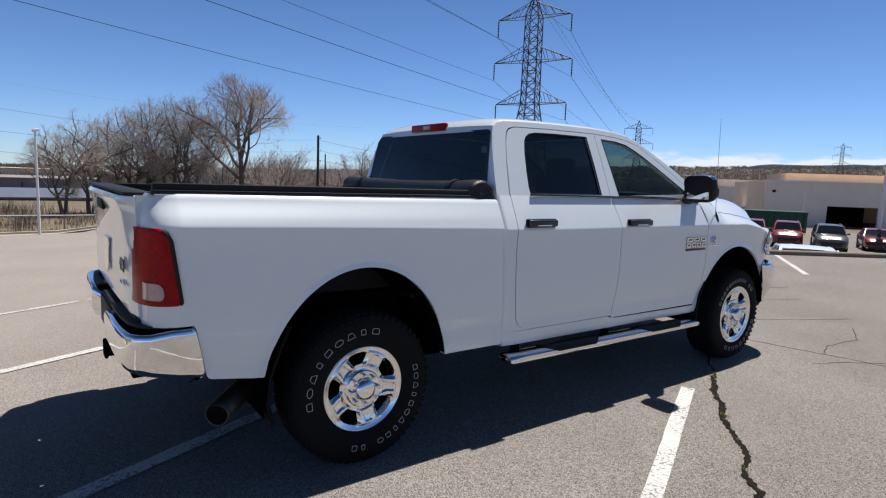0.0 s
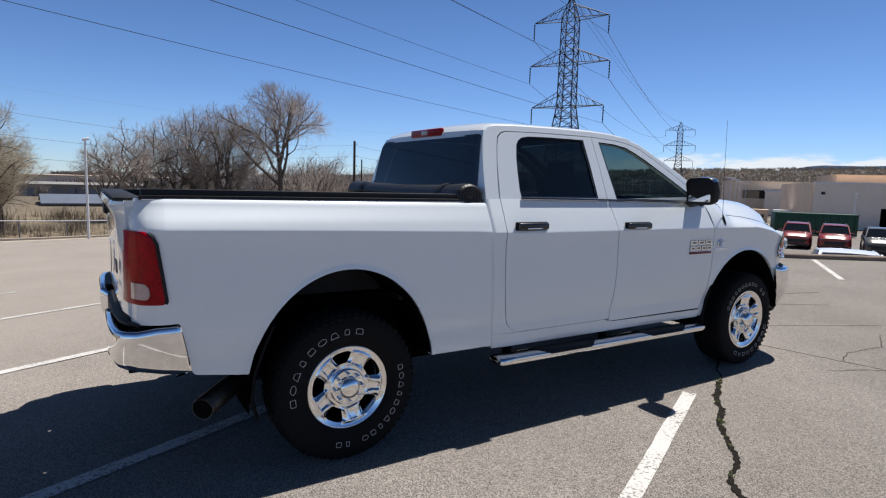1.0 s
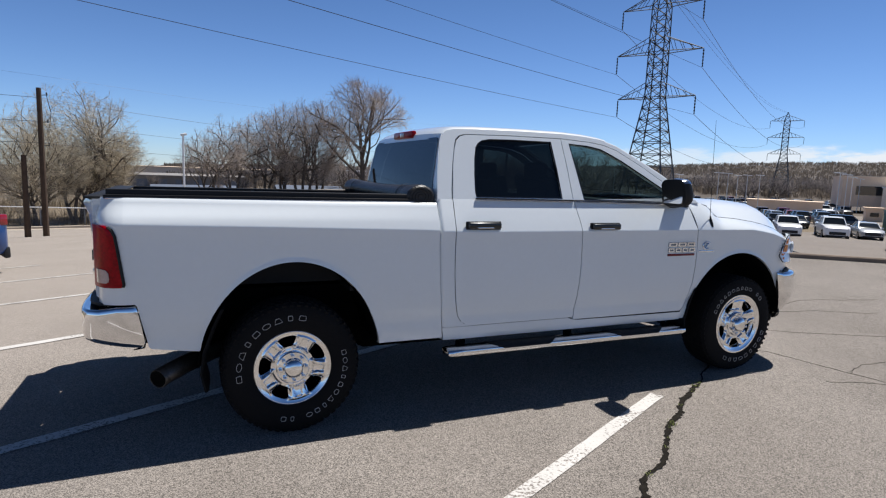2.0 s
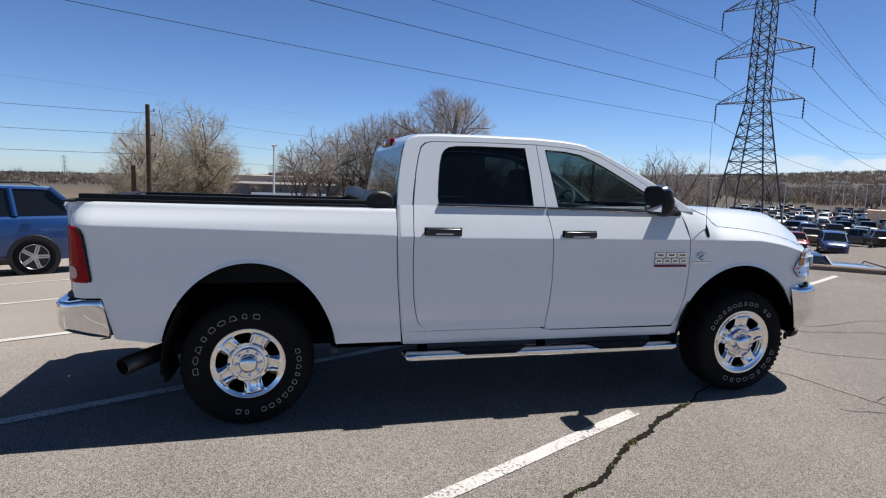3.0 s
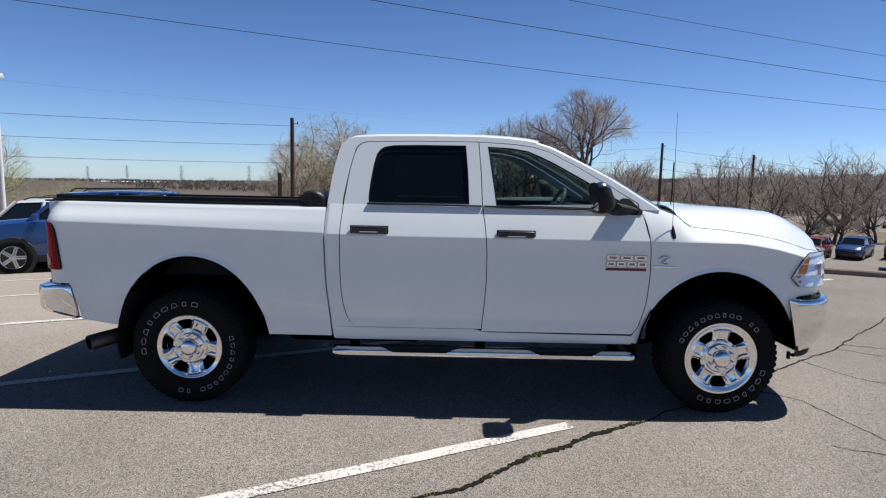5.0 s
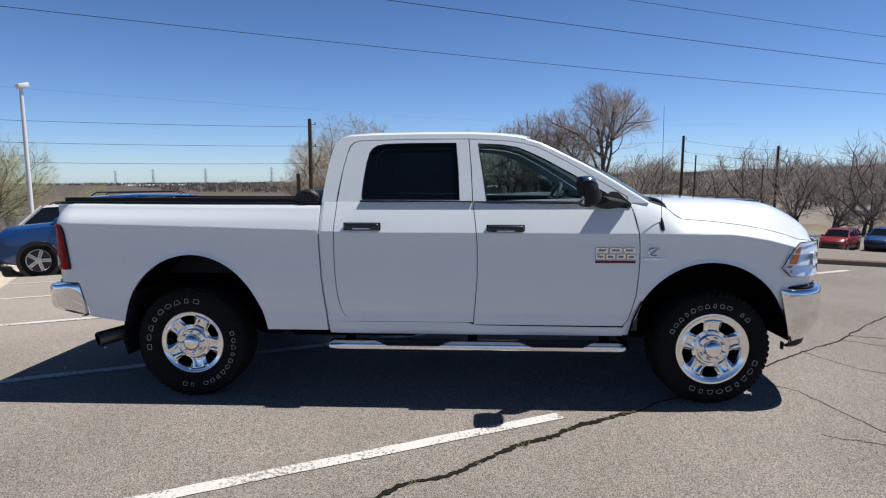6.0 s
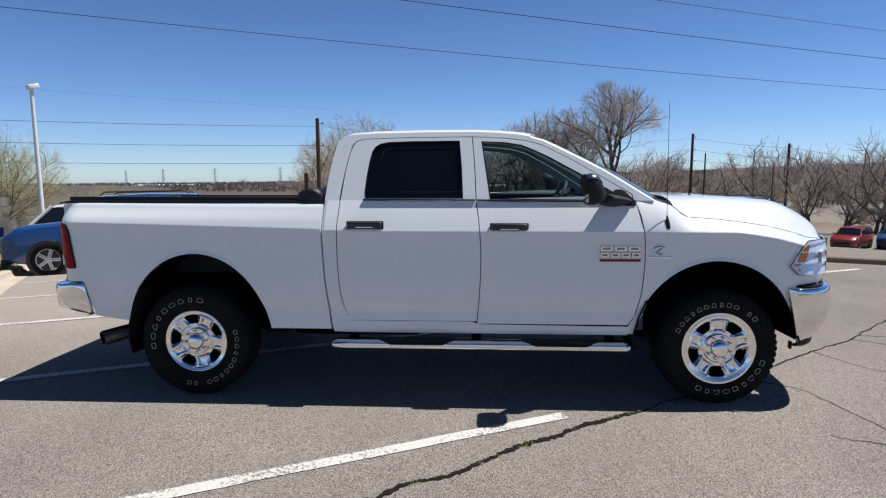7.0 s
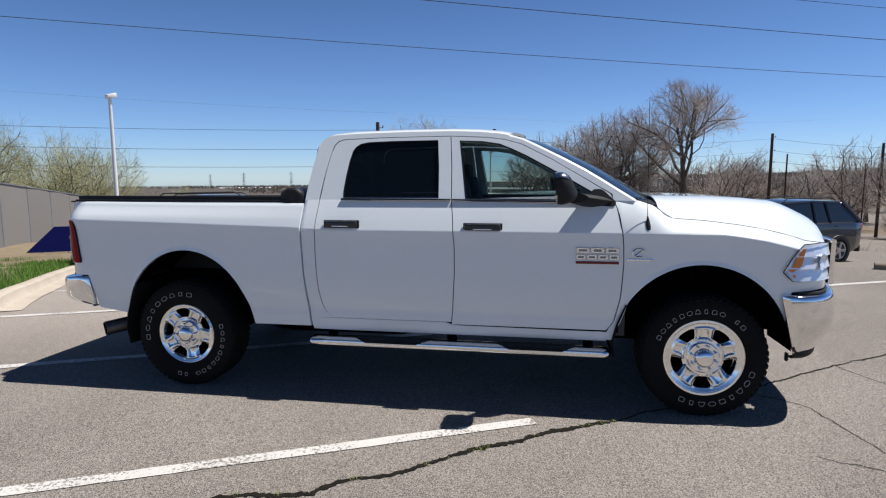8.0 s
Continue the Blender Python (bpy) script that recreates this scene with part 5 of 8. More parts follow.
        for i in range(5):
            for j in range(10):
                x, y = -1.06 + 0.024 * i + (0.012 if j % 2 else 0), 0.46 + 0.042 * j
                if x > -1.085 + 0.35 * max(0, y - 0.72):
                    box(bm, (x, sg * y, 0.849 + 0.006 * smoothstep(-1.0, -0.9, x)), (0.015, 0.03, 0.006))
        part("pad_studs", bm, BLACK, pad)
    bm = bmesh.new()
    box(bm, (-1.085, 0, 0.72), (0.02, 0.5, 0.16), bevel=0.006)
    box(bm, (-1.03, 0, 0.806), (0.11, 0.56, 0.012), bevel=0.004)
    part("plate_recess", bm, BLACK, bumper)
    bm = bmesh.new()
    box(bm, (-1.0, 0, 0.53), (0.2, 0.08, 0.08), bevel=0.01)
    box(bm, (-1.1, 0, 0.53), (0.02, 0.1, 0.1), bevel=0.01)
    part("hitch_receiver", bm, UNDER, truck, "black hitch receiver")
    # exhaust
    bm = bmesh.new()
    tube(bm, [(-0.745, -0.948, 0.41), (-0.74, -0.942, 0.412), (-0.6, -0.79, 0.435), (-0.45, -0.66, 0.46), (-0.25, -0.58, 0.48), (0.1, -0.55, 0.5)], [0.053, 0.056, 0.056, 0.055, 0.05, 0.045], 20)
    pipe = part("exhaust_pipe", bm, EXHAUST, truck, "sooty steel exhaust tailpipe")
    bm = bmesh.new()
    lathe(bm, [(0.0, 0.0495), (-0.006, 0.052), (-0.007, 0.055), (0.0, 0.0575), (0.02, 0.0575)], 24)
    bmesh.ops.transform(bm, matrix=Matrix.Translation((-0.7425, -0.945, 0.411)) @ Matrix.Rotation(radians(-40), 4, "Z"), verts=bm.verts)
    part("pipe_rim", bm, EXHAUST, pipe)
    # black disc set on the closed pipe end stands in for the shaded hollow
    bm = tube(bmesh.new(), [(-0.7485, -0.952, 0.4095), (-0.7465, -0.9495, 0.41)], 0.05, 20)
    part("pipe_bore", bm, UNDER, pipe, "black disc standing in for the shaded bore")


def build_under():
    for y in (-0.45, 0.45):
        bm = bmesh.new()
        box(bm, (1.7, y, 0.58), (5.4, 0.09, 0.17))
        part("frame_rail", bm, UNDER, truck, "black frame rail")
    for x in (0.0, 3.795):
        bm = bmesh.new()
        tube(bm, [(x, -0.8, 0.41), (x, -0.3, 0.41), (x, -0.15, 0.41), (x, 0.15, 0.41), (x, 0.3, 0.41), (x, 0.8, 0.41)], [0.06, 0.06, 0.16, 0.16, 0.06, 0.06], 12)
        part("axle", bm, UNDER, truck, "black axle")
    bm = bmesh.new()
    box(bm, (2.1, 0, 0.56), (2.3, 1.84, 0.05))
    part("cab_floor", bm, UNDER, truck)
    bm = bmesh.new()
    box(bm, (4.1, 0, 0.75), (0.9, 0.95, 0.5), bevel=0.05)
    part("engine_block", bm, UNDER, truck)
    bm = bmesh.new()
    box(bm, (1.1, -0.2, 0.42), (1.1, 0.5, 0.22), bevel=0.06)
    box(bm, (0.75, 0.1, 0.45), (0.5, 0.6, 0.2), bevel=0.06)
    part("fuel_tank", bm, UNDER, truck, "black fuel tank")
    # seats and dash
    for x in (1.55, 2.35):
        for y in (-0.42, 0.42):
            bm = bmesh.new()
            box(bm, (x, y, 1.02), (0.5, 0.5, 0.16), bevel=0.05)
            box(bm, (x - 0.26, y, 1.32), (0.16, 0.48, 0.6), Matrix.Rotation(radians(-12), 4, "Y"), bevel=0.05)
            box(bm, (x - 0.33, y, 1.65), (0.09, 0.26, 0.17), bevel=0.035)
            part("seat", bm, SEAT, truck, "dark grey cloth seat")
    bm = bmesh.new()
    box(bm, (3.15, 0, 1.25), (0.45, 1.55, 0.34), Matrix.Rotation(radians(8), 4, "Y"), bevel=0.06)
    part("dashboard", bm, SEAT, truck, "dark dashboard")
    bm = bmesh.new()
    tube(bm, [(2.83 + 0.19 * 0.45 * math.sin(a), 0.42 + 0.19 * math.cos(a), 1.40 + 0.19 * 0.9 * math.sin(a)) for a in [2 * math.pi * i / 28 for i in range(29)]], 0.016, 8, cap=False)
    tube(bm, [(2.83, 0.42, 1.40), (3.0, 0.42, 1.3)], 0.03, 8)
    box(bm, (2.835, 0.42, 1.40), (0.03, 0.2, 0.09), bevel=0.012)
    part("steering_wheel", bm, GREYTRIM, truck, "grey steering wheel")


def badge(sg):
    for row, z, n, w in ((0, 1.118, 3, 0.086), (1, 1.072, 4, 0.062)):
        for i in range(n):
            x = 2.95 + (w + 0.011) * i + w / 2
            bm = bmesh.new()
            plate(bm, [rounded([(x - w / 2, z - 0.017), (x - w / 2, z + 0.017), (x + w / 2, z + 0.017), (x + w / 2, z - 0.017)], 0.007, 3), [(x - w * 0.3, z - 0.007), (x + w * 0.3, z - 0.007), (x + w * 0.3, z + 0.008), (x - w * 0.3, z + 0.008)]], lambda u, v: (u, sg * (side_y(u, v) + 0.001), v))
            block = part("badge_block", face_out(bm, (0, sg, 0)), BADGECHROME, truck, "chrome badge block", solid=0.008, offset=1)
            # grey plate behind each block imitates the shadow round the letters
            bm = bmesh.new()
            plate(bm, [rounded([(x - w / 2 - 0.002, z - 0.0195), (x - w / 2 - 0.002, z + 0.0185), (x + w / 2 + 0.002, z + 0.0185), (x + w / 2 + 0.002, z - 0.0195)], 0.007, 3)], lambda u, v: (u, sg * (side_y(u, v) + 0.0005), v))
            part("badge_bed", face_out(bm, (0, sg, 0)), GREYTRIM, block, "grey plate standing in for the badge's shadow", solid=0.003, offset=1)
    bm = bmesh.new()
    box(bm, (3.09, sg * (side_y(3.09, 1.03) + 0.003), 1.034), (0.285, 0.008, 0.018), bevel=0.003)
    part("badge_bar", bm, BADGERED, truck, "thin red badge strip")
    bm = bmesh.new()
    box(bm, (3.365, sg * (side_y(3.37, 1.06) + 0.003), 1.058), (0.165, 0.007, 0.014), bevel=0.003)
    part("badge_bar", bm, STEEL, truck, "thin chrome badge strip")
    bm = bmesh.new()
    tube(bm, [(3.36 + 0.04 * math.cos(a), sg * (side_y(3.36, 1.1) + 0.006), 1.105 + 0.028 * math.sin(a)) for a in [0.6 + 4.6 * i / 14 for i in range(15)]], 0.006, 6)
    tube(bm, [(3.345, sg * (side_y(3.36, 1.1) + 0.006), 1.09), (3.385, sg * (side_y(3.36, 1.1) + 0.006), 1.13)], 0.006, 6)
    part("fender_badge", bm, BADGECHROME, truck, "chrome curl badge")


def build_wheel(x, sg, spin, words, wide=1.0):
    """One wheel: tyre, tread lugs, rim with five windows, hub cap with lug nuts, raised marks."""
    hub = new("wheel")
    hub.parent = truck
    hub.matrix_local = pose(x, sg * 0.875, 0.41, 0, 0, 0 if sg < 0 else 180)
    R = 0.413
    bm = bmesh.new()
    prof = [(0.10, 0.222), (0.118, 0.232), (0.128, 0.25), (0.136, 0.285), (0.139, 0.325), (0.135, 0.36), (0.126, 0.388), (0.112, 0.402), (0.09, R - 0.004), (0.045, R), (0, R + 0.001)]
    prof = [(-y, r) for y, r in prof] + [(y, r) for y, r in prof[-2::-1]]
    lathe(bm, prof, 72)
    tyre = part("tyre", face_out(bm, (0, 0, 0.0001)), RUBBER, hub, "black all-terrain tyre with raised white marks", smooth=50)
    bm = bmesh.new()
    for k in range(56):
        for y0, tw, ln in ((-0.094, 0.3, 0.032), (-0.05, -0.25, 0.04), (0.0, 0.25, 0.04), (0.05, -0.25, 0.04), (0.094, 0.3, 0.032)):
            a = 2 * math.pi * (k + (0.5 if y0 in (-0.05, 0.05) else 0)) / 56
            r = R - (0.008 if abs(y0) > 0.09 else 0.003)
            m = Matrix.Rotation(-a, 4, "Y") @ Matrix.Translation((r, y0, 0)) @ Matrix.Rotation(tw, 4, "X")
            box(bm, (0, 0, 0), (1, 1, 1), m @ Matrix.Diagonal((0.014, ln, 0.03, 1)))
        a = 2 * math.pi * (k + 0.25) / 56
        m = Matrix.Rotation(-a, 4, "Y") @ Matrix.Translation((0.385, -0.1235, 0)) @ Matrix.Rotation(radians(-28), 4, "Z")
        box(bm, (0, 0, 0), (1, 1, 1), m @ Matrix.Diagonal((0.03, 0.005, 0.024 if k % 2 else 0.017, 1)))
    part("tread", bm, RUBBER, tyre, "tread blocks", smooth=0)
    for start, step, n, h, swap in words:
        for i in range(n):
            if i in swap:
                continue
            bm = bmesh.new()
            a = radians(start + step * i)
            rc = 0.318
            m = Matrix.Rotation(-a, 4, "Y") @ Matrix.Translation((rc, 0, 0))
            shape = (i * 7 + n) % 4
            hw = rc * radians(abs(step)) * (0.36, 0.3, 0.2, 0.33)[shape]
            if shape == 0:
                outer = [(h / 2 * math.cos(q * math.pi / 8), hw * math.sin(q * math.pi / 8)) for q in range(16)]
            elif shape == 3:
                outer = [(-h / 2, -hw), (0.1 * h, -hw * 0.75), (h / 2, -hw * 0.45), (h / 2, hw * 0.45), (0.1 * h, hw * 0.75), (-h / 2, hw)]
            else:
                outer = rounded([(-h / 2, -hw), (h / 2, -hw * 0.9), (h / 2, hw * 0.9), (-h / 2, hw)], 0.006, 2)
            inn = [(u * (1 - 0.0021 / (h / 2)), v * (1 - 0.0021 / hw)) for u, v in outer]
            vo = [bm.verts.new(m @ Vector((u, -0.1405, v))) for u, v in outer]
            vi = [bm.verts.new(m @ Vector((u, -0.1405, v))) for u, v in inn]
            for j in range(len(vo)):
                bm.faces.new((vo[j], vo[(j + 1) % len(vo)], vi[(j + 1) % len(vo)], vi[j]))
            part("raised_mark", face_out(bm, (0, -1, 0)), LETTER, tyre, "raised white outlined mark", smooth=0, solid=0.003)
    # rim
    bm = bmesh.new()
    lathe(bm, [(-0.06, 0.20), (-0.09, 0.212), (-0.104, 0.222), (-0.116, 0.228), (-0.121, 0.238), (-0.119, 0.248), (-0.11, 0.249), (-0.1, 0.236), (-0.08, 0.222), (0.1, 0.218), (0.11, 0.236)], 72)
    rim = part("rim", bm, WHEELCHROME, hub, "chrome five-spoke wheel rim", smooth=50)
    bm = bmesh.new()
    win, bar, spoke = 8, 22, 72.0
    nth = win + bar
    rs = [0.072, 0.085, 0.1, 0.114, 0.124, 0.13, 0.133, 0.138, 0.146, 0.158, 0.172, 0.184, 0.192, 0.197, 0.2, 0.203, 0.209, 0.216, 0.226]
    opening = [(0.12, 0.1), (0.13, 0.1), (0.133, 0.14), (0.138, 0.17), (0.146, 0.19), (0.158, 0.208), (0.172, 0.225), (0.184, 0.235), (0.192, 0.232), (0.197, 0.215), (0.2, 0.17), (0.203, 0.16)]
    vs = []
    for r in rs:
        row = []
        half = lerp_table(opening, r)
        for s in range(5):
            for j in range(nth):
                ph = -half + 2 * half * j / win if j <= win else half + (1 - 2 * half) * (j - win) / bar
                a = radians(spin + spoke * (s + ph))
                edge = min(ph - half, 1 - half - ph) if ph > half else 0.0
                crown = smoothstep(0.0, 0.1, edge)
                depth = lerp_table([(0.07, -0.092), (0.1, -0.094), (0.124, -0.088), (0.15, -0.09), (0.19, -0.1), (0.203, -0.108), (0.216, -0.114), (0.226, -0.119)], r)
                y = depth - 0.017 * crown * smoothstep(0.108, 0.126, r) * (1 - smoothstep(0.19, 0.212, r))
                y += 0.011 * smoothstep(0.15, 0.21, edge) * smoothstep(0.122, 0.134, r) * (1 - smoothstep(0.182, 0.196, r))
                row.append(bm.verts.new((r * math.cos(a), y, r * math.sin(a))))
        vs.append(row)
    for i in range(len(rs) - 1):
        for k in range(5 * nth):
            if rs[i] >= 0.1299 and rs[i + 1] <= 0.2031 and k % nth < win:
                continue
            bm.faces.new((vs[i][k], vs[i][(k + 1) % (5 * nth)], vs[i + 1][(k + 1) % (5 * nth)], vs[i + 1][k]))
    part("spokes", face_out(bm, (0, -1, 0)), WHEELCHROME, rim, "chrome spokes", solid=0.03, smooth=25)
    bm = bmesh.new()
    lathe(bm, [(0.0, 0.215), (0.02, 0.2), (0.03, 0.05)], 48)
    part("brake_disc", bm, UNDER, rim)
    bm = bmesh.new()
    lathe(bm, [(-0.08, 0.103), (-0.108, 0.101), (-0.114, 0.095), (-0.116, 0.064), (-0.132, 0.06), (-0.146, 0.054), (-0.155, 0.043), (-0.16, 0.028), (-0.162, 0.012), (-0.1625, 0.0)], 40)
    cap = part("hub_cap", face_out(bm, (0, -1, 0)), WHEELCHROME, hub, "chrome hub cap", smooth=40)
    for k in range(8):
        bm = bmesh.new()
        a = radians(spin + 45 * k + 20)
        m = pose(0.078 * math.cos(a), -0.126, 0.078 * math.sin(a), 90)
        tmp = bmesh.new()
        bmesh.ops.create_cone(tmp, cap_ends=True, segments=6, radius1=0.0125, radius2=0.011, depth=0.026, matrix=m)
        bmesh.ops.create_uvsphere(tmp, u_segments=10, v_segments=6, radius=0.0115, matrix=m @ Matrix.Translation((0, 0, 0.011)) @ Matrix.Diagonal((1, 1, 0.6, 1)))
        merge(bm, tmp)
        part("lug_nut", bm, WHEELCHROME, cap, smooth=0)
    for ob in [rim, cap, *rim.children, *cap.children]:
        ob.data.transform(Matrix.Translation((0, 0.35 * (1 - wide), 0)) @ Matrix.Diagonal((wide, 1, wide, 1)))


build_roof()
build_front()
build_rear()
build_under()
badge(-1)
badge(1)
# raised marks: start angle, step, count, height, gaps
build_wheel(0.0, -1, 29, ((186, -13.2, 9, 0.031, ()), (14, -9.6, 13, 0.029, (10,))))
build_wheel(3.795, -1, 54, ((156, -9.4, 13, 0.029, (10,)), (-18, -12.0, 9, 0.031, ())), 1.04)
build_wheel(0.0, 1, 20, ((186, -13.2, 9, 0.031, ()), (14, -9.6, 13, 0.029, (10,))))
build_wheel(3.795, 1, 75, ((156, -9.4, 13, 0.029, (10,)), (-18, -12.0, 9, 0.031, ())), 1.04)


def draw_out_tail():
    """The tail of the bed, its lamps and the tailgate reach a little further back."""
    for ob in truck.children_recursive:
        if ob.type != "MESH" or ob.name.split(".")[0] in ("rear_bumper", "step_pad", "pad_studs", "plate_recess", "hitch_receiver", "exhaust_pipe", "pipe_bore", "pipe_rim"):
            continue
        if ob.parent.name.split(".")[0] in ("wheel", "tyre", "rim", "hub_cap"):
            continue
        for v in ob.data.vertices:
            if v.co.x < -0.6:
                v.co.x -= 0.032 * smoothstep(-0.6, -1.0, v.co.x)


draw_out_tail()
fin = rounded([(2.24, 1.955), (2.34, 1.955), (2.32, 1.995), (2.30, 2.0)], 0.012, 3)
part("roof_aerial", plate(bmesh.new(), [fin], lambda u, v: (u, -0.015, v + 0.02)), BLACK, truck, "small black roof aerial", solid=0.03)


# ---- other vehicles ----
CARPAINT = object_paint("car_paint")
CARGLASS = mat("car_glass", (0.01, 0.013, 0.016), 0.05, spec=0.8)
TRIM = mat("car_trim", (0.02, 0.02, 0.022), 0.5)
ALLOY = mat("alloy_wheel", (0.5, 0.5, 0.52), 0.3, 0.9)
TAIL = mat("car_tail_lens", (0.3, 0.01, 0.015), 0.15, coat=1)
HEAD = mat("car_head_lens", (0.2, 0.21, 0.22), 0.12, coat=1)
CARS = {
    # length, width, height, hood height, belt height, cabin: windshield foot, roof front, roof back, rear glass foot; tail deck height; wheel radius, axles
    "suv": (4.5, 1.8, 1.68, 1.0, 1.1, 1.05, 0.45, -1.6, -2.12, 1.1, 0.345, 1.34, -1.3),
    "sedan": (4.75, 1.82, 1.45, 0.86, 0.95, 0.95, 0.25, -0.95, -1.65, 1.0, 0.325, 1.4, -1.38),
    "van": (5.3, 1.95, 1.85, 1.02, 1.12, 1.5, 0.75, -2.35, -2.55, 1.12, 0.35, 1.6, -1.5),
    "truck": (5.6, 1.95, 1.85, 1.12, 1.2, 1.1, 0.55, -0.75, -0.95, 1.18, 0.38, 1.75, -1.75),
}


def build_car(kind, name, label, colour, plain=False):
    L, W, H, hood, belt, c0, c1, c2, c3, deck, wr, ax_f, ax_r = CARS[kind]
    car = thing(name, pose(0, 0, 0), label, "car", "parked cars")
    hw, hl = W / 2, L / 2
    # lower body
    bm = bmesh.new()
    xs = [-hl, -hl + 0.04, -hl + 0.15, -hl + 0.4, c3, (c3 + c2) / 2, 0, c0 - 0.2, c0, (c0 + hl) / 2, hl - 0.35, hl - 0.12, hl - 0.03, hl]
    rows = []
    for x in xs:
        e = min(1.0, (hl - abs(x)) / 0.35)
        w = hw * (0.8 + 0.2 * math.sqrt(max(0.0, e * (2 - e))))
        if x >= c0:
            top = belt + (hood - belt) * (x - c0) / (hl - c0) * 1.0 - 0.18 * smoothstep(hl - 0.35, hl, x)
        elif x <= c3:
            top = deck - 0.12 * smoothstep(-hl + 0.15, -hl, x)
        else:
            top = belt
        bot = 0.24 + 0.12 * smoothstep(hl - 0.6, hl, abs(x))
        prof = [(0.0, bot), (w * 0.9, bot), (w * 0.97, bot + 0.08), (w, bot + 0.3), (w * 0.995, top - 0.22), (w * 0.965, top - 0.05), (w * 0.9, top), (w * 0.5, top + 0.03), (0.0, top + 0.035)]
        ring = [(x, y, z) for y, z in prof] + [(x, -y, z) for y, z in prof[-2:0:-1]]
        rows.append(ring)
    vs = grid(bm, rows, close=True)
    bm.faces.new(vs[0])
    bm.faces.new(vs[-1][::-1])
    body = part("body", bm, CARPAINT, car, smooth=40)
    body.color = colour
    # glass house and roof
    bm = bmesh.new()
    rows = []
    for x, z, k in ((c0, belt + 0.01, 0.0), (c1, H - 0.06, 1.0), (0.5 * (c1 + c2), H - 0.02, 1.0), (c2, H - 0.06, 1.0), (c3, belt + 0.01, 0.0)):
        wb = hw * (0.90 - 0.17 * k)
        rows.append([(x, wb, z)] + [(x, wb * f, z + 0.02 * (1 - f * f) * k) for f in (0.5, 0, -0.5)] + [(x, -wb, z)])
    grid(bm, rows)
    for s in (1, -1):
        low = [(c0, belt), (c1, belt), (0.5 * (c1 + c2), belt), (c2, belt), (c3, belt)]
        up = [r[0] if s > 0 else r[-1] for r in rows]
        grid(bm, [[(x, s * hw * 0.905, z) for x, z in low], up])
    glass = part("window", bm, CARGLASS, car, "dark car glass", smooth=30)
    bm = bmesh.new()
    rows = []
    for x, dz in ((c1 + 0.06, -0.07), (c1 - 0.05, -0.035), (0.5 * (c1 + c2), 0.0), (c2 + 0.1, -0.035), (c2 - 0.03, -0.06)):
        wb = hw * 0.74
        rows.append([(x, wb * 1.02, H + dz - 0.05), (x, wb * 0.98, H + dz - 0.01), (x, wb * 0.5, H + dz + 0.012), (x, 0, H + dz + 0.016), (x, -wb * 0.5, H + dz + 0.012), (x, -wb * 0.98, H + dz - 0.01), (x, -wb * 1.02, H + dz - 0.05)])
    grid(bm, rows)
    roof = part("roof", face_out_z(bm), CARPAINT, car, solid=0.02)
    roof.color = colour
    pillars = [(c0, c1), (c3, c2)] + ([((c1 + c2) / 2 + 0.05, (c1 + c2) / 2 + 0.05)] if True else [])
    if kind in ("suv", "van"):
        pillars.append((c2 + 0.55, c2 + 0.62))
    for s in (1, -1):
        for a, b in pillars:
            bm = bmesh.new()
            tube(bm, [(a, s * hw * 0.905, belt), (b, s * hw * 0.75, H - 0.06)], 0.045, 6)
            p = part("pillar", bm, CARPAINT, car)
            p.color = colour
        for x in (ax_f, ax_r):
            if plain:
                bm = lathe(bmesh.new(), [(-0.08, 0.0), (-0.075, wr * 0.68), (-0.085, wr * 0.85), (-0.04, wr), (0.1, wr)], 20)
                bmesh.ops.transform(bm, matrix=pose(x, s * (hw - 0.02), wr, 0, 0, 180 if s > 0 else 0), verts=bm.verts)
                part("wheel", bm, RUBBER, car)
                continue
            bm = bmesh.new()
            lathe(bm, [(0.0, 0.0), (-0.006, wr + 0.06), (0.01, wr + 0.07)], 24)
            bmesh.ops.transform(bm, matrix=pose(x, s * (hw + 0.004), wr) @ Matrix.Diagonal((1, s * -1.0, 1, 1)), verts=bm.verts)
            part("wheel_arch", bm, TRIM, car)
            wheel = new("wheel")
            wheel.parent = car
            wheel.matrix_local = pose(x, s * (hw - 0.06), wr, 0, 0, 180 if s > 0 else 0)
            bm = bmesh.new()
            lathe(bm, [(-0.06, wr * 0.62), (-0.075, wr * 0.68), (-0.085, wr * 0.85), (-0.07, wr * 0.97), (-0.04, wr), (0.1, wr), (0.12, wr * 0.9)], 28)
            part("tyre", bm, RUBBER, wheel)
            bm = bmesh.new()
            lathe(bm, [(-0.082, wr * 0.68), (-0.072, wr * 0.64), (-0.04, wr * 0.6), (0.0, wr * 0.58)], 28)
            for k in range(5):
                m = Matrix.Rotation(2 * math.pi * k / 5, 4, "Y")
                for dd in (-0.012, 0.012):
                    box(bm, (0, 0, 0), (1, 1, 1), m @ Matrix.Translation((wr * 0.36, -0.072, dd * 1.6)) @ Matrix.Diagonal((wr * 0.58, 0.02, 0.028, 1)))
            lathe(bm, [(-0.085, 0.0), (-0.083, 0.05), (-0.06, 0.065)], 16)
            part("rim", bm, ALLOY, wheel, smooth=40)
        bm = bmesh.new()
        box(bm, (hl - 0.14, s * hw * 0.72, hood - 0.2), (0.2, 0.3, 0.09), pose(0, 0, 0, 0, 0, -s * 22), bevel=0.03)
        part("head_lamp", bm, HEAD, car)
        bm = bmesh.new()
        box(bm, (-hl + 0.1, s * hw * 0.8, deck - 0.16), (0.18, 0.22, 0.2), pose(0, 0, 0, 0, 0, s * 18), bevel=0.03)
        part("tail_lamp", bm, TAIL, car)
        if plain:
            continue
        bm = bmesh.new()
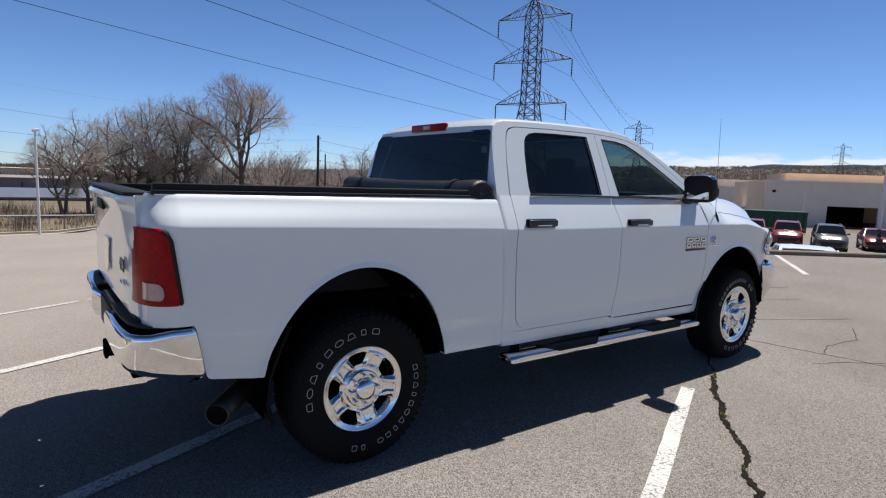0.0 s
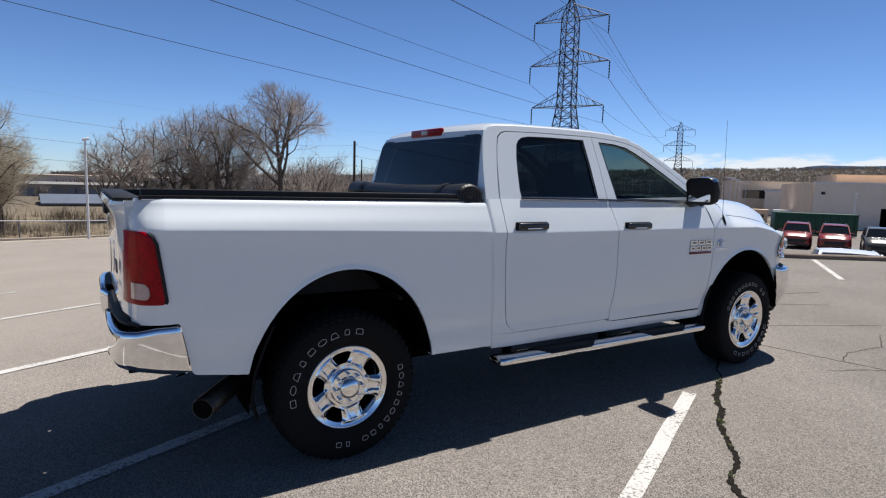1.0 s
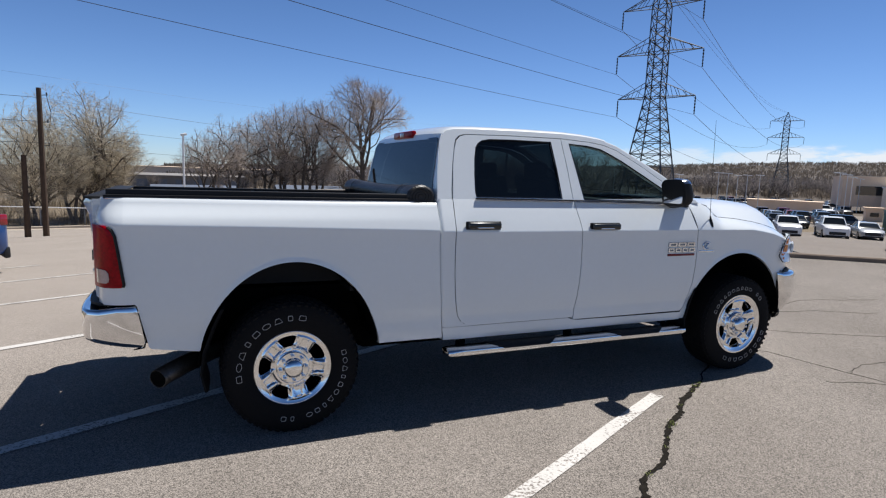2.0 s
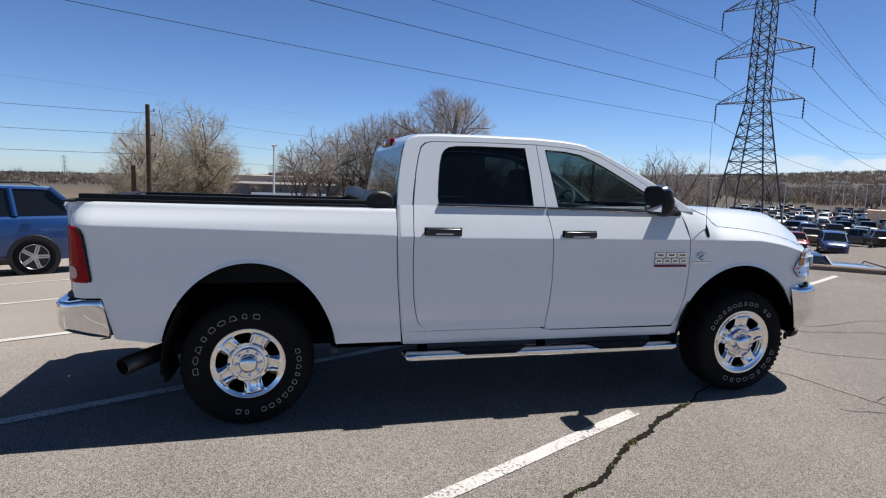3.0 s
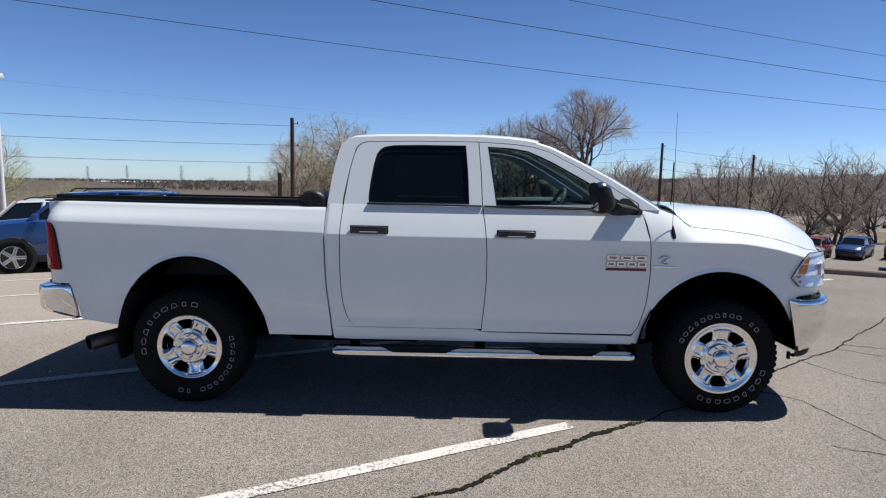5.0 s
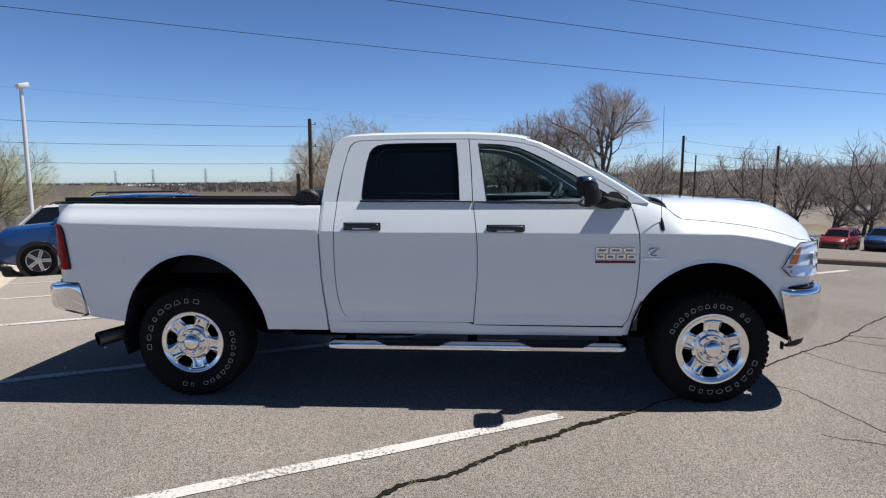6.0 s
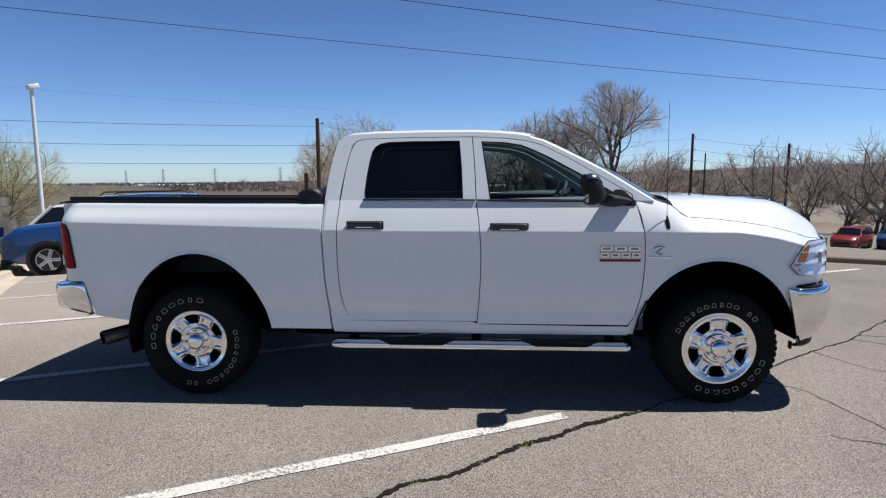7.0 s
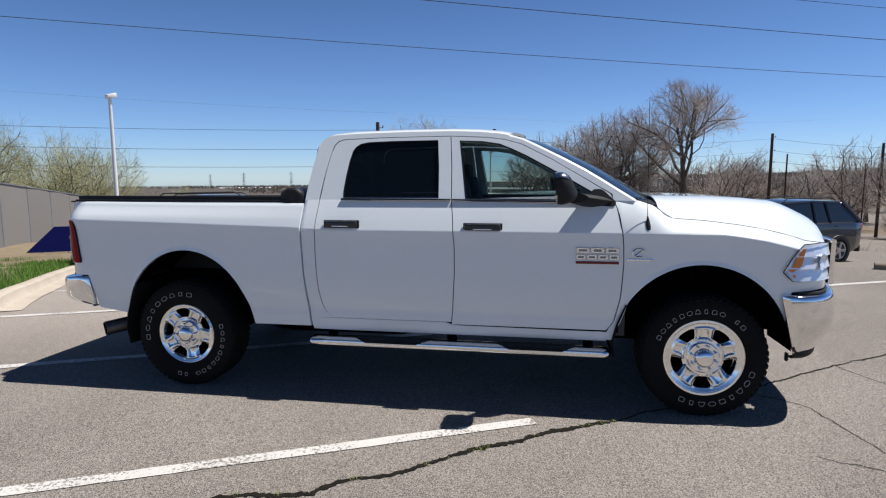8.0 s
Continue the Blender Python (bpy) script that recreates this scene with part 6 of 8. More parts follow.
        box(bm, (c0 - 0.15, s * (hw + 0.06), belt + 0.06), (0.12, 0.18, 0.12), bevel=0.03)
        p = part("door_mirror", bm, CARPAINT, car)
        p.color = colour
        bm = bmesh.new()
        box(bm, (0.0, s * hw * 0.985, 0.3), (ax_f - ax_r - 2 * wr - 0.1, 0.04, 0.12), bevel=0.015)
        part("sill", bm, TRIM, car)
        bm = bmesh.new()
        for hx in ((c1 + c2) / 2 - 0.0, c2 + 0.25):
            box(bm, (hx + 0.12, s * hw * 1.0, belt - 0.1), (0.16, 0.03, 0.025), bevel=0.008)
        h = part("door_handle", bm, CARPAINT, car)
        h.color = colour
        if kind == "suv":
            bm = bmesh.new()
            tube(bm, [(c1 - 0.1, s * hw * 0.66, H - 0.02), (c1 - 0.2, s * hw * 0.66, H + 0.05), (c2 + 0.3, s * hw * 0.66, H + 0.05), (c2 + 0.15, s * hw * 0.66, H - 0.02)], 0.016, 6)
            part("roof_rail", bm, TRIM, car, "black roof rail")
    bm = bmesh.new()
    box(bm, (hl - 0.01, 0, 0.55), (0.06, W * 0.62, 0.26), bevel=0.02)
    box(bm, (hl - 0.03, 0, 0.32), (0.1, W * 0.8, 0.14), bevel=0.03)
    part("grille", bm, TRIM, car)
    bm = bmesh.new()
    box(bm, (-hl + 0.03, 0, 0.36), (0.1, W * 0.86, 0.2), bevel=0.03)
    part("rear_bumper", bm, TRIM, car)
    return car


def put_car(proto, x, y, heading, colour=None, label="", z=None):
    c = copy_thing(proto, pose(x, y, terrain(x, y) + 0.0 if z is None else z, 0, 0, heading))
    if colour:
        for o in c.children_recursive:
            if o.data and o.data.materials and o.data.materials[0] == CARPAINT:
                o.color = (*colour, 1)
    if label:
        tagged(c, label)
    return c


BLUE, RED, SILVER, GREY, DARK, PALE, BROWN, NAVY = (0.012, 0.058, 0.205), (0.24, 0.016, 0.016), (0.42, 0.44, 0.46), (0.075, 0.075, 0.072), (0.015, 0.017, 0.02), (0.78, 0.79, 0.8), (0.2, 0.13, 0.08), (0.02, 0.035, 0.09)
# blue car nosed up to the left kerb, a white one beyond it
blue_suv = build_car("suv", "parked_car", "metallic blue crossover parked with its nose to the kerb", (*BLUE, 1))
blue_suv.matrix_world = pose(-5.88, 7.8, terrain(-5.88, 7.8) + 0.02, 2.0, 1.0, 200.5)
put_car(blue_suv, -7.8, 10.9, 18, PALE, "white hatchback parked beyond the blue car")
white_sedan = build_car("sedan", "parked_car", "white sedan just below the kerb", (*PALE, 1))
white_sedan.matrix_world = pose(17.3, 4.0, min(-1.36, terrain(17.3, 4.0)), 0, 0, 30)
dark_suv = put_car(blue_suv, 8.9, 12.0, 208, DARK, "black crossover with roof rails parked beyond the kerb", -0.68)
van = build_car("van", "parked_car", "white passenger van in the sales lot", (*PALE, 1))
van.matrix_world = pose(57, 56.5, terrain(57, 56.5), 0, 0, 330)
small_truck = build_car("truck", "parked_car", "grey pickup in the sales lot", (*GREY, 1))
small_truck.matrix_world = pose(57, 42, terrain(57, 42), 0, 0, 300)
put_car(blue_suv, 20.0, 1.2, 62, BLUE, "blue crossover just below the kerb")
put_car(blue_suv, 13.6, 6.6, 60, (0.25, 0.36, 0.55), "pale blue crossover with a roof rack below the kerb", -1.8)
put_car(blue_suv, 41.4, 15.0, 205, RED, "red crossover facing the upper lot")
put_car(blue_suv, 41.2, 12.3, 205, GREY, "dark grey crossover facing the upper lot")
put_car(white_sedan, 46, 11.2, 205, RED, "red sedan in the sales lot")
put_car(blue_suv, 38.1, 40.4, 222, RED, "red crossover at the edge of the lower lot")
put_car(blue_suv, 31.5, 41.3, 222, RED, "red crossover at the edge of the lower lot")
put_car(blue_suv, 35.0, 41.4, 222, BLUE, "blue crossover at the edge of the lower lot")
put_car(white_sedan, 12.9, 7.7, 60, NAVY, "dark blue sedan below the kerb")
names = {0: "white", 1: "silver", 2: "grey", 3: "black", 4: "red", 5: "blue", 6: "brown"}
shades = [PALE, SILVER, GREY, DARK, RED, BLUE, BROWN]
far_suv = build_car("suv", "parked_car", "silver crossover in a row of the sales lot", (*SILVER, 1), True)
far_suv.matrix_world = pose(101.5, 78.0, terrain(101.5, 78.0), 0, 0, 52)
far_sedan = build_car("sedan", "parked_car", "white sedan in a row of the sales lot", (*PALE, 1), True)
far_sedan.matrix_world = pose(104.0, 75.4, terrain(104.0, 75.4), 0, 0, 52)
far_truck = build_car("truck", "parked_car", "white pickup in a row of the sales lot", (*PALE, 1), True)
far_truck.matrix_world = pose(106.4, 72.8, terrain(106.4, 72.8), 0, 0, 52)
put_car(blue_suv, 41.0, 17.2, 205, RED, "bright red crossover facing the upper lot")
put_car(white_sedan, 54.6, 27.6, 222, SILVER, "silver sedan in the sales lot")
put_car(small_truck, 51.8, 28.9, 222, PALE, "white pickup in the sales lot")
put_car(small_truck, 49.6, 31.6, 222, PALE, "white pickup in the sales lot")
put_car(blue_suv, 67.3, 37.2, 300, DARK, "black crossover parked across the aisle of the sales lot")
rng = random.Random(5)
for row, (r, a0, a1) in enumerate(((60, 37, 43.5), (68, 36, 45.5), (80, 31.5, 45), (88, 31.5, 50), (102, 31.2, 50), (111, 31, 50), (128, 31, 49), (138, 31, 48), (160, 31, 47), (170, 31, 46), (192, 31, 45))):
    step = math.degrees(2.75 / r)
    az = a0 + rng.uniform(0, step)
    while az < a1:
        az += step
        if rng.random() < 0.1:
            continue
        x, y = 0.5 + r * math.cos(radians(az)), -4.8 + r * math.sin(radians(az)) + rng.uniform(-0.4, 0.4)
        if abs(x - 56.6) < 6 and abs(y - 57.2) < 6 or 100 < x < 107.5 and 71 < y < 79.5:
            continue
        k = rng.choice((0, 0, 0, 1, 1, 2, 2, 3, 3, 3, 4, 5, 6))
        proto, word = rng.choice(((blue_suv, "crossover"), (white_sedan, "sedan"), (small_truck, "pickup"), (blue_suv, "crossover"), (van, "van")) if r < 85 else ((far_suv, "crossover"), (far_sedan, "sedan"), (far_truck, "pickup"), (far_suv, "crossover")))
        put_car(proto, x, y, (50 if row % 2 else 230) + rng.uniform(-3, 3), shades[k], names[k] + " " + word + " in a row of the sales lot")


# ---- trees, poles, wires, buildings ----
BARK = mat("grey_bark", (0.12, 0.1, 0.085), 0.95, vary=0.3, scale=4, fine=40, bump=0.5)
TWIG = mat("bare_twigs", (0.41, 0.355, 0.315), 0.95, vary=0.25, scale=0.6, fine=9)
BUDS = mat("budding_twigs", (0.45, 0.395, 0.3), 0.9, vary=0.3, scale=0.6, fine=9)
TOWERSTEEL = mat("weathered_tower_steel", (0.075, 0.085, 0.1), 0.6, 0.3, vary=0.15, scale=2, fine=30)
GALV = mat("galvanised_steel", (0.2, 0.22, 0.25), 0.55, 0.6, vary=0.15, scale=2, fine=30)
WOODPOLE = mat("tarred_pole_wood", (0.07, 0.045, 0.03), 0.9, vary=0.3, scale=4, fine=40)
WIRE = mat("wire", (0.05, 0.055, 0.065), 0.5)
LAMPWHITE = mat("white_painted_pole", (0.72, 0.73, 0.74), 0.5, vary=0.05)
STUCCO = mat("warehouse_wall", (0.8, 0.7, 0.6), 0.9, vary=0.06, scale=0.4, fine=8)
TAN = mat("tan_wall", (0.8, 0.62, 0.46), 0.9, vary=0.08, scale=0.4, fine=8)
GREENBIN = mat("green_container", (0.012, 0.06, 0.03), 0.5, vary=0.2, scale=1, fine=12)
FENCEWOOD = mat("grey_fence_boards", (0.3, 0.275, 0.25), 0.9, vary=0.2, scale=1.5, fine=30)


def segments_mesh(name, segs, material, sides=3):
    verts, faces = [], []
    for p, q, r0, r1 in segs:
        d = (q - p)
        if d.length < 1e-5:
            continue
        d.normalize()
        u = d.orthogonal().normalized()
        w = d.cross(u)
        k = len(verts)
        for c, r in ((p, r0), (q, r1)):
            for i in range(sides):
                a = 2 * math.pi * i / sides
                verts.append(c + u * (r * math.cos(a)) + w * (r * math.sin(a)))
        if r1 < 0.0058:
            verts[k + sides:] = [q]
            faces.extend((k + i, k + (i + 1) % sides, k + sides) for i in range(sides))
            continue
        for i in range(sides):
            j = (i + 1) % sides
            faces.append((k + i, k + j, k + sides + j, k + sides + i))
    me = bpy.data.meshes.new(name)
    me.from_pydata([tuple(v) for v in verts], [], faces)
    me.materials.append(material)
    return me


def grow(rng, stems, height, lean, trunk, lengths, kids, widths, first, up=0.18, crown=None):
    """Bare branching from the trunk to the last twigs: two lists of tapered pieces, heavy limbs and fine twigs."""
    heavy, fine = [], []
    last = len(lengths)
    todo = []
    for s in range(stems):
        a = 2.4 * s + rng.uniform(-0.4, 0.4)
        k = lean * rng.uniform(0.5, 1.2)
        off = 0.02 * height if stems > 1 else 0.0
        d = Vector((math.cos(a) * k, math.sin(a) * k, 1)).normalized()
        todo.append((Vector((math.cos(a) * off, math.sin(a) * off, -0.3)), d, trunk * height * rng.uniform(0.9, 1.15), widths[0], 0))
    while todo:
        p, d, ln, r, lv = todo.pop()
        n = (6, 5, 4, 3, 2, 1)[min(lv, 5)] if lv < last else 1
        n = max(n, 2 if lv < last else 1)
        steps = []
        r1 = widths[min(lv + 1, last)] if lv < last else widths[-1] * 0.5
        for i in range(n):
            wob = (0.08, 0.24, 0.26, 0.24, 0.2, 0.15)[min(lv, 5)]
            d = (d + Vector((rng.gauss(0, wob), rng.gauss(0, wob), rng.gauss(0, wob * 0.6) + (up if lv else 0.03)))).normalized()
            q = p + d * ln / n
            if crown and lv and i and math.hypot(math.hypot(q.x, q.y) / (crown[1] * height), (q.z - crown[0] * height) / (crown[2] * height)) > rng.uniform(0.88, 1.02):
                break
            ra, rb = r + (r1 * 1.15 - r) * i / n, r + (r1 * 1.15 - r) * (i + 1) / n
            (heavy if lv < 3 else fine).append((p, q, ra, rb))
            steps.append((p, q, d))
            p = q
        if lv >= last:
            continue
        m = kids[lv]
        for c in range(m):
            f = first[lv] + (1 - first[lv]) * (c + rng.uniform(0.2, 1.0)) / m
            i = min(len(steps) - 1, int(f * len(steps)))
            pa, pb, dd = steps[i]
            at = pa.lerp(pb, min(1.0, f * len(steps) - i))
            if c == m - 1:
                at, ang = pb, rng.uniform(6, 22)
            else:
                ang = rng.uniform(*((34, 62) if lv < 1 else (28, 66)))
            u = dd.orthogonal().normalized()
            w = dd.cross(u)
            az = 2.4 * c + rng.uniform(-0.7, 0.7) + lv
            side = dd * math.cos(radians(ang)) + (u * math.cos(az) + w * math.sin(az)) * math.sin(radians(ang))
            size = lengths[lv] * height * rng.uniform(0.7, 1.2) * (1.12 - 0.35 * f if lv else 1.0)
            todo.append((at, side.normalized(), size, widths[lv + 1], lv + 1))
    top = max(q.z for p, q, ra, rb in fine)
    k = height / top
    scaled = lambda segs: [(p * k, q * k, ra, rb) for p, q, ra, rb in segs]
    return scaled(heavy), scaled(fine)


def build_tree(seed, stems, height, twig, label, lean=0.1, trunk=0.32, lengths=(0.38, 0.23, 0.135, 0.08, 0.045), kids=(6, 6, 6, 6, 7), widths=(0.24, 0.12, 0.055, 0.025, 0.012, 0.0095), first=(0.55, 0.25, 0.2, 0.15, 0.1), up=0.18, crown=None):
    rng = random.Random(seed)
    heavy, fine = grow(rng, stems, height, lean, trunk, lengths, kids, widths, first, up, crown)
    tree = thing("tree", pose(0, 0, 0), label, "tree", "bare trees")
    for nm, segs, material, sides in (("trunk", heavy, BARK, 5), ("crown", fine, twig, 3)):
        ob = new(nm, segments_mesh(nm, segs, material, sides))
        ob.parent = tree
    return tree


def plant(proto, x, y, s, turn, label="", z=None):
    t = copy_thing(proto, pose(x, y, terrain(x, y) - 0.1 if z is None else z, 0, 0, turn))
    t.scale = (s, s, s)
    if label:
        tagged(t, label)
    return t


def plant_to(proto, height, x, y, top, turn):
    """A tree of the same kind whose tip stands at a given height."""
    return plant(proto, x, y, (top - terrain(x, y) + 0.1) / height, turn)


tall = build_tree(17, 1, 14.0, TWIG, "tall bare cottonwood with a spreading crown", 0.06, 0.5, (0.5, 0.32, 0.17, 0.09, 0.05), (8, 7, 6, 6, 6), (0.3, 0.15, 0.06, 0.022, 0.0095, 0.006), (0.46, 0.25, 0.2, 0.15, 0.1), 0.05, (0.62, 0.36, 0.4))
tall.matrix_world = pose(16.9, 57.7, terrain(16.9, 57.7) - 0.1, 0, 2, 140) @ Matrix.Scale(1.07, 4)
multi = build_tree(8, 3, 12.4, TWIG, "bare multi-stemmed cottonwood by the lot edge", 0.24, 0.5, (0.5, 0.32, 0.17, 0.085, 0.05), (5, 5, 5, 5, 4), (0.2, 0.09, 0.042, 0.018, 0.008, 0.006), (0.5, 0.25, 0.2, 0.15, 0.1), 0.07, (0.64, 0.33, 0.38))
multi.matrix_world = pose(10.6, 60.2, terrain(10.6, 60.2) - 0.1)
leaning = build_tree(21, 2, 10.0, TWIG, "bare leaning cottonwood by the lot edge", 0.34, 0.42, (0.55, 0.34, 0.18, 0.09, 0.055), (6, 5, 5, 5, 4), (0.22, 0.1, 0.044, 0.018, 0.008, 0.006), (0.5, 0.25, 0.2, 0.15, 0.1), 0.04, (0.66, 0.48, 0.36))
leaning.matrix_world = pose(3.5, 60.2, terrain(3.5, 60.2) - 0.1, 0, 0, 250)
bushy = build_tree(13, 6, 10.8, BUDS, "broad multi-stemmed tree just coming into bud", 0.26, 0.42, (0.5, 0.3, 0.16, 0.08, 0.042), (5, 5, 5, 5, 5), (0.14, 0.065, 0.03, 0.014, 0.0075, 0.0058), (0.3, 0.2, 0.15, 0.1, 0.1), 0.05, (0.58, 0.45, 0.42))
bushy.matrix_world = pose(-8.4, 46.3, terrain(-8.4, 46.3) - 0.1)
GREENBUDS = mat("green_budding_twigs", (0.36, 0.355, 0.2), 0.9, vary=0.3, scale=0.6, fine=9)
shrub = build_tree(19, 5, 5.2, GREENBUDS, "shrubby tree with yellow-green spring buds behind the fence", 0.5, 0.4, (0.42, 0.25, 0.15, 0.09), (6, 6, 6, 7), (0.05, 0.022, 0.01, 0.006, 0.0045), (0.2, 0.15, 0.1, 0.1), 0.08, (0.55, 0.5, 0.48))
shrub.matrix_world = pose(-22, 15.5, terrain(-22, 15.5) - 0.1)
small = build_tree(30, 2, 8.6, TWIG, "small bare street tree beside the lower lot", 0.2, 0.32, (0.48, 0.3, 0.18, 0.11, 0.06), (5, 5, 4, 4, 4), (0.17, 0.085, 0.038, 0.018, 0.009, 0.0065), (0.4, 0.2, 0.15, 0.1, 0.1), 0.07, (0.6, 0.4, 0.42))
small.matrix_world = pose(64.3, 96.9, terrain(64.3, 96.9) - 0.1)
distant = build_tree(41, 2, 8.5, TWIG, "bare brown tree in the valley woods", 0.35, 0.34, (0.42, 0.26, 0.16, 0.09), (4, 4, 4, 3), (0.18, 0.09, 0.05, 0.032, 0.024), (0.4, 0.2, 0.15, 0.1))
distant.matrix_world = pose(70, 105, terrain(70, 105) - 0.1)
for p, h, x, y, top, a in ((leaning, 10.0, 1.3, 58.3, 5.4, 150), (multi, 12.4, 6.6, 61.9, 7.9, 40), (multi, 12.4, 8.9, 61.5, 9.0, 300), (multi, 12.4, 12.7, 61.8, 9.4, 170)):
    plant_to(p, h, x, y, top, a)
for x, y, top, a in ((-10.4, 44.0, 4.9, 230), (-6.3, 48.6, 5.3, 100)):
    plant_to(bushy, 10.8, x, y, top, a)
for x, y, top, a in ((24.2, 63.5, 5.5, 60), (26.4, 65.2, 5.2, 10), (20.4, 57.5, 4.2, 80), (30.7, 65.2, 3.8, 190), (36.9, 66.9, 6.5, 330), (37.4, 57.5, 4.8, 60), (38.9, 54.3, 5.1, 250), (41.2, 52.8, 6.4, 140), (46.1, 54.2, 4.5, 30), (39.3, 82.3, 3.8, 190), (64.3, 84.9, 7.2, 75), (42.4, 74.9, 6.6, 115), (78, 92, 6.0, 285), (58, 92, 5.6, 165)):
    plant_to(small, 8.6, x, y, top, a)
for x, y, s, a in ((-19.5, 20, 1.1, 90), (-24, 24, 1.25, 170), (-17.5, 24.5, 0.62, 260), (-28, 20, 1.5, 300), (-15.5, 29, 0.55, 30), (-20.5, 14, 1.2, 60)):
    plant(shrub, x, y, s, a)


def valley_trees():
    rng = random.Random(5)
    n = 0
    while n < 150:
        az = radians(rng.uniform(20, 112) if n < 60 else rng.uniform(28, 74))
        r = rng.uniform(95, 260) if math.degrees(az) > 50 else rng.uniform(215, 330)
        x, y = r * math.cos(az), r * math.sin(az)
        if math.degrees(az) > 80 and rng.random() < 0.45:
            continue
        plant(distant, x, y, rng.uniform(0.7, 1.25) * (0.45 if math.degrees(az) > 80 else 1.0), rng.uniform(0, 360))
        n += 1


valley_trees()


def far_woods():
    """Brown bare woods and scrub over the valley and the slopes beyond."""
    rng = random.Random(77)
    verts, faces = [], []
    count = 0
    while count < 22000:
        az = radians(rng.uniform(5, 145))
        deg = math.degrees(az)
        r0 = 80 if deg > 98 else (120 if deg > 50 else 230)
        r = r0 * (1200 / r0) ** (rng.random() ** 0.85)
        x, y = r * math.cos(az), r * math.sin(az)
        if noise.noise(Vector((x * 0.012, y * 0.012, 3))) < -0.1 and r < 600:
            continue
        z = terrain(x, y)
        h = rng.uniform(1.2, 3.6) * (0.7 + r / 900) * (0.42 if deg > 92 else 1.0)
        for i in range(8):
            a = rng.uniform(0, 6.28)
            lean = abs(rng.gauss(0, 0.4))
            hh = h * rng.uniform(0.5, 1.0)
            w = h * rng.uniform(0.03, 0.09)
            bx, by = x + rng.gauss(0, h * 0.3), y + rng.gauss(0, h * 0.3)
            tip = (bx + math.cos(a) * hh * lean, by + math.sin(a) * hh * lean, z + hh)
            b = rng.uniform(0, 3.14)
            k = len(verts)
            m = (0.65 * tip[0] + 0.35 * bx, 0.65 * tip[1] + 0.35 * by, z + hh * 0.65)
            verts += [(bx, by, z - 0.5), (m[0] - w * math.cos(b), m[1] - w * math.sin(b), m[2]), tip, (m[0] + w * math.cos(b), m[1] + w * math.sin(b), m[2])]
            faces.append((k, k + 1, k + 2, k + 3))
        count += 1
    me = bpy.data.meshes.new("far_woods")
    me.from_pydata(verts, [], faces)
    me.materials.append(through_lit(mat_island("brown_scrub", (0.145, 0.12, 0.097), (0.19, 0.158, 0.128))))
    tagged(new("far_woods", me), "brown leafless woods and scrub over the valley", "woods", kind="stuff")


def through_lit(m):
    """Half of the light passes on through the thin twig sprays."""
    nt = m.node_tree
    b = nt.nodes["Principled BSDF"]
    t = nt.nodes.new("ShaderNodeBsdfTranslucent")
    nt.links.new(b.inputs["Base Color"].links[0].from_socket, t.inputs["Color"])
    mix = nt.nodes.new("ShaderNodeMixShader")
    nt.links.new(b.outputs[0], mix.inputs[1])
    nt.links.new(t.outputs[0], mix.inputs[2])
    nt.links.new(mix.outputs[0], nt.nodes["Material Output"].inputs[0])
    return m


def mat_island(name, a, b):
    m = mat(name, a, 0.95)
    nt = m.node_tree
    g = nt.nodes.new("ShaderNodeNewGeometry")
    mix = nt.nodes.new("ShaderNodeMix")
    mix.data_type = "RGBA"
    mix.inputs["A"].default_value = (*a, 1)
    mix.inputs["B"].default_value = (*b, 1)
    nt.links.new(g.outputs["Random Per Island"], mix.inputs["Factor"])
    nt.links.new(mix.outputs["Result"], nt.nodes["Principled BSDF"].inputs["Base Color"])
    return m


far_woods()


# ---- lattice towers ----
ARM_DIR = Vector((0.44, -0.9, 0)).normalized()
LINE_DIR = Vector((0.9, 0.44, 0)).normalized()
ARMS = ((24.2, 5.3), (18.3, 5.7), (12.5, 5.2))


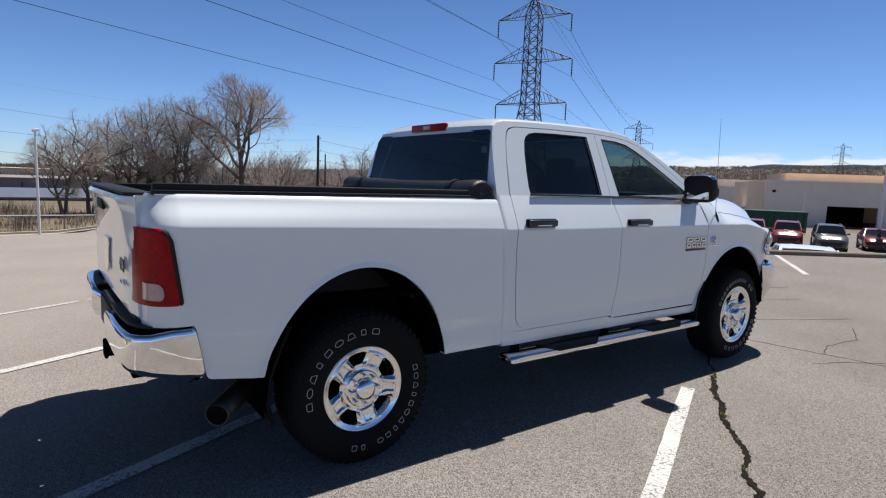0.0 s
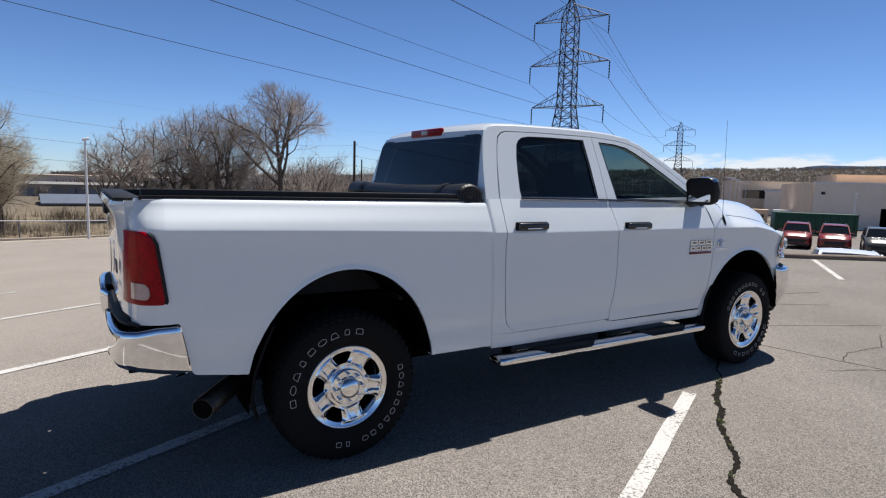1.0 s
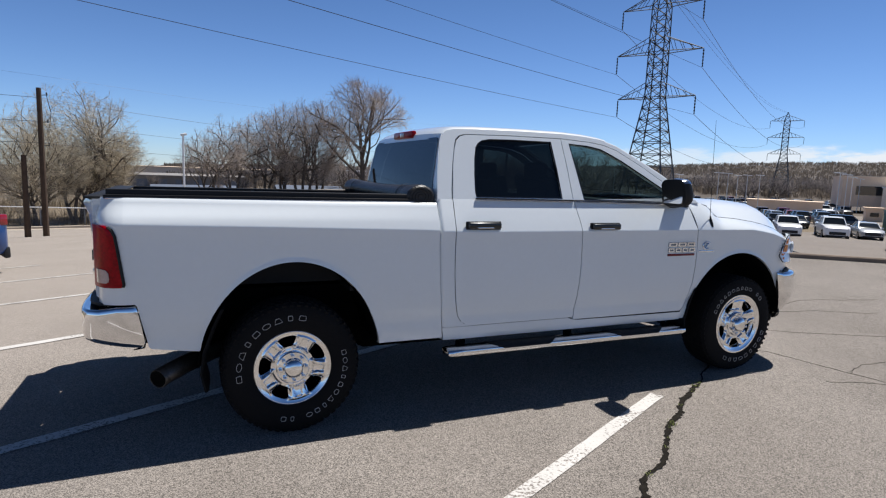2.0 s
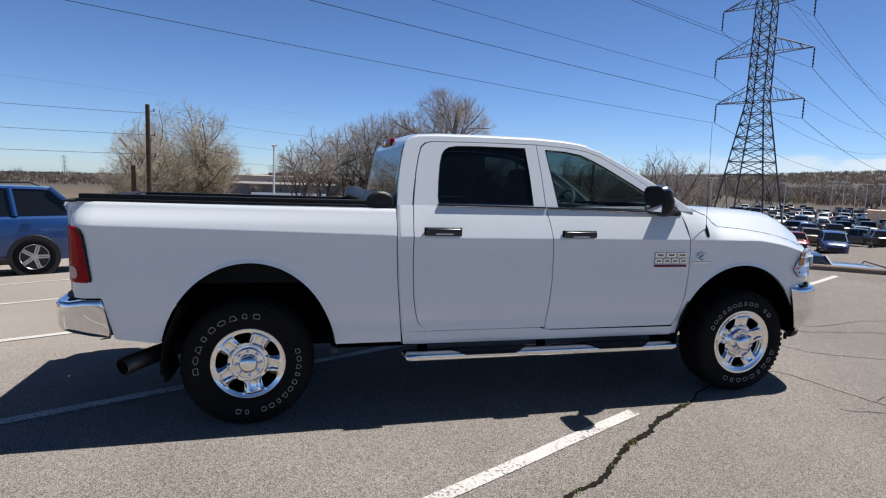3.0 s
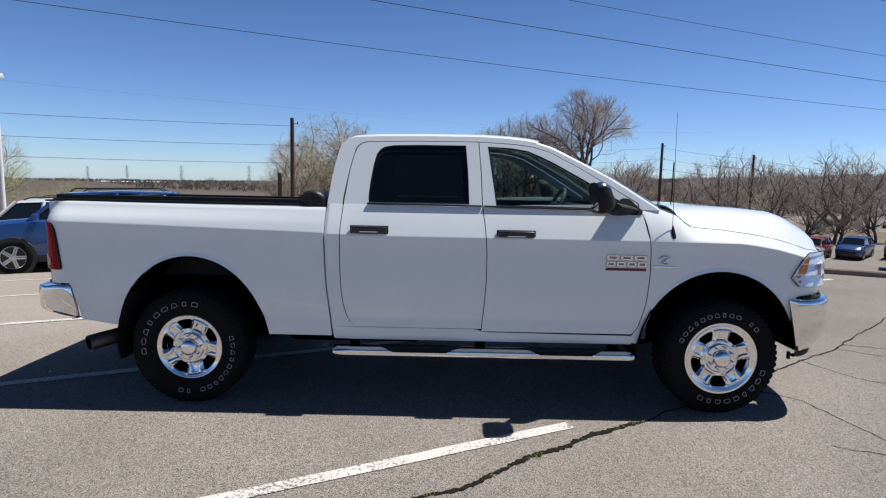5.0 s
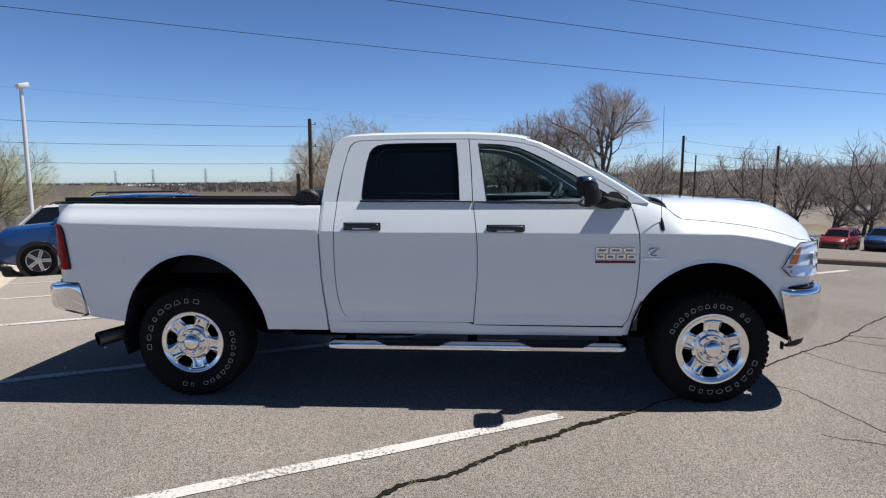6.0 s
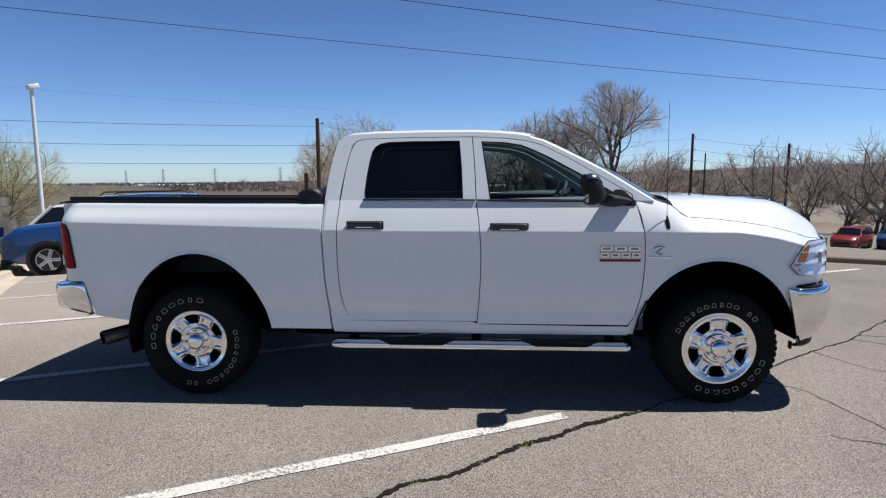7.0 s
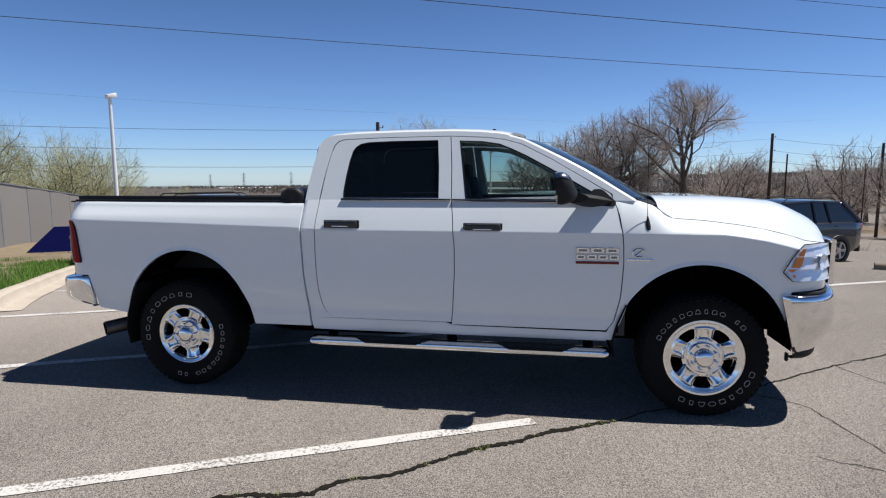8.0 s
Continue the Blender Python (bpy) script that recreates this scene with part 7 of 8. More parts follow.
def build_tower():
    """Steel lattice tower, its foot at z = -4.5, arms along local x."""
    tower = thing("transmission_tower", pose(0, 0, 0), "tall grey steel lattice transmission tower with three cross-arms", "transmission tower", "lattice towers")
    half = [(-4.8, 3.45), (3.4, 2.28), (6.6, 1.84), (9.6, 1.42), (12.5, 1.02), (15.4, 1.0), (18.3, 0.98), (21.2, 0.96), (24.2, 0.94), (27.2, 0.15)]
    legs = [(sx, sy) for sx in (-1, 1) for sy in (-1, 1)]
    for sx, sy in legs:
        bm = bmesh.new()
        tube(bm, [(sx * w, sy * w, z) for z, w in half], [0.11, 0.1, 0.1, 0.1, 0.09, 0.09, 0.08, 0.08, 0.07, 0.05], 4)
        part("leg", bm, TOWERSTEEL, tower, smooth=0)
    levels = []
    for (z0, w0), (z1, w1) in zip(half[:-1], half[1:]):
        k = 1 if z1 - z0 > 4 else 2
        for i in range(k):
            levels.append((z0 + (z1 - z0) * i / k, w0 + (w1 - w0) * i / k, z0 + (z1 - z0) * (i + 1) / k, w0 + (w1 - w0) * (i + 1) / k))
    for z0, w0, z1, w1 in levels:
        for a, b in (((-1, -1), (1, -1)), ((1, -1), (1, 1)), ((1, 1), (-1, 1)), ((-1, 1), (-1, -1))):
            for p, q in (((a[0] * w0, a[1] * w0, z0), (b[0] * w1, b[1] * w1, z1)), ((b[0] * w0, b[1] * w0, z0), (a[0] * w1, a[1] * w1, z1)), ((a[0] * w1, a[1] * w1, z1), (b[0] * w1, b[1] * w1, z1))):
                part("brace", tube(bmesh.new(), [p, q], 0.05, 4), TOWERSTEEL, tower, smooth=0)
    for z, reach in ARMS:
        for s in (-1, 1):
            bm = bmesh.new()
            w = lerp_table(half, z)
            w2 = lerp_table(half, z + 1.9)
            tip = (s * reach, 0, z)
            for sy in (-1, 1):
                tube(bm, [(s * w, sy * w, z), tip], 0.06, 4)
                tube(bm, [(s * w2, sy * w2, z + 1.9), tip], 0.05, 4)
                for t in (0.25, 0.5, 0.75):
                    lo = Vector((s * w, sy * w, z)).lerp(Vector(tip), t)
                    hi = Vector((s * w2, sy * w2, z + 1.9)).lerp(Vector(tip), t - 0.12)
                    tube(bm, [lo, hi], 0.035, 4)
            part("cross_arm", bm, TOWERSTEEL, tower, smooth=0)
            bm = bmesh.new()
            pts = [(s * reach, 0, z - 0.1 - 0.2 * i) for i in range(12)]
            tube(bm, pts, [0.05 + 0.06 * (i % 2) for i in range(12)], 6)
            part("insulator", bm, WIRE, tower, "dark hanging insulator string")
    return tower


tower = build_tower()
turn = math.degrees(math.atan2(ARM_DIR.y, ARM_DIR.x))
T1 = Vector((56.6, 57.2, 0))
tower.matrix_world = pose(T1.x, T1.y, 0, 0, 0, turn)
T2, T3 = Vector((196, 141, 0)), Vector((485, 176, 10.8))
T0 = T1 + Vector((-170, -75.2, 5.0))
copy_thing(tower, pose(T2.x, T2.y, 0, 0, 0, turn + 6))
copy_thing(tower, pose(T3.x, T3.y, T3.z, 0, 0, turn))
for az, r, z in ((108.5, 900, -13), (114.3, 1000, -14), (118.6, 1100, -15), (121.5, 1300, -16)):
    copy_thing(tower, pose(r * math.cos(radians(az)), r * math.sin(radians(az)), z, 0, 0, turn + 40))


def wire(a, b, sag, r, name="power_line", label="thin black overhead power line"):
    a, b = Vector(a), Vector(b)
    pts = []
    for i in range(33):
        t = i / 32
        p = a.lerp(b, t)
        p.z -= 4 * sag * t * (1 - t)
        pts.append(p)
    bm = tube(bmesh.new(), pts, r, 5)
    tagged(link(name, bm, WIRE, None), label, "overhead wire", "overhead wires")


for z, reach in ARMS:
    for s in (-1, 1):
        o = ARM_DIR * reach * s + Vector((0, 0, z - 2.4))
        wire(T1 + o, T0 + o, 1.5, 0.02)
        wire(T1 + o, T2 + o, 4.5, 0.03)
for s in (-1, 1):
    o = ARM_DIR * 0.4 * s + Vector((0, 0, 27.2))
    wire(T1 + o, T0 + o, 1.0, 0.012)
    wire(T1 + o, T2 + o, 3.5, 0.02)


def utility_pole(x, y, top, arm=True, r=0.14):
    z = terrain(x, y)
    p = thing("utility_pole", pose(x, y, z), "dark tarred wooden utility pole", "utility pole", "utility poles")
    h = top - z
    bm = tube(bmesh.new(), [(0, 0, -0.3), (0, 0, h)], [r, r * 0.75], 10)
    part("post", bm, WOODPOLE, p)
    if arm:
        for zz in (0.35, 1.6, 2.7):
            bm = bmesh.new()
            tube(bm, [(0, 0, h - zz), (0.3, 0.06, h - zz + 0.05)], 0.02, 6)
            tube(bm, [(0.3, 0.06, h - zz), (0.3, 0.06, h - zz + 0.16)], 0.03, 8)
            part("insulator_bracket", bm, WIRE, p)
    return p


PA, PB, PC = (-7.0, 28.8, 4.9), (23.6, 54.0, 5.6), (35.9, 59.8, 4.9)
utility_pole(*PA)
utility_pole(*PB, r=0.16)
utility_pole(*PC, r=0.16)
utility_pole(-7.7, 28.6, 1.75, False)
utility_pole(37.5, 66, 3.0, False, 0.08)
utility_pole(28.0, 62, 4.0, False, 0.1)
for dz in (0.45, 1.55, 2.55):
    wire((PA[0], PA[1], PA[2] - dz), (-40, 11.5, 5.15 - 0.85 * dz), 0.35, 0.01)
    wire((PA[0], PA[1], PA[2] - dz), (PB[0], PB[1], PB[2] - dz), 0.7, 0.008)
    wire((PB[0], PB[1], PB[2] - dz), (PC[0], PC[1], PC[2] - dz), 0.15, 0.012)
    wire((PC[0], PC[1], PC[2] - dz), (95, 100, 3 - dz), 0.6, 0.015)


wire((-6.5, 29.5, 5.5), (-40, 11.5, 7.0), 0.3, 0.003)
wire((-6.5, 29.5, 5.5), (30, 56, 7.0), 0.5, 0.003)


def lamp_post(x, y, z, h, face, base=True, scale=1.0, head=1.0):
    p = thing("lamp_post", pose(x, y, z, 0, 0, face), "white steel parking-lot light pole with a box lamp head", "street lamp", "light poles")
    bm = tube(bmesh.new(), [(0, 0, 0.5 if base else 0), (0, 0, h)], [0.075 * scale, 0.055 * scale], 12)
    part("pole", bm, LAMPWHITE, p)
    bm = bmesh.new()
    box(bm, (0.04 * scale, 0, h + 0.04), (0.32 * scale * head, 0.27 * scale, 0.15 * scale), pose(0, 0, 0, 0, -16 / head, 0), bevel=0.025)
    part("lamp_head", bm, LAMPWHITE, p)
    if base:
        bm = bmesh.new()
        tube(bm, [(0, 0, -0.4), (0, 0, 0.7)], 0.22, 16)
        part("concrete_base", bm, CONCRETE, p)
    return p


lamp_post(-12.2, 13.4, -0.55, 5.0, 60)
lamp_post(-0.9, 35.6, -2.35, 5.7, 20, False)
for az, r, h in ((50.7, 96, 7), (45.0, 100, 6.5), (41.7, 107, 7.2), (40.9, 118, 7.2), (40.1, 130, 7.2), (39.4, 112, 7), (38.4, 122, 7), (32.75, 100, 7.0), (32.2, 115, 7), (31.8, 130, 7), (31.25, 150, 7.2), (31.0, 160, 7.2)):
    x, y = 0.2 + r * math.cos(radians(az)), -4.8 + r * math.sin(radians(az))
    lamp_post(x, y, terrain(x, y), h, 130, False, 0.9, 5.0)
lamp_post(72, 26.8, terrain(72, 26.8), 4.6, 200, False)


lamp_post(46, 11.1, terrain(46, 11.1), 3.4 - terrain(46, 11.1), 200, False, 1.5)


# ---- buildings ----
def build_warehouse():
    a = Vector((86.9, 38.4, 0))
    along = Vector((0.62, -0.785, 0))
    back = Vector((0.785, 0.62, 0))
    yaw = math.degrees(math.atan2(along.y, along.x))
    w = thing("warehouse", pose(a.x, a.y, -3.5, 0, 0, yaw), "flat-roofed grey-beige warehouse with a dark bay door", "building")
    H = 6.5
    length = 58
    bay = [(8.1, 0.05), (8.1, 3.2), (14.4, 3.2), (14.4, 0.05)]
    bm = bmesh.new()
    plate(bm, [[(0, 0), (length, 0), (length, H), (0, H)], bay], lambda u, v: (u, 0, v))
    part("front_wall", bm, STUCCO, w, solid=0.3)
    bm = bmesh.new()
    box(bm, (0.15, 11.2, H / 2), (0.3, 21.6, H))
    part("side_wall", bm, TAN, w)
    bm = bmesh.new()
    box(bm, (length / 2, 11.2, H - 0.5), (length - 0.8, 21.4, 0.2))
    part("roof", bm, TAN, w)
    bm = bmesh.new()
    box(bm, (length / 2, 22.2, H / 2), (length, 0.3, H))
    part("back_wall", bm, STUCCO, w)
    bm = bmesh.new()
    box(bm, (length / 2, -0.02, H + 0.06), (length + 0.3, 0.5, 0.18))
    part("parapet_cap", bm, LAMPWHITE, w, "pale metal coping")
    bm = bmesh.new()
    box(bm, (11.2, 6, 1.7), (7.5, 0.2, 3.3))
    part("bay_back", bm, UNDER, w)
    for x in (7.95, 14.55):
        bm = bmesh.new()
        box(bm, (x, -0.06, 1.6), (0.25, 0.2, 3.2))
        part("bay_jamb", bm, LAMPWHITE, w)
    bm = bmesh.new()
    box(bm, (11.1, -0.2, 4.6), (1.5, 0.12, 1.1), bevel=0.03)
    part("sign_board", bm, GREENBIN, w, "small green sign board with illegible marks")
    for x in (1.1, 26):
        bm = bmesh.new()
        box(bm, (x, -0.2, 5.1), (0.5, 0.3, 0.4), bevel=0.05)
        part("wall_lamp", bm, TRIM, w)
    for x in (36, 44):
        bm = bmesh.new()
        box(bm, (x, 8, H + 0.4), (2.2, 1.6, 1.0), bevel=0.05)
        part("roof_unit", bm, LAMPWHITE, w)


def build_block(x, y, yaw, sx, sy, h, z, wall_mat, name, label, windows=0):
    b = thing(name, pose(x, y, z, 0, 0, yaw), label, "building")
    bm = bmesh.new()
    box(bm, (0, 0, h / 2), (sx, sy, h))
    part("wall", bm, wall_mat, b)
    bm = bmesh.new()
    box(bm, (0, 0, h + 0.1), (sx + 0.4, sy + 0.4, 0.25))
    part("roof", bm, LAMPWHITE if wall_mat != TAN else TAN, b)
    for i in range(windows):
        bm = bmesh.new()
        box(bm, (-sx / 2 + sx * (i + 0.5) / windows, -sy / 2 - 0.03, h * 0.55), (sx / windows * 0.5, 0.1, h * 0.3))
        part("window", bm, CARGLASS, b)
    return b


build_warehouse()
build_block(153, 58, -52, 60, 20, 6.2, -2.5, TAN, "office_building", "long tan stepped building behind the warehouse", 6)
build_block(176, 60, -52, 34, 20, 7.6, -1.5, TAN, "office_building", "tan upper block of the far building", 4)
build_block(132.5, 67.2, 28, 8, 6, 5.2, -3.6, STUCCO, "shed", "low grey metal building beyond the warehouse", 0)
build_block(101, 69.5, -56, 12, 5, 2.7, -4.2, TAN, "shed", "long low beige building at the end of the lot", 0)
for x, y, m in ((94.9, 50.4, TAN), (96.6, 47.6, STUCCO)):
    build_block(x, y, -52, 2.2, 2.2, 1.9, terrain(x, y), m, "bin_enclosure", "small open-fronted bin enclosure with a pale roof", 1)
for x, y, yaw, sx, h, m in ((5, 190, -4, 40, 3.5, TAN), (40, 240, 0, 60, 4, STUCCO)):
    build_block(x, y, yaw, sx, 18, h, terrain(x, y) - 0.5, m, "far_building", "low flat-roofed building across the valley", 0)


PALEGREY = mat("pale_grey_cladding", (0.24, 0.225, 0.21), 0.7, vary=0.08, scale=0.4, fine=5)
SLATE = mat("slate_blue_roof", (0.1, 0.12, 0.16), 0.7, vary=0.15, scale=0.3, fine=4)


def long_shed(x, y, yaw, sx, sy, h, rise, z, walls, roof_mat, bays, label):
    """Low industrial building with a shallow pitched roof and a row of door bays."""
    b = thing("industrial_building", pose(x, y, z, 0, 0, yaw), label, "building", "buildings across the valley")
    bm = bmesh.new()
    box(bm, (0, 0, h / 2), (sx, sy, h))
    part("wall", bm, walls, b)
    bm = bmesh.new()
    grid(bm, [[(-sx / 2 - 0.5, -sy / 2 - 0.6, h + 0.02), (sx / 2 + 0.5, -sy / 2 - 0.6, h + 0.02)], [(-sx / 2 - 0.5, 0, h + rise), (sx / 2 + 0.5, 0, h + rise)], [(-sx / 2 - 0.5, sy / 2 + 0.6, h + 0.02), (sx / 2 + 0.5, sy / 2 + 0.6, h + 0.02)]])
    part("roof", face_out_z(bm), roof_mat, b, solid=0.2)
    for i in range(bays):
        bm = bmesh.new()
        box(bm, (-sx / 2 + sx * (i + 0.5) / bays, -sy / 2 - 0.04, h * 0.42), (sx / bays * 0.55, 0.14, h * 0.7))
        part("bay_door", bm, GALV, b)


long_shed(-6, 128, 3, 30, 18, 3.4, 0.3, -4.2, PALEGREY, PALEGREY, 9, "long pale grey industrial building seen between trees")
long_shed(0, 92, 4, 11, 12, 1.5, 1.0, -4.1, PALEGREY, SLATE, 5, "low pale building with a slate-blue roof")
long_shed(18, 96, -4, 10, 12, 1.5, 1.0, -3.9, PALEGREY, SLATE, 4, "low pale building with a slate-blue roof")
long_shed(-76, 190, 20, 16, 12, 1.9, 0.2, -4.9, LAMPWHITE, LAMPWHITE, 4, "long pale grey industrial building seen between trees")
long_shed(-140, 260, 28, 26, 18, 1.6, 0.3, -4.4, PALEGREY, LAMPWHITE, 5, "long pale industrial building across the valley")


def pipe_fence():
    """Pale chain-link fence with a top rail behind the far kerb of the lot."""
    f = thing("chain_link_fence", pose(0, 0, 0), "low galvanised chain-link fence with a top rail", "fence", kind="structure")
    pts = [Vector((x, 38.6 - 0.02 * x, 0)) for x in [-26 + 2.4 * i for i in range(16)]]
    for p in pts:
        p.z = terrain(p.x, p.y) - 0.05
    for a in pts:
        part("post", tube(bmesh.new(), [a, a + Vector((0, 0, 1.25))], 0.035, 8), GALV, f)
    for a, b in zip(pts, pts[1:]):
        part("top_rail", tube(bmesh.new(), [a + Vector((0, 0, 1.25)), b + Vector((0, 0, 1.25))], 0.035, 6), LAMPWHITE, f)
        verts, faces = [], []
        d = b - a
        n = 26
        for i in range(-12, n):
            for sgn in (0, 1):
                u0, u1 = i / n, (i + 12) / n
                ua, ub = max(0.0, u0), min(1.0, u1)
                za, zb = (ua - u0) / (u1 - u0), (ub - u0) / (u1 - u0)
                if sgn:
                    za, zb = 1 - za, 1 - zb
                k = len(verts)
                for u, zz in ((ua, za), (ub, zb)):
                    q = a + d * u + Vector((0, 0, 0.03 + 1.2 * zz))
                    verts += [tuple(q + Vector((0, 0, -0.004))), tuple(q + Vector((0, 0, 0.004)))]
                faces.append((k, k + 1, k + 3, k + 2))
        me = bpy.data.meshes.new("mesh_panel")
        me.from_pydata(verts, [], faces)
        me.materials.append(GALV)
        new("mesh_panel", me).parent = f


pipe_fence()


def container(x, y, yaw):
    c = thing("dumpster", pose(x, y, terrain(x, y), 0, 0, yaw), "dark green steel roll-off container", "container")
    bm = bmesh.new()
    box(bm, (0, 0, 1.15), (7.5, 2.4, 2.1), bevel=0.03)
    part("body", bm, GREENBIN, c)
    for i in range(11):
        bm = bmesh.new()
        box(bm, (-3.5 + 0.7 * i, -1.23, 1.15), (0.1, 0.1, 1.9))
        part("rib", bm, GREENBIN, c)
    bm = bmesh.new()
    box(bm, (0, 0, 2.25), (7.6, 2.5, 0.12), bevel=0.02)
    part("rim", bm, GREENBIN, c)


container(64.4, 27.4, -52)
REDBOX = mat("dark_red_container", (0.1, 0.02, 0.018), 0.6, vary=0.2, scale=1, fine=12)
cargo = thing("cargo_container", pose(82, 115, -6.9, 0, 0, -35), "dark red steel cargo container beyond the street trees", "container")
bm = bmesh.new()
box(bm, (0, 0, 1.35), (6.1, 2.4, 2.6), bevel=0.03)
part("body", bm, REDBOX, cargo)
for i in range(14):
    bm = bmesh.new()
    box(bm, (-2.8 + 0.43 * i, -1.22, 1.35), (0.16, 0.06, 2.3))
    part("rib", bm, REDBOX, cargo)


# ---- fence, sign board and grass on the left verge ----
def build_fence():
    """Chain-link fence hung with grey screen cloth, a pipe rail along its top."""
    fence = thing("screened_fence", pose(0, 0, 0), "tall fence hung with weathered grey screen cloth", "fence", kind="structure")
    pts = [Vector((-9.05, -0.28, 1.8)), Vector((-14.7, 11.2, 1.5)), Vector((-18.4, 19.0, 0.82)), Vector((-21.2, 25.4, 0.25))]
    rng2 = random.Random(4)
    for a, b in zip(pts, pts[1:]):
        d = b - a
        m = max(2, round(d.xy.length / 2.1))
        out = Vector((d.y, -d.x, 0)).normalized()
        for i in range(m):
            p, q = a + d * i / m, a + d * (i + 1) / m
            rows = []
            for j in range(9):
                t = j / 8
                rows.append([p.lerp(q, t) + out * (0.025 * math.sin(math.pi * t) * math.sin(2.2 * h + i) + rng2.gauss(0, 0.003)) - Vector((0, 0, 0.03 + h * 2.4)) for h in [k / 8 for k in range(9)]])
            bm = bmesh.new()
            grid(bm, rows)
            part("screen_panel", bm, FENCE, fence, solid=0.004, smooth=60)
            part("top_rail", tube(bmesh.new(), [p, q], 0.03, 8), GALV, fence)
            part("post", tube(bmesh.new(), [p + Vector((0, 0, 0.05)) - out * 0.02, p - Vector((0, 0, 2.7)) - out * 0.02], 0.035, 8), GALV, fence)


def random_mat(name, a, b):
    m = mat(name, a, 0.9, vary=0.1, scale=2, fine=25, bump=0.4)
    nt = m.node_tree
    oi = nt.nodes.new("ShaderNodeObjectInfo")
    mix = nt.nodes.new("ShaderNodeMix")
    mix.data_type = "RGBA"
    mix.inputs["A"].default_value = (*a, 1)
    mix.inputs["B"].default_value = (*b, 1)
    nt.links.new(oi.outputs["Random"], mix.inputs["Factor"])
    nt.links.new(mix.outputs["Result"], nt.nodes["Principled BSDF"].inputs["Base Color"])
    return m


FENCE = random_mat("grey_screen_cloth", (0.19, 0.18, 0.17), (0.25, 0.235, 0.22))
build_fence()
SIGNBLUE = mat("blue_panel", (0.003, 0.005, 0.075), 0.5, spec=0.2, vary=0.1, scale=3, fine=30)
board = thing("sign_board", pose(-11.2, 9.5, -0.62, 0, 0, 32), "low dark blue tilted panel on the grass", "panel")
bm = plate(bmesh.new(), [[(-0.68, 0.14), (0.68, 0.14), (0.68, 0.86), (0.02, 0.86)]], lambda u, v: (u, 0.2 * v, v))
part("panel", bm, SIGNBLUE, board, solid=0.03)
bm = tube(bmesh.new(), [(-0.3, 0.06, 0.0), (-0.3, 0.06, 0.2)], 0.02, 6)
tube(bm, [(0.35, 0.06, 0.0), (0.35, 0.06, 0.3)], 0.02, 6)
part("stand", bm, LAMPWHITE, board)


def build_grass():
    rng2 = random.Random(9)
    verts, faces = [], []
    for i in range(22000):
        y = rng2.uniform(1.0, 12)
        t = rng2.random() ** 1.3
        x = lerp_table(LOT_LEFT, y) - 0.25 - 3.2 * t
        if noise.noise(Vector((x * 0.9, y * 0.9, 0))) < -0.4 + 0.45 * t:
            continue
        yy = y + 0.46 * (lerp_table(LOT_LEFT, y) - 0.16 - x)
        j = (lerp_table(LOT_LEFT, y) - 0.16 - x) / 0.75
        z = (lot_z(x, y) + 0.13) * (1 - j / 9) + terrain(x - 3, y + 2) * j / 9
        a, h = rng2.uniform(0, 6.28), rng2.uniform(0.05, 0.13)
        k = len(verts)
        dx, dy = math.cos(a) * 0.008, math.sin(a) * 0.008
        verts += [(x - dx, yy - dy, z - 0.04), (x + dx, yy + dy, z - 0.04), (x + rng2.gauss(0, 0.03), yy + rng2.gauss(0, 0.03), z + h)]
        faces.append((k, k + 1, k + 2))
    me = bpy.data.meshes.new("grass")
    me.from_pydata(verts, [], faces)
    me.materials.append(mat_island("grass_blade", (0.06, 0.19, 0.02), (0.17, 0.26, 0.05)))
    tagged(new("grass", me), "short spring grass on the verge", "grass", kind="stuff")


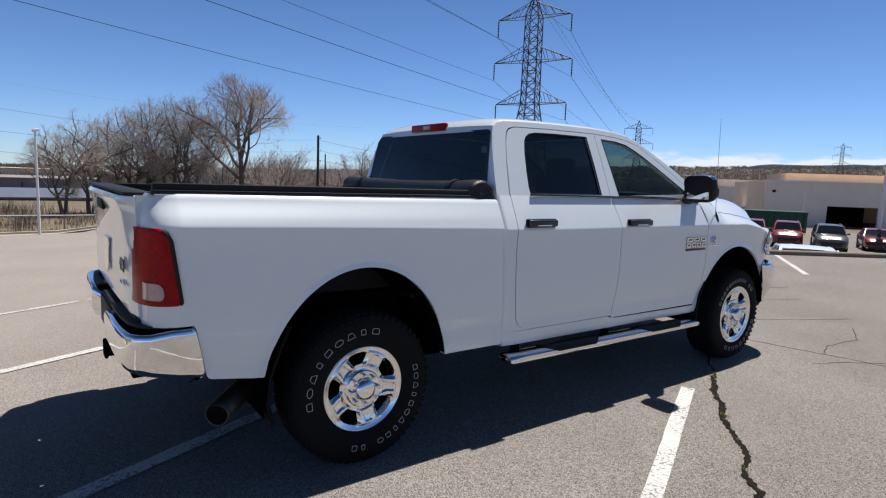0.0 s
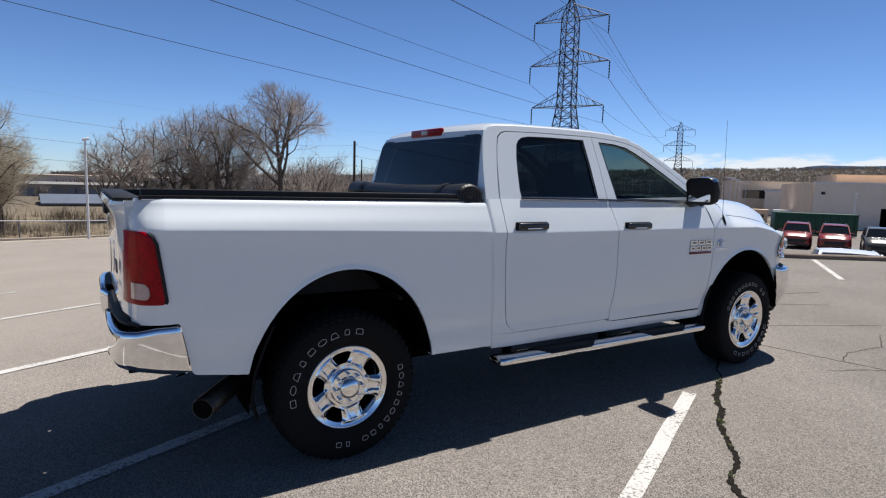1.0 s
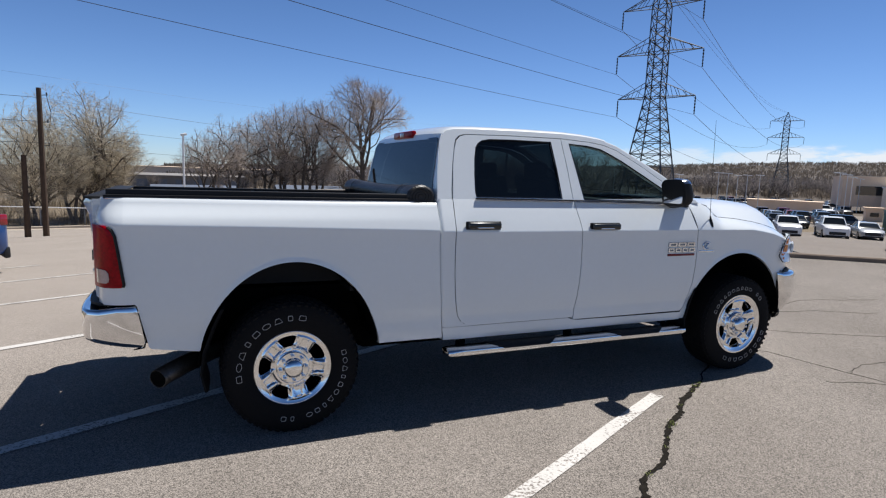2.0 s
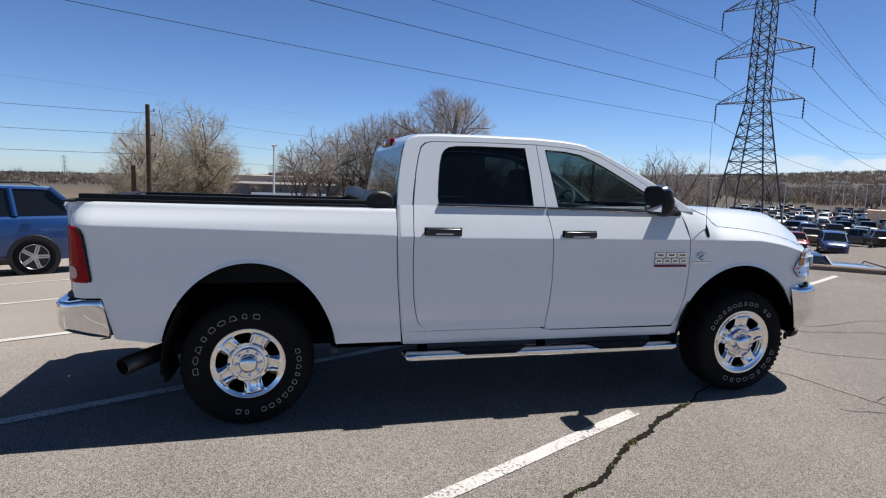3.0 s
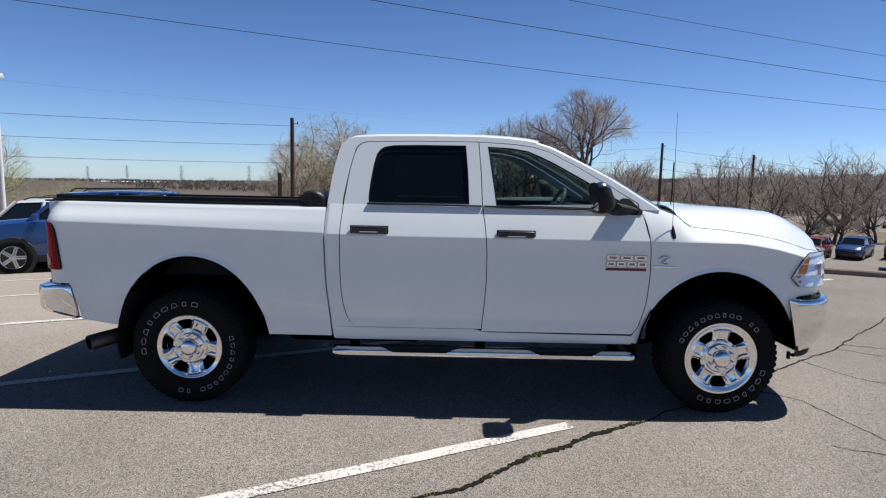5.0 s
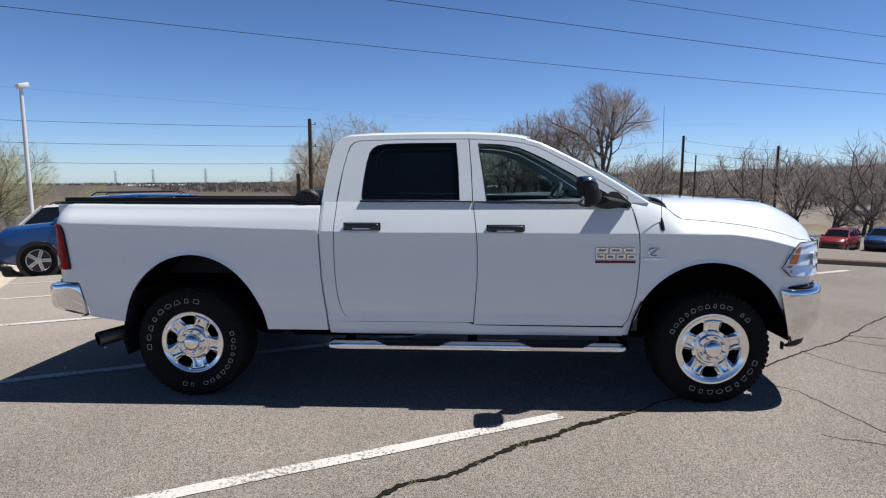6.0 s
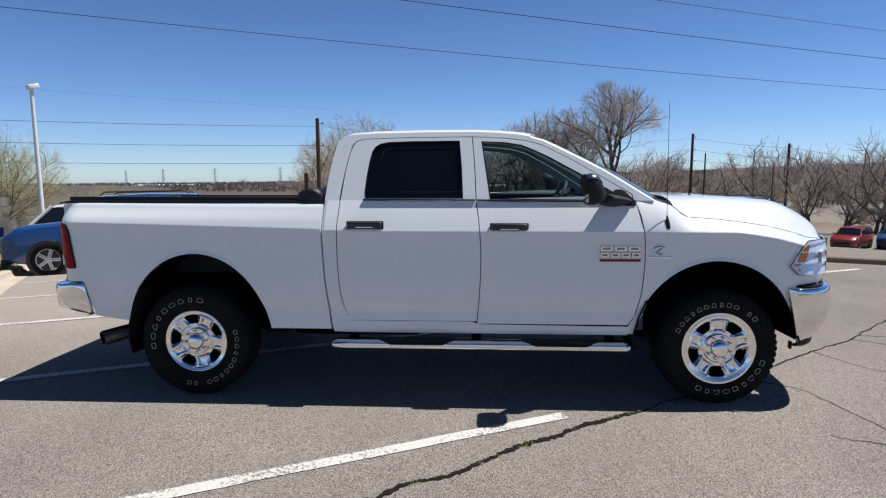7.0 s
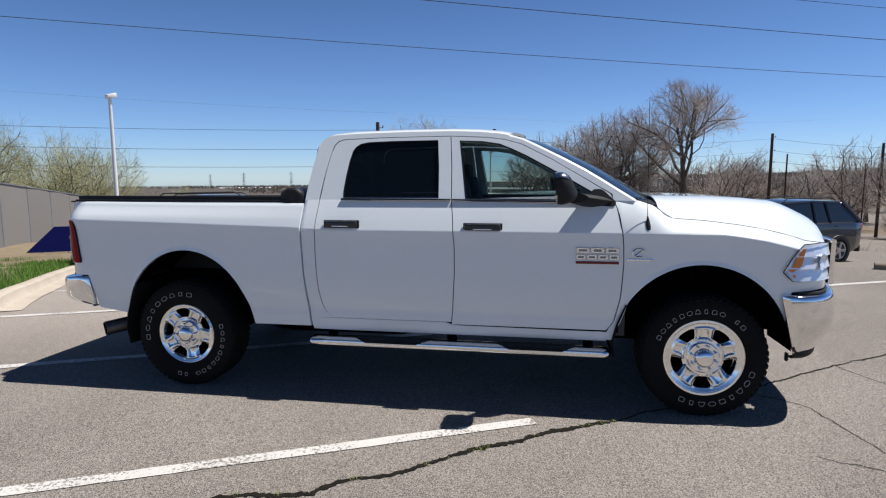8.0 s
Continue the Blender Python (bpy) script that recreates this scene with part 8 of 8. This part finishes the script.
build_grass()


def dry_brush():
    """Dry brush, tall grass and scrub on the bank between the lot and the trees."""
    rng2 = random.Random(12)
    verts, faces = [], []
    for n in range(1100):
        x, y = rng2.uniform(-34, 26), rng2.uniform(38.9, 66)
        if noise.noise(Vector((x * 0.15, y * 0.15, 5))) < -0.15:
            continue
        z, h = terrain(x, y), rng2.uniform(0.35, 1.3) * (1.5 if y > 55 else 1.0)
        for i in range(26):
            bx, by = x + rng2.gauss(0, h * 0.45), y + rng2.gauss(0, h * 0.45)
            a, hh, w, t = rng2.uniform(0, 6.28), h * rng2.uniform(0.4, 1.0), rng2.uniform(0.008, 0.022), rng2.gauss(0, 0.3)
            k = len(verts)
            dx, dy = math.cos(a) * w, math.sin(a) * w
            verts += [(bx - dx, by - dy, z - 0.1), (bx + dx, by + dy, z - 0.1), (bx + hh * t, by + hh * rng2.gauss(0, 0.3), z + hh)]
            faces.append((k, k + 1, k + 2))
    me = bpy.data.meshes.new("dry_brush")
    me.from_pydata(verts, [], faces)
    me.materials.append(mat_island("dry_brush_stems", (0.1, 0.08, 0.05), (0.26, 0.21, 0.14)))
    tagged(new("dry_brush", me), "dry brown brush and tall grass on the bank", "brush", kind="stuff")


dry_brush()


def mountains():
    """Low foothills far beyond the woods, the haze of distance painted into their blue."""
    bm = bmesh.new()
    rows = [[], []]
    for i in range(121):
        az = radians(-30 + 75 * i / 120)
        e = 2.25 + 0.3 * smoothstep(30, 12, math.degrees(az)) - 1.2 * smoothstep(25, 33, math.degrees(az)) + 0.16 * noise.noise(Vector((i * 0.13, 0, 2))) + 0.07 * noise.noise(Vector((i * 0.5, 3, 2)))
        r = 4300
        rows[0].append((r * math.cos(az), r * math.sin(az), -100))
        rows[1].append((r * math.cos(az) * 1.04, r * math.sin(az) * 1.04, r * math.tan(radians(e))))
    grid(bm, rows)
    structure("backdrop", bm, mat("haze_blue_hills", (0.2, 0.29, 0.42), 1.0, vary=0.06, scale=0.002, fine=0.01), "low foothills on the horizon, painted haze blue", "mountains")


mountains()
